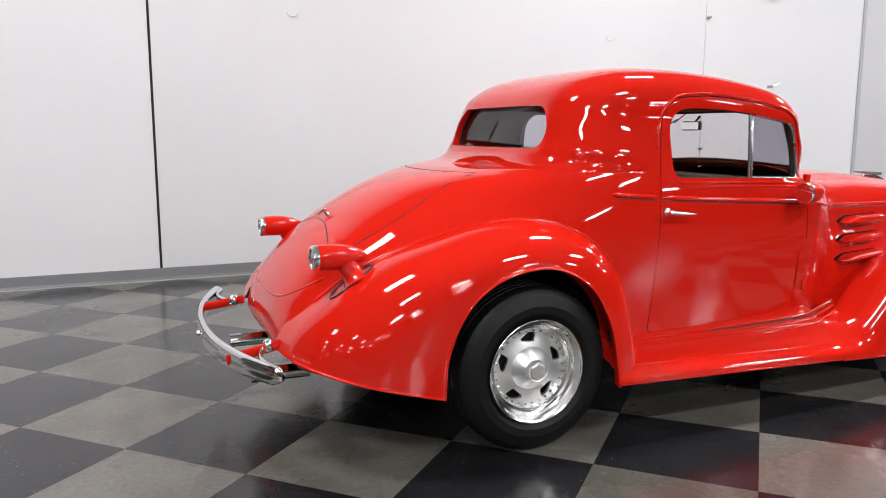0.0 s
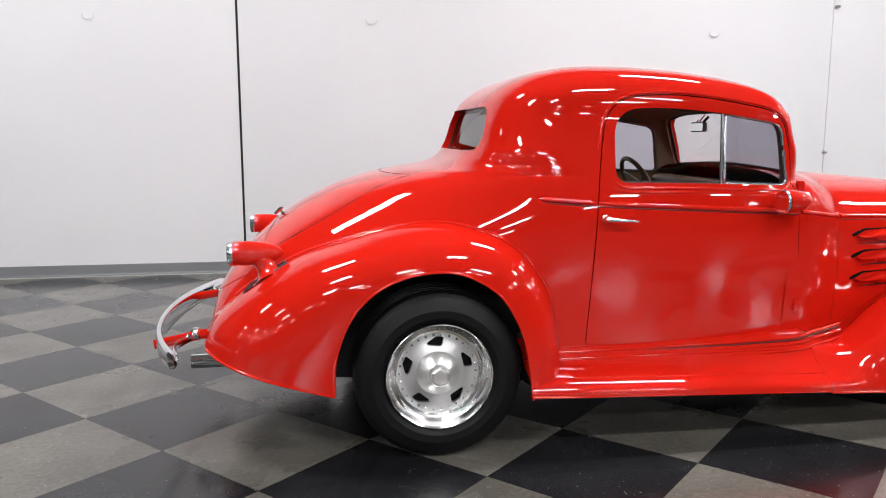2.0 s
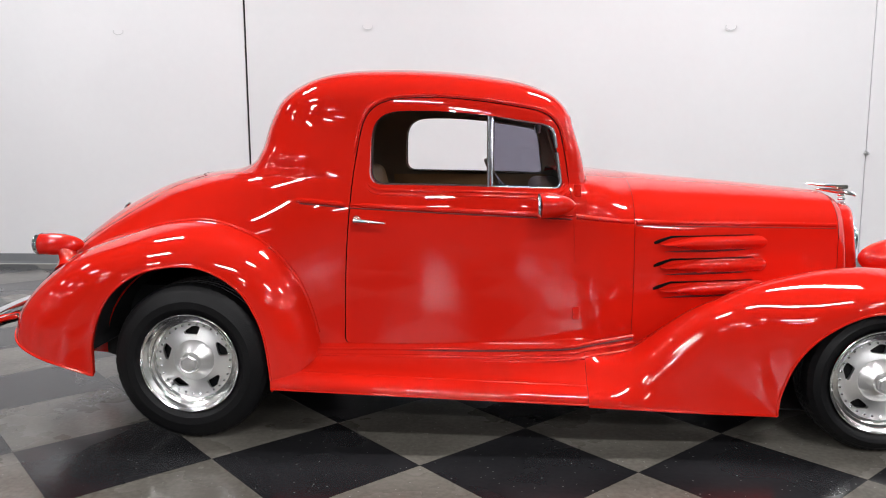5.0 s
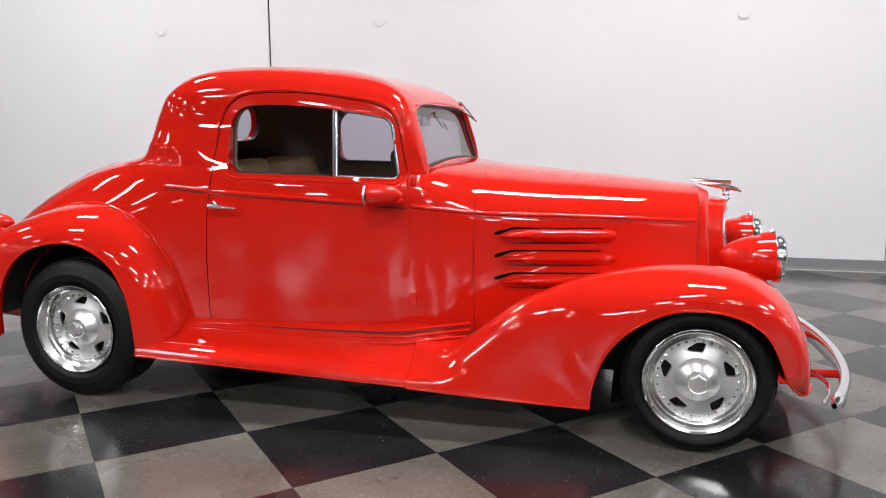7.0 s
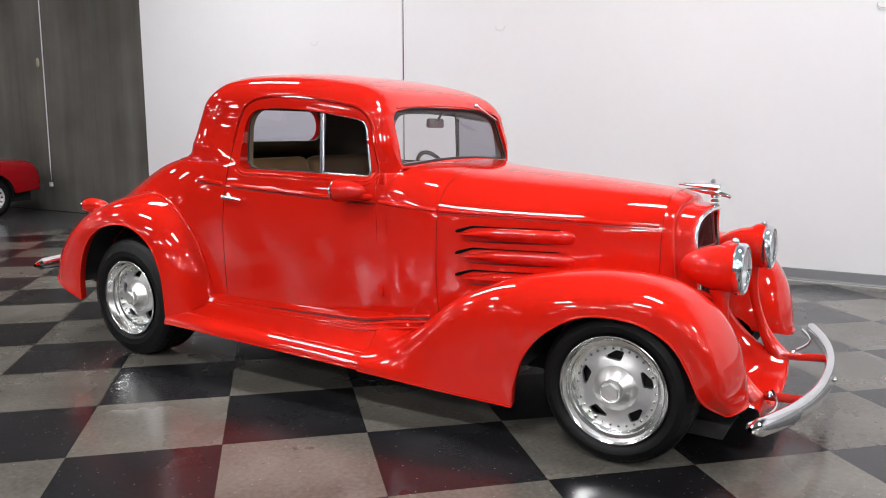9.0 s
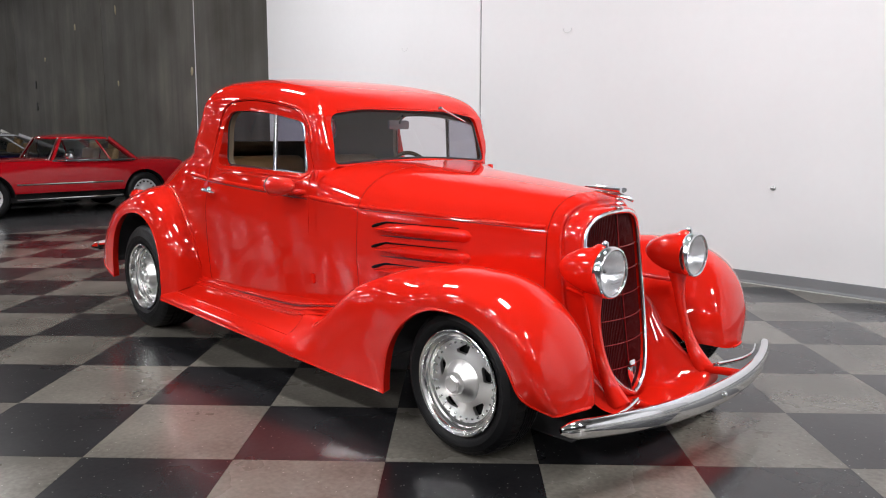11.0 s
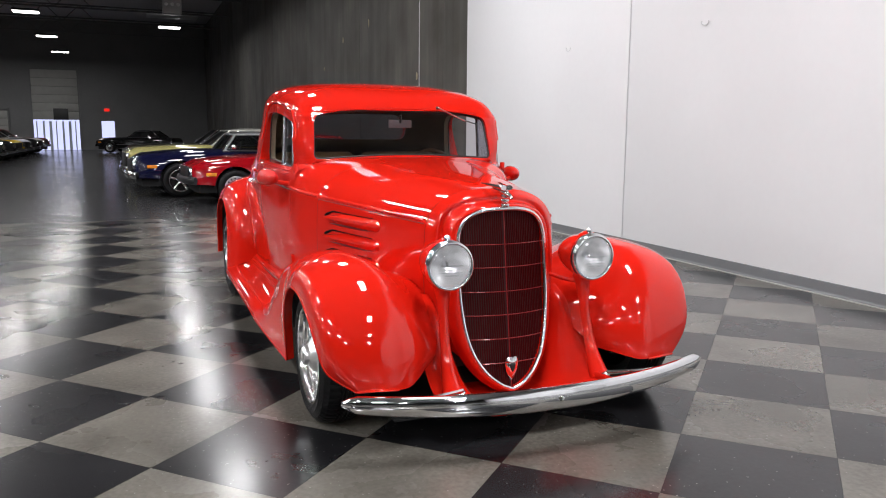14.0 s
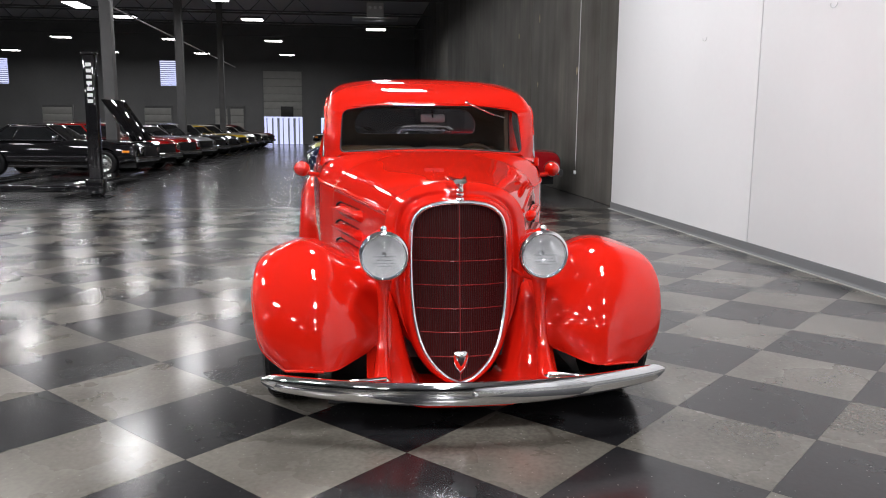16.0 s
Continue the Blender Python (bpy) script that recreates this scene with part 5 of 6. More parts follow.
def tail_lamp(s):
    c = (-0.70, s * 0.56, 0.815)
    pr = [(-0.135, 0.0), (-0.135, 0.034), (-0.130, 0.045), (-0.118, 0.050), (-0.06, 0.052), (-0.01, 0.048), (0.04, 0.037), (0.075, 0.020), (0.088, 0.0)]
    h = part("tail_lamp", turned("tail_lamp", pr[2:], RED, 36, c, "x"), RED, coupe, "red bullet tail lamp with a chrome rim")
    part("bezel", turned("bezel", [(-0.118, 0.0515), (-0.135, 0.051), (-0.142, 0.046), (-0.142, 0.038), (-0.132, 0.037)], CHROME, 36, c, "x"), CHROME, h, "chrome bezel")
    part("lens", turned("lens", [(-0.134, 0.039), (-0.138, 0.02), (-0.139, 0.0)], LENS_RED, 30, c, "x"), LENS_RED, h, "dark red lens")
    g = np.linspace(0, 1, 12)
    foot = on_fender(np.array([[-0.665, 0.60]]))[0]
    top = np.array([-0.70, 0.56, 0.790])
    p = (top + (foot - np.array([0, 0, 0.03]) - top) * g[:, None]) * np.array([1, s, 1])
    part("bracket", tube("bracket", p, 0.036 + 0.010 * (1 - g) ** 3 + 0.032 * g ** 3, RED, 18, up=(1, 0, 0)), RED, h)
    q = np.linspace(0, 2 * np.pi, 40, endpoint=False)
    ring = on_fender(np.stack([-0.690 + 0.088 * np.cos(q), 0.600 + 0.040 * np.sin(q)], -1)) * np.array([1, s, 1])
    part("gasket", tube("gasket", ring, 0.0048, BLACK, 6, True), BLACK, h, "black rubber gasket")


for s in (-1, 1):
    head_lamp(s)
    tail_lamp(s)

# ---- bumpers ----
def bumper(name, x_mid, x_tip, half, z_mid, z_tip, tall, sgn, label, deep=0.024):
    g = np.linspace(-1, 1, 61)
    x = x_mid + (x_tip - x_mid) * np.abs(g) ** 2.2
    y = half * g
    z = z_mid + (z_tip - z_mid) * np.abs(g) ** 2
    h = tall * (1 - 0.32 * np.abs(g) ** 2)
    d = np.gradient(np.stack([x, y], -1), axis=0)
    nrm = np.stack([d[:, 1], -d[:, 0]], -1) * sgn
    nrm /= np.linalg.norm(nrm, axis=1)[:, None]
    q = np.linspace(0, 2 * np.pi, 20, endpoint=False)
    sec_o = deep * np.sign(np.cos(q)) * np.abs(np.cos(q)) ** 0.8
    sec_z = np.sign(np.sin(q)) * np.abs(np.sin(q)) ** 0.9
    P = np.zeros((61, 20, 3))
    e = np.clip((1 - np.abs(g)) * 18, 0.12, 1) ** 0.5
    P[..., 0] = x[:, None] + nrm[:, :1] * sec_o * e[:, None]
    P[..., 1] = y[:, None] + nrm[:, 1:] * sec_o * e[:, None]
    P[..., 2] = z[:, None] + (h / 2 * e)[:, None] * sec_z
    b = part(name, grid(name, P, CHROME, ring_v=True, flip=sgn < 0), CHROME, coupe, label)
    for yy in (0.0,):
        m = turned("bolt", [(-0.002, 0.014), (0.006, 0.013), (0.012, 0.007), (0.013, 0)], CHROME, 16, (0, 0, 0), "x")
        if sgn < 0:
            m.transform(Matrix.Diagonal((-1, 1, 1, 1)))
            m.flip_normals()
        part("bolt", moved(m, pose(x_mid + sgn * 0.023, yy, z_mid)), CHROME, b)
    return b


fb = bumper("front_bumper", 3.575, 3.40, 0.865, 0.222, 0.245, 0.098, 1, "curved chrome front bumper")
rb = bumper("rear_bumper", -1.20, -1.02, 0.84, 0.415, 0.435, 0.104, -1, "curved chrome rear bumper", 0.017)
for s in (-1, 1):
    g = np.linspace(0, 1, 14)
    part("bumper_iron", tube("bumper_iron", np.stack([3.33 + 0.235 * g, s * (0.33 + 0.02 * g), 0.205 + 0.015 * g], -1), 0.019, RED, 8, flat=0.4), RED, fb, "red bumper bracket")
    part("bumper_stay", tube("bumper_stay", np.stack([3.40 - 0.02 * g + 0.05 * np.sin(np.pi * g), s * (0.35 + 0.45 * g), 0.235 + 0 * g], -1), 0.011, CHROME, 8, flat=0.6), CHROME, fb, "chrome bumper stay")
    part("bolt", moved(turned("bolt", [(0, 0.020), (0.012, 0.019), (0.02, 0.010), (0.022, 0)], CHROME, 16, (0, 0, 0), "z"), pose(3.39, s * 0.352, 0.215)), CHROME, fb)
    part("bumper_iron", tube("bumper_iron", np.stack([-0.95 - 0.22 * g, s * (0.46 + 0.03 * g), 0.455 - 0.035 * g], -1), 0.021, RED, 8, flat=0.3), RED, rb, "red bumper bracket")
    part("bumper_stay", tube("bumper_stay", np.stack([-1.02 - 0.0 * g - 0.04 * np.sin(np.pi * g), s * (0.46 + 0.33 * g), 0.44 + 0 * g], -1), 0.020, CHROME, 8, flat=0.4), CHROME, rb, "chrome bumper stay")
    part("bolt", moved(turned("bolt", [(-0.02, 0.0), (-0.02, 0.02), (0.02, 0.02), (0.025, 0.01), (0.025, 0)], CHROME, 16, (0, 0, 0), "z"), pose(-1.0, s * 0.46, 0.455)), CHROME, rb)
    # exhaust tip
    part("exhaust_tip", tube("exhaust_tip", np.stack([-0.80 - 0.25 * g, s * 0.30 + 0 * g, 0.285 + 0 * g], -1), 0.032, CHROME, 16), CHROME, coupe, "chrome exhaust tip")

# ---- mirrors, wiper, deck handle ----
for s in (-1, 1):
    g = np.linspace(0, 1, 16)
    r = 0.050 * np.sqrt(np.clip(1 - (g * 1.02) ** 2.2, 0.0, 1)) + 0.002
    body = tube("mirror", np.stack([1.495 + 0.150 * g, s * (0.822 - 0.03 * g), 1.020 + 0.004 * g], -1), r, RED, 24)
    m = part("mirror", body, RED, coupe, "red bullet door mirror")
    rim = turned("mirror_rim", [(0.004, 0.052), (-0.006, 0.052), (-0.008, 0.049), (-0.006, 0.046)], CHROME, 28, (0, 0, 0), "x")
    part("mirror_rim", moved(rim, pose(1.495, s * 0.822, 1.020)), CHROME, m, "slim chrome mirror rim")
    glass_me = turned("mirror_glass", [(-0.005, 0.0), (-0.005, 0.047)], CHROME, 28, (0, 0, 0), "x")
    part("mirror_glass", moved(glass_me, pose(1.495, s * 0.822, 1.020, 0, 6, -9 * s)), CHROME, m, "round mirror glass")
    part("mirror_arm", tube("mirror_arm", [(1.57, s * 0.80, 1.005), (1.60, s * 0.75, 0.99), (1.62, s * 0.66, 0.985)], 0.014, RED, 10), RED, m)
g = np.linspace(0, 1, 12)
wp = part("wiper", tube("wiper", np.stack([1.682 + 0.030 * g, 0.22 + 0.17 * g, 1.440 - 0.075 * g], -1), 0.005, CHROME, 8), CHROME, coupe, "chrome wiper arm parked across the screen")
part("pivot", moved(turned("pivot", [(0, 0.012), (0.016, 0.011), (0.02, 0)], CHROME, 14, (0, 0, 0), "x"), pose(1.667, 0.22, 1.440)), CHROME, wp)
part("blade", tube("blade", np.stack([1.684 + 0.030 * g, 0.33 + 0.13 * g, 1.387 - 0.040 * g], -1), 0.0035, BLACK, 6), BLACK, wp, "black rubber blade")
dh = part("deck_handle", turned("deck_handle", [(-0.01, 0.011), (0.006, 0.010), (0.012, 0.006), (0.026, 0.0055), (0.028, 0.0)], CHROME, 16, (0, 0, 0), "z"), CHROME, coupe, "chrome deck lid handle")
dh.matrix_basis = pose(-0.632, -0.034, 0.926, 0, -42, 0)
part("grip", tube("grip", [(-0.030, 0.012, 0.028), (0.0, 0.0, 0.030), (0.022, -0.010, 0.028)], [0.008, 0.010, 0.007], CHROME, 10), CHROME, dh)

# deck lid seam: a dark line drawn into the sheet
def deck_line():
    pts = []
    for f in np.linspace(0, 1, 80):
        if f < 0.38:
            k = f / 0.38
            z, y = 1.128 - 0.0 * k, 0.42 * k
        else:
            k = (f - 0.38) / 0.62
            z, y = 1.128 - 0.355 * k ** 0.9, 0.42 + 0.05 * math.sin(math.pi * k) - 0.01 * k
        pts.append((y, z))
    return np.array(pts)


line = deck_line()
g = np.linspace(0, 1, 40)
lower = np.stack([0.415 * g, 0.905 - 0.132 * g ** 2.2], -1)
plate = np.stack([0.46 * g, 0.600 + 0.110 * g ** 4], -1)
for s in (-1, 1):
    part("deck_seam", tube("deck_seam", on_back(lower, 0.0008) * np.array([1, s, 1]), 0.0028, UNDER, 6, up=(0.6, 0, 0.8)), UNDER, coupe)
    part("plate_bead", tube("plate_bead", on_back(plate, 0.004) * np.array([1, s, 1]), 0.007, RED, 8, up=(0.6, 0, 0.8)), RED, coupe, "pressed line around the plate recess")
    p = on_back(line, 0.0008) * np.array([1, s, 1])
    part("deck_seam", tube("deck_seam", p, 0.0028, UNDER, 6, up=(0.6, 0, 0.8)), UNDER, coupe)

# ---- interior ----
def cushion(name, lo, hi, r, material):
    return box(name, lo, hi, material, r, 4)


seat = part("bench_seat", cushion("bench_seat", (0.72, -0.62, 0.50), (1.22, 0.62, 0.68), 0.06, TAN), TAN, coupe, "tan leather bench seat")
for y in (-0.32, 0.32):
    bk = cushion("seat_back", (-0.07, -0.30, 0.0), (0.07, 0.30, 0.52), 0.06, TAN)
    part("seat_back", moved(bk, pose(0.70, y, 0.64, 0, -14, 0)), TAN, seat, "rounded tan seat back")
part("parcel_shelf", box("parcel_shelf", (0.26, -0.64, 1.02), (0.55, 0.64, 1.06), LINER, 0.01), LINER, coupe)
part("rear_bulkhead", moved(box("rear_bulkhead", (-0.02, -0.66, 0.4), (0.02, 0.66, 1.05), LINER, 0.01), pose(0.50, 0, 0)), LINER, coupe)
part("dashboard", box("dashboard", (1.50, -0.58, 0.86), (1.68, 0.58, 1.075), mat("brown_dashboard", (0.10, 0.06, 0.03), 0.4, vary=0.1), 0.05, 4), None, coupe, "brown dashboard")
part("cabin_floor", box("cabin_floor", (0.4, -0.6, 0.40), (1.60, 0.6, 0.43), LINER), LINER, coupe)
for s in (-1, 1):
    X, Z = np.meshgrid(np.linspace(0.69, 1.62, 24), np.linspace(0.43, 1.08, 14), indexing="ij")
    part("door_panel", grid("door_panel", np.stack([X, s * (side_y(X, Z) - 0.05), Z], -1), TAN, flip=s > 0), TAN, coupe, "tan inner door panel")
a = np.linspace(0, 2 * np.pi, 40, endpoint=False)
ring = np.stack([0 * a, 0.172 * np.cos(a), 0.172 * np.sin(a)], -1)
wheel_m = pose(1.34, 0.33, 1.02, 0, -28, 0)
sw = part("steering_wheel", moved(tube("steering_wheel", ring, 0.013, mat("dark_brown_wheel_rim", (0.12, 0.07, 0.035), 0.35), 10, True, up=(1, 0, 0)), wheel_m), None, coupe, "dark brown steering wheel")
for t in (0.5, 2.6, 4.7):
    part("spoke", moved(tube("spoke", [(0.02, 0, 0), (0.0, 0.168 * math.cos(t), 0.168 * math.sin(t))], 0.008, STEEL, 6, up=(1, 0, 0)), wheel_m), STEEL, sw)
part("column", tube("column", [(1.34, 0.33, 1.03), (1.60, 0.33, 0.89)], 0.022, BLACK, 12), BLACK, sw)
MIRROR_BACK = mat("grey_mirror_back", (0.22, 0.22, 0.23), 0.4)
im = part("inside_mirror", box("inside_mirror", (1.516, -0.058, 1.318), (1.538, 0.098, 1.370), MIRROR_BACK, 0.01), MIRROR_BACK, coupe, "inside rear-view mirror")
part("glass", box("glass", (1.512, -0.050, 1.324), (1.5155, 0.090, 1.364), CHROME), CHROME, im)
part("stem", tube("stem", [(1.536, 0.02, 1.352), (1.575, 0.01, 1.398)], 0.007, BLACK, 8), BLACK, im)

# ---- lamps of the hall ----
for y, first, pitch, count, watts in ((0.2, -22.2, 6.4, 8, 268), (-5.6, -23.8, 6.6, 8, 240), (-11.5, -26.4, 6.6, 7, 305), (-17.4, -25.0, 6.6, 7, 305), (-23.4, -25.0, 6.6, 6, 220)):
    for k in range(count):
        x = first + pitch * k
        high_bay(x, y, watts if x > -8 else 72)
for x in (-46.7, -38.3, -29.6):
    for y in (-5.1, -10.6, -16.4, -22.5):
        high_bay(x, y, 80, 0.55, 0.92)
high_bay(-32.2, 0.45, 80, 0.55, 0.92)

# ---- far end of the hall ----
COLUMN = mat("grey_painted_column", (0.13, 0.13, 0.13), 0.6, vary=0.15)
PALE_DOOR = mat("pale_sectional_door", (0.30, 0.30, 0.28), 0.6, vary=0.1)
for k, x in enumerate((-16.0, -27.0, -38.0)):
    yc = (-7.25, -7.75, -7.95)[k]
    setting("column_%d" % (k + 1), box("column", (x - 0.15, yc - 0.15, 0), (x + 0.15, yc + 0.15, CEIL), COLUMN, 0.02), "grey painted steel column", "column")


def dock_door(name, y0, y1, z0, z1, label, rows):
    e = setting(name, None, label, "door")
    h = (z1 - z0) / rows
    for k in range(rows):
        part("panel", box("panel", (HALL_WEST + 0.02, y0, z0 + k * h + 0.012), (HALL_WEST + 0.08, y1, z0 + (k + 1) * h - 0.012), PALE_DOOR, 0.008), PALE_DOOR, e)
    for s in (y0 - 0.09, y1 + 0.01):
        part("jamb", box("jamb", (HALL_WEST + 0.005, s, 0), (HALL_WEST + 0.10, s + 0.08, z1 + 0.1), HALL), HALL, e)
    part("lintel", box("lintel", (HALL_WEST + 0.005, y0 - 0.09, z1 + 0.1), (HALL_WEST + 0.10, y1 + 0.09, z1 + 0.2), HALL), HALL, e)
    return e


dock_door("door_1", -7.33, -4.55, 2.01, 5.29, "pale sectional door raised above a bright opening", 6)
for k, (y0, y1) in enumerate(((-10.83, -9.96), (-9.74, -8.81), (-15.81, -13.95), (-22.86, -20.83))):
    dock_door("door_%d" % (k + 2), y0, y1, 1.08, 2.56, "closed pale sectional dock door", 3)
setting("door_opening", box("day", (HALL_WEST - 0.02, -7.33, 0), (HALL_WEST + 0.015, -4.55, 2.01), DAY), "bright daylight beyond the open door", "daylight")
bars = setting("door_curtain", None, "strip curtain hanging in the open door", "curtain")
for k in range(7):
    y = -7.17 + 0.39 * k
    part("strip", box("strip", (HALL_WEST + 0.02, y, 0.0), (HALL_WEST + 0.03, y + 0.07 + 0.05 * (k % 3), 1.9), mat("cloudy_strip", (0.5, 0.55, 0.6), 0.5)), None, bars)
setting("exit_door", box("day2", (HALL_WEST - 0.02, -3.18, 0.5), (HALL_WEST + 0.02, -2.36, 1.95), DAY), "small bright window in the exit door", "window")
ex = thing("exit_sign", "small red lit exit sign on the far wall", "sign", at=pose(HALL_WEST + 0.03, -2.8, 2.6))
part("panel", box("panel", (0, -0.17, 0), (0.05, 0.17, 0.2), glow("exit_red", (1, 0.03, 0.02), 0.8), 0.01), None, ex)
for y0, y1 in ((-26.2, -25.0), (-14.6, -13.46)):
    w = setting("window_%d" % (1 if y0 < -20 else 2), None, "high louvred window with blue daylight", "window")
    part("pane", box("pane", (HALL_WEST + 0.005, y0, 4.15), (HALL_WEST + 0.02, y1, 5.9), DAY), DAY, w)
    for k in range(12):
        part("slat", box("slat", (HALL_WEST + 0.025, y0, 4.18 + k * 0.144), (HALL_WEST + 0.05, y1, 4.22 + k * 0.144), COLUMN), COLUMN, w)
tarp = thing("hanging_banner", "small dark banner hung in front of the sectional door", "banner", at=pose(HALL_WEST + 0.12, -5.64, 2.0))
part("cloth", box("cloth", (0, -0.45, 0), (0.02, 0.45, 0.75), BLACK, 0.005), BLACK, tarp)

# roof trusses
for k, x in enumerate((-49.5, -44.0, -38.5, -33.0, -27.5, -22.0, -16.5, -11.0)):
    parts = [tube("t", [(x, HALL_SOUTH + 0.1, zz), (x, 3.9, zz)], 0.05, COLUMN, 6) for zz in (7.5, 8.4)]
    zig = [(x, HALL_SOUTH + 0.1 + 0.9 * i, 7.5 + 0.9 * (i % 2)) for i in range(31)]
    parts += [tube("t", [a, b], 0.025, COLUMN, 5) for a, b in zip(zig[:-1], zig[1:])]
    setting("roof_truss_%d" % (k + 1), joined("roof_truss", parts, COLUMN), "dark open-web steel roof truss", "truss")
setting("sprinkler_pipe", tube("sprinkler_pipe", [(-44, -8.1, 4.95), (-8, -8.1, 4.95)], 0.03, mat("pale_pipe", (0.4, 0.4, 0.4), 0.5), 8), "pale pipe run under the roof", "pipe")

heater = thing("unit_heater", "white gas unit heater hung from the roof", "heater", at=pose(-27.0, 0.3, 5.75))
part("casing", box("casing", (-0.35, -0.35, 0.1), (0.35, 0.35, 0.65), mat("white_enamel", (0.6, 0.6, 0.6), 0.4), 0.03), None, heater)
part("tray", box("tray", (-0.5, -0.95, 0.0), (0.5, 0.95, 0.05), STEEL, 0.01), STEEL, heater)
for y in (-0.22, 0.0, 0.22):
    part("lamp", turned("lamp", [(0.36, 0.0), (0.37, 0.06), (0.35, 0.07)], mat("bright_reflector", (0.9, 0.9, 0.9), 0.3), 14, (0, y, 0.45), "x"), None, heater)
for y in (-0.3, 0.3):
    part("rod", tube("rod", [(0, y, 0.65), (0, y, CEIL - 5.75)], 0.01, STEEL, 6), STEEL, heater)

# ---- things on the white wall ----
PIPE = mat("white_conduit", (0.66, 0.66, 0.67), 0.4)
cd = thing("conduit", "white painted conduit pipe with a small valve on the wall", "pipe", at=pose(5.80, WALL_Y - 0.03, 0))
part("pipe", tube("pipe", [(0, -0.012, 0.02), (0, -0.012, 5.5)], 0.032, PIPE, 14), PIPE, cd)
for z in (0.6, 1.75, 2.9):
    part("clamp", box("clamp", (-0.045, -0.05, z), (0.045, 0.03, z + 0.035), PIPE, 0.005), PIPE, cd)
vv = part("valve", tube("valve", [(0, -0.02, 1.85), (0.0, -0.09, 1.85)], 0.02, STEEL, 10), STEEL, cd, "grey valve")
part("lever", tube("lever", [(0, -0.09, 1.85), (0.10, -0.09, 1.88)], 0.008, STEEL, 8), STEEL, vv)
setting("corner_trim", box("corner", (7.38, WALL_Y - 0.012, 0.1), (7.44, WALL_Y, CEIL), mat("grey_joint_trim", (0.45, 0.45, 0.46), 0.5), 0.004), "grey joint strip on the wall", "trim")
for x, z, kind in ((2.265, 0.848, "knob"), (4.87, 2.61, "hook"), (4.84, 1.12, "hook")):
    k = thing("wall_hook", "small dark metal hook on the white wall" if kind == "hook" else "small round metal peg on the white wall", "hook", at=pose(x, WALL_Y, z))
    part("rose", turned("rose", [(0, 0.022), (-0.006, 0.021), (-0.008, 0.008), (-0.03, 0.007), (-0.034, 0.015), (-0.045, 0.013), (-0.048, 0)], STEEL, 16), STEEL, k)
hooks = mat("white_wire", (0.62, 0.62, 0.63), 0.5)
for x, z in ((-2.45, 2.352), (0.06, 2.365), (3.52, 2.313)):
    k = thing("wall_hook", "small white wire hook on the white wall", "hook", "white hooks on the wall", pose(x, WALL_Y - 0.004, z))
    a = np.linspace(math.pi * 0.85, math.pi * 2.1, 14)
    part("wire", tube("wire", np.stack([0.05 * np.cos(a), -0.012 + 0 * a, 0.03 * np.sin(a)], -1), 0.004, hooks, 6, up=(0, 1, 0)), hooks, k)
cable = thing("wall_cable", "thin pale cable hanging down the concrete wall", "cable", at=pose(-8.27, WALL_Y + 0.14, 0))
part("cable", tube("cable", [(0.02, 0, 6.5), (0.0, 0, 3.2), (-0.02, 0, 0.8), (-0.02, 0, 0.45)], 0.009, PIPE, 8), PIPE, cable)
part("plug", box("plug", (-0.05, -0.03, 0.40), (0.01, 0.01, 0.47), PIPE, 0.006), PIPE, cable)
PATCH = mat("dried_plaster", (0.34, 0.30, 0.20), 0.9, vary=0.2, vary_scale=30)
rnd = random.Random(4)
for x, z, w, h in ((-11.71, 3.83, 0.05, 0.09), (-14.05, 3.69, 0.05, 0.08), (-8.44, 2.40, 0.05, 0.09), (-11.75, 2.33, 0.04, 0.06), (-9.6, 4.4, 0.04, 0.05), (-16.2, 3.1, 0.05, 0.06)):
    q = thing("plaster_patch", "small blob of dried pale plaster on the concrete wall", "patch", "plaster blobs on the wall", pose(x, WALL_Y + 0.15, z))
    ring = [(w * (0.8 + 0.4 * rnd.random()) * math.cos(t), -0.004, h * (0.8 + 0.4 * rnd.random()) * math.sin(t)) for t in np.linspace(0, 2 * math.pi, 11)[:-1]]
    part("blob", mesh_of("blob", ring + [(0, -0.012, 0)] + [(a, 0.002, b) for a, _, b in ring], [(k, (k + 1) % 10, 10) for k in range(10)] + [(k + 11, (k + 1) % 10 + 11, (k + 1) % 10, k) for k in range(10)], PATCH), PATCH, q)
zz = np.linspace(0.02, CEIL - 0.05, 150)
edge = [(WHITE_END - 0.02 - 0.025 * rnd.random() ** 2 - (0.03 if rnd.random() > 0.93 else 0), z) for z in zz]
P = np.array([[(x, WALL_Y + 0.112, z), (x + 0.004, WALL_Y + 0.105, z), (WHITE_END, WALL_Y + 0.06, z)] for x, z in edge])
setting("ragged_edge", grid("ragged_edge", P, PATCH), "ragged pale sealant at the end of the white wall", "trim")
socket = thing("wall_socket", "dark socket plate on the concrete wall", "socket", at=pose(-17.0, WALL_Y + 0.15, 1.95))
part("plate", box("plate", (-0.06, -0.02, -0.1), (0.06, 0.0, 0.1), BLACK, 0.006), BLACK, socket)
part("plate", box("plate", (-0.05, -0.02, 0.45), (0.05, 0.0, 0.65), BLACK, 0.006), BLACK, socket)

# ---- other parked cars ----
DARK_GLASS = mat("dark_car_glass", (0.010, 0.011, 0.012), 0.06, 0, 0.0, 0.6)
CAR_GLASS = glass("clear_car_glass", (0.62, 0.64, 0.64))
paints = {}


def paint(name, color):
    if name not in paints:
        paints[name] = mat(name + "_car_paint", color, 0.5, 0, 1.0, 0.0)
    return paints[name]


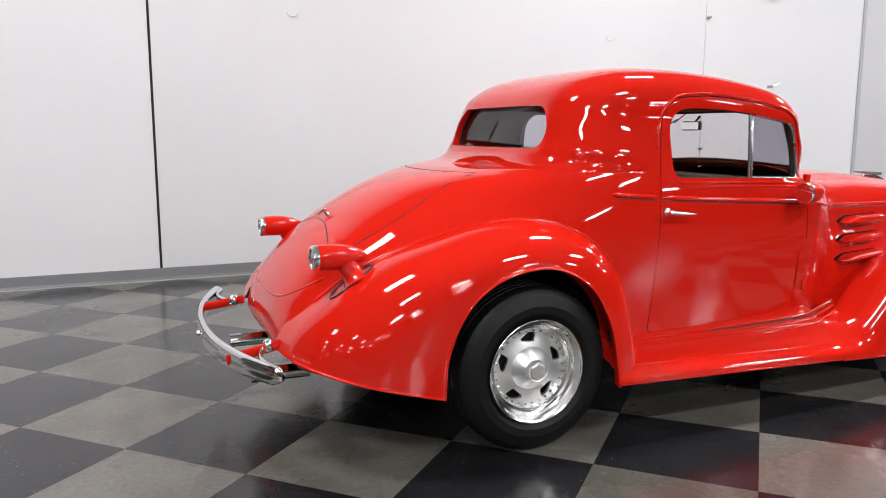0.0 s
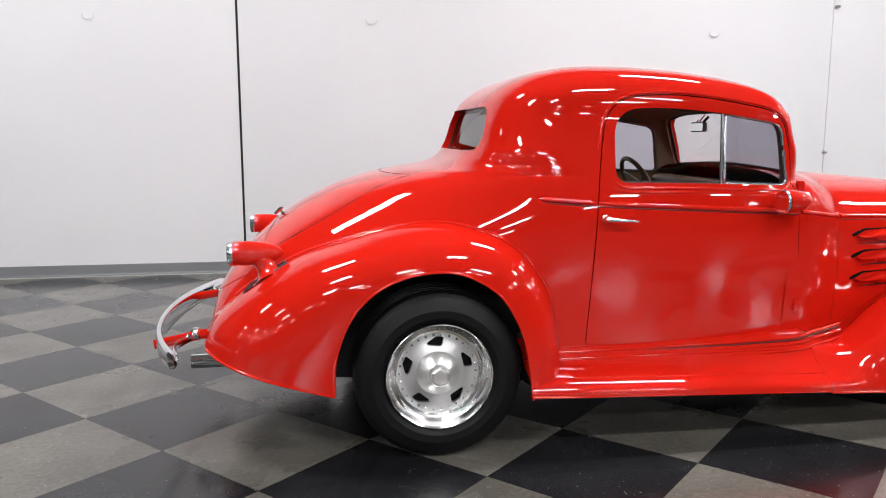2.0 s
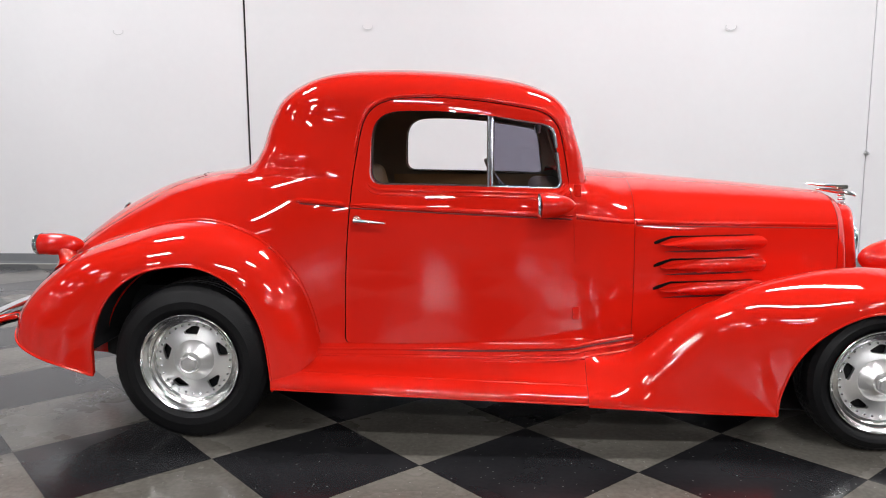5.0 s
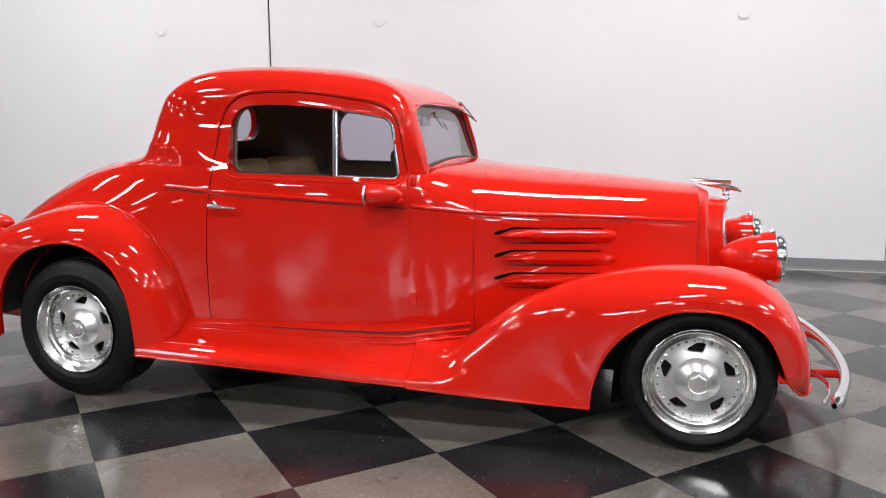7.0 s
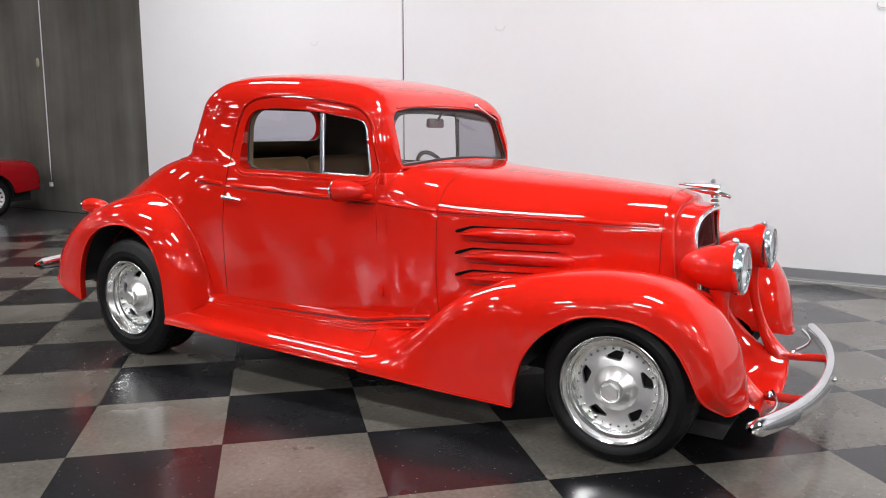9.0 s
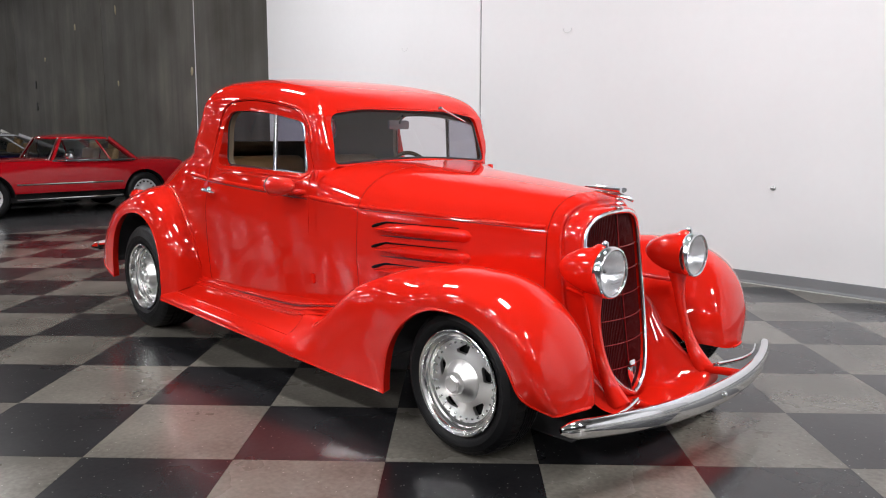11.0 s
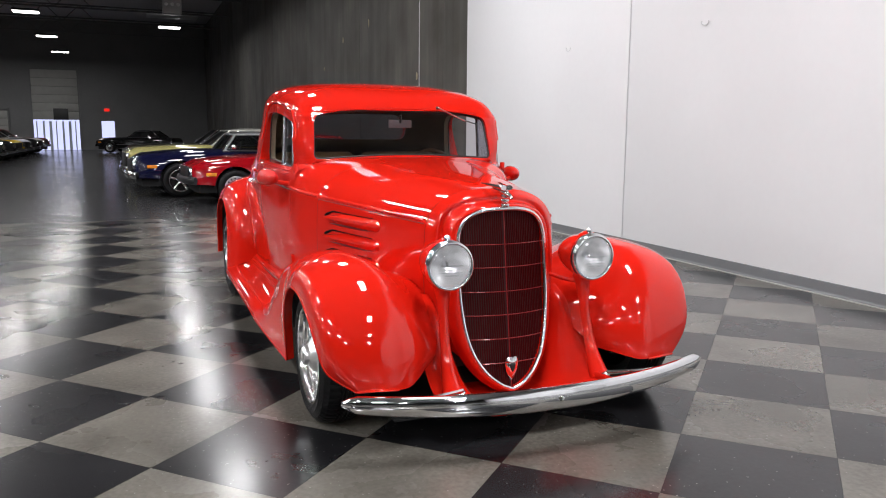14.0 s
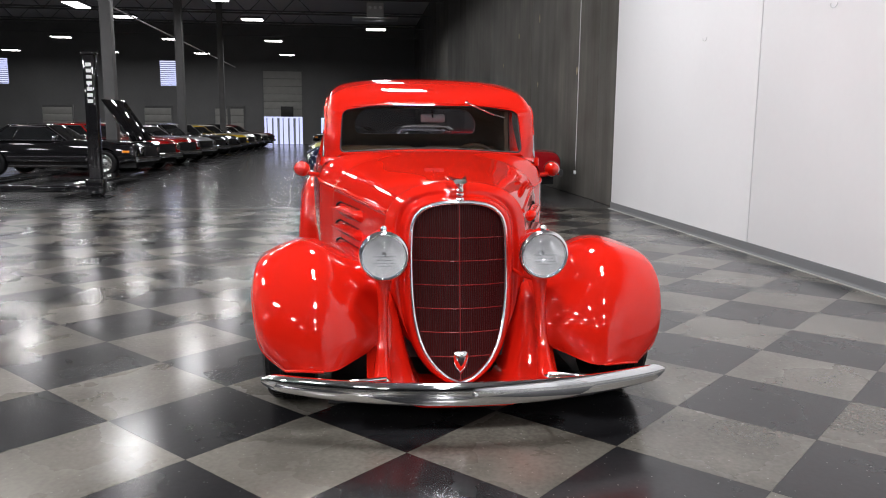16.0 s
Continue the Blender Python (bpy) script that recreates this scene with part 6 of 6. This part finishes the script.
def parked_car(name, label, at, color, roof_color, L=4.5, W=1.74, H=1.32, base=2.6, belt=0.86, hood_z=0.84, deck_z=0.86, cabin=(-1.35, 0.75), top=(-0.75, 0.20), wheel_r=0.32, alloy=ALU, chrome_bumper=True, trim=True, hood_up=False, boxy=4.5, shift=0.08, see_through=False, spokes=False):
    car = thing(name, label, "car", "parked cars", at)
    pane_mat = CAR_GLASS if see_through else DARK_GLASS
    xs_w = (base / 2 + shift, -base / 2 + shift)
    hw = W / 2

    def S(U, V):
        # V runs along the car, U from sill to sill over the top
        x = (V - 0.5) * L
        e = np.clip(1 - np.abs(2 * V - 1) ** 7, 0, 1) ** 0.35
        zt = pchip([-L / 2, -L / 2 + 0.12, cabin[0] - 0.05, cabin[0] + 0.25, cabin[1], L / 2 - 0.25, L / 2], [deck_z - 0.10, deck_z, deck_z + 0.02, belt + 0.02, belt + 0.03, hood_z, hood_z - 0.12], x)
        zl = 0.20 + 0.12 * np.clip(np.abs(2 * V - 1) - 0.8, 0, 1) * 5 * 0.6
        zm = (zt + zl) / 2
        ph = (U - 0.5) * np.pi * 1.30
        n = boxy
        c, s = np.cos(ph), np.sin(ph)
        r = np.power(np.abs(c) ** n + np.abs(s) ** n, -1 / n)
        w = hw * (0.86 + 0.14 * e) * np.where(np.abs(2 * V - 1) > 0.999, 0.97, 1)
        return np.stack([x * (1 - 0.015 * (np.abs(s)) ** 2), w * r * s * (1 - 0.05 * np.clip(r * c, 0, 1)), zm + (zt - zm) * r * c], -1)

    def keep(P):
        d = np.min([np.hypot(P[..., 0] - x, P[..., 2] - wheel_r) for x in xs_w], 0) - (wheel_r + 0.055)
        return np.where(np.abs(P[..., 1]) > 0.45, -d, -1.0)

    body = part("body", cut_sheet("body", S, np.linspace(0, 1, 81), np.linspace(0, 1, 121), keep, color, flip=True), color, car)
    for end in (0.0, 1.0):
        ring = S(np.linspace(0, 1, 60), np.full(60, end))
        part("end_panel", mesh_of("end_panel", ring, [tuple(range(60)) if end else tuple(range(59, -1, -1))], color if chrome_bumper else BLACK, False), None, body)
    part("floor_pan", box("floor_pan", (-L / 2 + 0.15, -hw + 0.2, 0.22), (L / 2 - 0.15, hw - 0.2, 0.5), UNDER), UNDER, car)

    def G(U, k):
        t = U * 2 * np.pi
        c, s = np.cos(t), np.sin(t)
        r = np.power(np.abs(c) ** 5 + np.abs(s) ** 5, -0.2)
        k1 = np.clip(k, 0, 1)
        x0 = cabin[0] + (top[0] - cabin[0]) * k1
        x1 = cabin[1] + (top[1] - cabin[1]) * k1
        w = (hw - 0.07) + (-0.16) * k1
        sc = np.where(k > 1, 1 - (k - 1), 1.0)
        z = belt - 0.02 + (H - 0.05 - belt) * k1 + 0.05 * np.where(k > 1, 1 - (1 - np.clip(k - 1, 0, 1)) ** 2.6, 0) + 0.015 * k1
        return np.stack([(x0 + x1) / 2 + (x1 - x0) / 2 * r * c * sc, w * r * s * sc, z], -1)

    for gname, u0, u1 in (("windscreen", -0.115, 0.115), ("side_glass", 0.115, 0.385), ("back_glass", 0.385, 0.615), ("side_glass", 0.615, 0.885)):
        U, K = np.meshgrid(np.linspace(u0, u1, 20), np.linspace(0, 0.93, 8), indexing="ij")
        part(gname, grid(gname, G(U, K), pane_mat, flip=True), pane_mat, car, "clear car glass" if see_through else "dark car glass")
    U, K = np.meshgrid(np.linspace(0, 1, 64, endpoint=False), np.concatenate([[0.90, 0.94, 1.0], 1 + np.linspace(0.04, 0.999, 14) ** 1.3]), indexing="ij")
    part("roof", grid("roof", G(U, K), roof_color, ring_u=True, flip=True), roof_color, car)
    for ang, rad, m in ((0.115, 0.026, roof_color), (-0.115, 0.026, roof_color), (0.29, 0.016, roof_color), (-0.29, 0.016, roof_color), (0.385, 0.05, roof_color), (-0.385, 0.05, roof_color)):
        kk = np.linspace(0, 0.95, 8)
        part("pillar", tube("pillar", G(np.full(8, ang), kk), rad, m, 8, up=(1, 0.3, 0)), m, car)
    for s in (-1, 1):
        # bright window line
        u = np.linspace(0.12, 0.38, 20) * s
        part("window_trim", tube("window_trim", G(u, np.full(20, 0.06)) + np.array([0, 0.004 * s, 0]), 0.011, CHROME, 6), CHROME, car)
        part("roof_trim", tube("roof_trim", G(np.linspace(0.11, 0.36, 20) * s, np.full(20, 0.9)) + np.array([0, 0.006 * s, 0]), 0.011, CHROME, 6), CHROME, car)
        part("windscreen_trim", tube("windscreen_trim", G(np.full(8, 0.105 * s), np.linspace(0, 0.95, 8)) + np.array([0.012, 0, 0]), 0.013, CHROME, 6), CHROME, car)
        if trim:
            xx = np.linspace(xs_w[1] + wheel_r + 0.08, xs_w[0] - wheel_r - 0.08, 12)
            for z in (0.50, 0.27):
                part("side_trim", tube("side_trim", np.stack([xx, s * (hw - 0.0 - (0.02 if z < 0.4 else 0.0)) + 0 * xx, z + 0 * xx], -1), 0.014, CHROME, 6), CHROME, car)
        part("headlight", turned("headlight", [(0.0, 0.0), (0.02, 0.06), (0.0, 0.09), (-0.05, 0.095)], CHROME, 20, (L / 2 - 0.01, s * (hw - 0.26), hood_z - 0.22), "x"), CHROME, car, "round chrome-rimmed headlight")
        part("marker", box("marker", (L / 2 - 0.42, s * hw * 0.985 - 0.012, hood_z - 0.28), (L / 2 - 0.24, s * hw * 0.985 + 0.012, hood_z - 0.22), AMBER, 0.006), AMBER, car, "amber side marker")
        part("door_mirror", box("door_mirror", (cabin[1] - 0.28, s * (hw + 0.02) - 0.07, belt + 0.02), (cabin[1] - 0.18, s * (hw + 0.02) + 0.07, belt + 0.12), CHROME, 0.03), CHROME, car)
    part("grille", box("grille", (L / 2 - 0.03, -hw + 0.42, 0.42), (L / 2 + 0.012, hw - 0.42, hood_z - 0.12), BLACK, 0.01), BLACK, car)
    g = np.linspace(-1, 1, 21)
    for xe, sg in ((L / 2, 1), (-L / 2, -1)):
        p = np.stack([xe + sg * (0.07 - 0.13 * np.abs(g) ** 3), hw * 0.97 * g, 0.44 + 0 * g], -1)
        bm_ = CHROME if chrome_bumper else BLACK
        part("bumper", tube("bumper", p, 0.07, bm_, 10, flat=0.55), bm_, car)
    tyre = turned("tyre", [(-0.08, wheel_r * 0.63), (-0.10, wheel_r * 0.72), (-0.095, wheel_r * 0.92), (-0.07, wheel_r), (0.07, wheel_r), (0.10, wheel_r * 0.8), (0.08, wheel_r * 0.6)], RUBBER, 40)
    rim = [turned("rim", [(-0.085, wheel_r * 0.64), (-0.095, wheel_r * 0.62), (-0.068, wheel_r * 0.57), (-0.078, wheel_r * 0.30), (-0.09, wheel_r * 0.16), (-0.09, 0.0)], alloy, 36)]
    if spokes:
        rim = [turned("rim", [(-0.085, wheel_r * 0.66), (-0.10, wheel_r * 0.65), (-0.085, wheel_r * 0.60), (0.05, wheel_r * 0.57)], alloy, 36), turned("rim", [(-0.088, 0.0), (-0.088, wheel_r * 0.13), (-0.06, wheel_r * 0.17)], alloy, 24)]
        for k in range(5):
            t = k * 2 * math.pi / 5 + 0.3
            rim.append(tube("rim", [(wheel_r * f * math.cos(t), -0.078, wheel_r * f * math.sin(t)) for f in (0.12, 0.36, 0.61)], [0.032, 0.026, 0.036], alloy, 8, up=(0, 1, 0)))
    rim_me = joined("rim", rim, alloy)
    slot = box("slot", (-0.014, -0.012, -0.013), (0.014, 0.012, 0.013), BLACK, 0.004)
    for x in xs_w:
        for s in (-1, 1):
            w = part("wheel", tyre, RUBBER, car)
            w.matrix_basis = pose(x, s * (hw - 0.11), wheel_r, 0, 0, 0 if s < 0 else 180)
            part("rim", rim_me, alloy, w, "silver wheel with dark slots")
            if spokes:
                part("drum", turned("drum", [(0.0, wheel_r * 0.6), (0.0, 0.0)], UNDER, 24), UNDER, w)
            for k in range(0 if spokes else 15):
                t = k * 2 * math.pi / 15
                q = part("slot", slot, BLACK, w)
                q.matrix_basis = pose(wheel_r * 0.51 * math.cos(t), -0.070, wheel_r * 0.51 * math.sin(t), 0, math.degrees(-t), 0)
    for s in (-1, 1):
        for x in xs_w:
            a = np.linspace(0, np.pi, 20)
            P = np.array([[(x + (wheel_r + 0.06) * math.cos(t), s * y, wheel_r + (wheel_r + 0.06) * math.sin(t)) for t in a] for y in (hw - 0.32, hw - 0.05)])
            part("wheel_well", grid("wheel_well", P, UNDER, flip=s > 0), UNDER, car)
    if see_through:
        part("cabin_tub", box("cabin_tub", (cabin[0] + 0.1, -hw + 0.16, belt - 0.10), (cabin[1] - 0.05, hw - 0.16, belt + 0.006), BLACK, 0.02), BLACK, car)
        for s in (-0.36, 0.36):
            sb = box("seat_back", (-0.06, -0.24, 0.0), (0.06, 0.24, 0.24), TAN, 0.05, 3)
            part("seat_back", moved(sb, pose((cabin[0] + cabin[1]) / 2 - 0.35, s, belt - 0.06, 0, -12, 0)), TAN, car, "tan leather seat back")
            hr = box("head_rest", (-0.05, -0.13, 0.0), (0.05, 0.13, 0.14), TAN, 0.04, 3)
            part("head_rest", moved(hr, pose((cabin[0] + cabin[1]) / 2 - 0.44, s, belt + 0.14, 0, -12, 0)), TAN, car, "tan head rest")
        a = np.linspace(0, 2 * np.pi, 24, endpoint=False)
        part("steering_wheel", moved(tube("steering_wheel", np.stack([0 * a, 0.18 * np.cos(a), 0.18 * np.sin(a)], -1), 0.015, BLACK, 6, True, up=(1, 0, 0)), pose(cabin[1] - 0.42, 0.36, belt + 0.0, 0, -25, 0)), BLACK, car)
    if hood_up:
        h = box("raised_hood", (0.0, -hw + 0.12, 0.0), (1.25, hw - 0.12, 0.04), color, 0.015)
        part("raised_hood", moved(h, pose(L / 2 - 0.18, 0, hood_z + 0.02, 0, -124, 0)), color, car, "hood panel propped wide open")
    return car


def car_at(hub_x, hub_y, heading, base, W, left, shift=0.08):
    """The pose of a car whose front hub on the given side stands at a place."""
    d = Vector((math.cos(radians(heading)), math.sin(radians(heading))))
    n = Vector((-d.y, d.x)) * (1 if left else -1)
    c = Vector((hub_x, hub_y)) - d * (base / 2 + shift) - n * (W / 2 - 0.05)
    return pose(c.x, c.y, 0, 0, 0, heading)


SILVER_ALLOY = mat("silver_painted_alloy", (0.62, 0.63, 0.64), 0.3, 0.6)
DARK_RED = paint("dark_red", (0.29, 0.003, 0.007))
NAVY = paint("navy", (0.005, 0.006, 0.030))
WHITE = paint("off_white", (0.50, 0.50, 0.46))
CREAM = paint("pale_yellow", (0.42, 0.38, 0.15))
SILVER = paint("silver", (0.26, 0.27, 0.28))
INK = paint("black", (0.008, 0.008, 0.009))
GOLD = paint("yellow", (0.55, 0.38, 0.04))
FIRE = paint("bright_red", (0.26, 0.008, 0.007))
parked_car("parked_roadster", "dark red two-seat roadster with hardtop and silver wheels", car_at(-7.72, 0.15, -86, 2.43, 1.75, True, 0.07), DARK_RED, DARK_RED, 4.07, 1.75, 1.27, 2.43, 0.85, 0.80, 0.86, (-1.165, 0.335), (-0.70, 0.09), 0.315, SILVER_ALLOY, False, shift=0.07, see_through=True)
parked_car("parked_muscle_car", "navy blue muscle car with a silver roof and five-spoke wheels", car_at(-9.75, -0.66, -86, 2.75, 1.80, True), NAVY, SILVER, 4.6, 1.80, 1.30, 2.75, 0.91, 0.86, 0.90, (-1.5, 0.65), (-0.55, 0.33), 0.335, CHROME, True, False, see_through=True, spokes=True)
parked_car("parked_sedan", "pale yellow classic car with a white roof", car_at(-12.3, -0.75, -86, 2.9, 1.85, True), CREAM, WHITE, 4.8, 1.85, 1.38, 2.9, 0.96, 0.93, 0.93, (-1.7, 0.65), (-1.0, 0.1), 0.34, ALU, True, True)
parked_car("parked_sedan", "black classic car parked by the concrete wall", car_at(-15.3, -0.7, -86, 2.9, 1.85, True), INK, INK, 4.9, 1.85, 1.38, 2.9, 0.95, 0.93, 0.95, (-1.7, 0.65), (-1.0, 0.1), 0.34, ALU, True, True)
row = [(INK, INK, "black coupe with its hood propped open", True), (FIRE, FIRE, "red classic coupe", False), (FIRE, WHITE, "red classic car with a white roof", False), (SILVER, SILVER, "silver classic car", False), (INK, INK, "black classic car", False),
       (INK, SILVER, "black classic car with a silver roof", False), (GOLD, GOLD, "yellow classic coupe", False), (WHITE, WHITE, "white classic car", False), (INK, INK, "black classic car", False), (WHITE, WHITE, "white classic coupe", False), (FIRE, FIRE, "red classic coupe", False)]
for k, (c1, c2, text, up) in enumerate(row):
    parked_car("parked_coupe" if "coupe" in text else "parked_sedan", text + " parked in the hall", pose(-14.6 - 2.95 * k, -8.2, 0, 0, 0, 68 if k else 86), c1, c2, 4.7, 1.80, 1.33 + 0.04 * (k % 3), 2.75, 0.90, 0.88, 0.90, (-1.6, 0.55), (-0.95, -0.05), 0.335, ALU, True, k % 2 == 0, up)
parked_car("parked_sedan", "black car parked before the far wall", pose(-43.5, -0.9, 0, 0, 0, -115), INK, INK, 4.7, 1.80, 1.36, 2.75, 0.90, 0.88, 0.90, (-1.6, 0.55), (-0.95, -0.05), 0.335, ALU, True, True)

# ---- post of the car lift ----
lift = thing("car_lift", "black four-post car lift with a low ramp", "lift", at=pose(-7.85, -5.12, 0))
part("post", box("post", (-0.08, -0.10, 0.02), (0.08, 0.10, 2.5), INK, 0.012), INK, lift)
part("base_plate", box("base_plate", (-0.25, -0.22, 0.0), (0.25, 0.22, 0.02), INK, 0.004), INK, lift)
part("top_plate", box("top_plate", (-0.10, -0.12, 2.5), (0.10, 0.12, 2.54), INK, 0.005), INK, lift)
part("carriage", box("carriage", (-0.13, -0.16, 0.06), (0.13, 0.14, 0.34), INK, 0.02), INK, lift)
part("crossbeam", box("crossbeam", (-0.10, -3.0, 0.10), (0.10, -0.14, 0.22), INK, 0.01), INK, lift)
part("ramp", box("ramp", (-4.8, -2.7, 0.14), (0.3, -2.2, 0.20), INK, 0.01), INK, lift)
part("ramp", box("ramp", (-4.8, -0.95, 0.14), (0.3, -0.45, 0.20), INK, 0.01), INK, lift)
lettering = mat("white_lettering", (0.6, 0.6, 0.6), 0.5)
for k in range(7):
    z = 2.36 - 0.105 * k
    part("marking", box("marking", (0.081, -0.045, z - 0.06), (0.084, 0.045, z), lettering), lettering, lift, "white bar of lettering")

# ---- tiles ----
def tile_place(i, j):
    c, s = math.cos(TILE_TURN), math.sin(TILE_TURN)
    u, v = (i + 0.5) * TILE, (j + 0.5) * TILE
    return TILE_AT[0] + c * u - s * v, TILE_AT[1] + s * u + c * v


def clip(poly, axis, value, above):
    out = []
    for k in range(len(poly)):
        a, b = poly[k - 1], poly[k]
        ia, ib = (a[axis] > value) == above, (b[axis] > value) == above
        if ia != ib:
            t = (value - a[axis]) / (b[axis] - a[axis])
            out.append((a[0] + t * (b[0] - a[0]), a[1] + t * (b[1] - a[1])))
        if ib:
            out.append(b)
    return out


floor_tiles = setting("checkered_floor", None, "checkered vinyl tile floor of black and grey squares", "floor")
half = TILE / 2 - 0.0006
tile_mesh = {}
for dark in (True, False):
    tile_mesh[dark] = box("tile", (-half, -half, -0.003), (half, half, 0.0), TILE_DARK if dark else TILE_GREY)
near_tiles, far_faces = [], {True: [], False: []}
for i in range(-40, 41):
    for j in range(-40, 41):
        x, y = tile_place(i, j)
        if not (CHECK_END - 0.5 < x < 12.9 and -13 < y < WALL_Y + 0.5):
            continue
        whole = x > CHECK_END + 0.45 and y < WALL_Y - 0.5 and x < 12.4
        near_tiles.append((max(abs(x - 2.6) - 4.5, 0) ** 2 + max(abs(y + 0.3) - 3.2, 0) ** 2 + 1e-4 * (x * x + y * y), i, j, x, y, whole))
near_tiles.sort()
count = 0
for d, i, j, x, y, whole in near_tiles:
    dark = (i + j) % 2 == 0
    if whole and count < 300:
        ob = new("tile", tile_mesh[dark])
        ob.matrix_basis = Matrix.LocRotScale((x, y, 0), Euler((0, 0, TILE_TURN)), None)
        ob.parent = floor_tiles
        count += 1
    else:
        c, s = math.cos(TILE_TURN), math.sin(TILE_TURN)
        quad = [(x + c * a * half - s * b * half, y + s * a * half + c * b * half) for a, b in ((-1, -1), (1, -1), (1, 1), (-1, 1))]
        quad = clip(clip(clip(quad, 0, CHECK_END, True), 1, WALL_Y - 0.002, False), 0, HALL_EAST - 0.01, False)
        if len(quad) > 2:
            far_faces[dark].append(quad)
for dark in (True, False):
    vs, fs = [], []
    for q in far_faces[dark]:
        fs.append(tuple(range(len(vs), len(vs) + len(q))))
        vs += [(a, b, 0.0) for a, b in q]
    ob = part("tiles_beyond", mesh_of("tiles_beyond", vs, fs, TILE_DARK_FAR if dark else TILE_GREY_FAR, False), None, floor_tiles)
    tagged(ob, "black vinyl tiles" if dark else "grey vinyl tiles", "", "", "stuff")
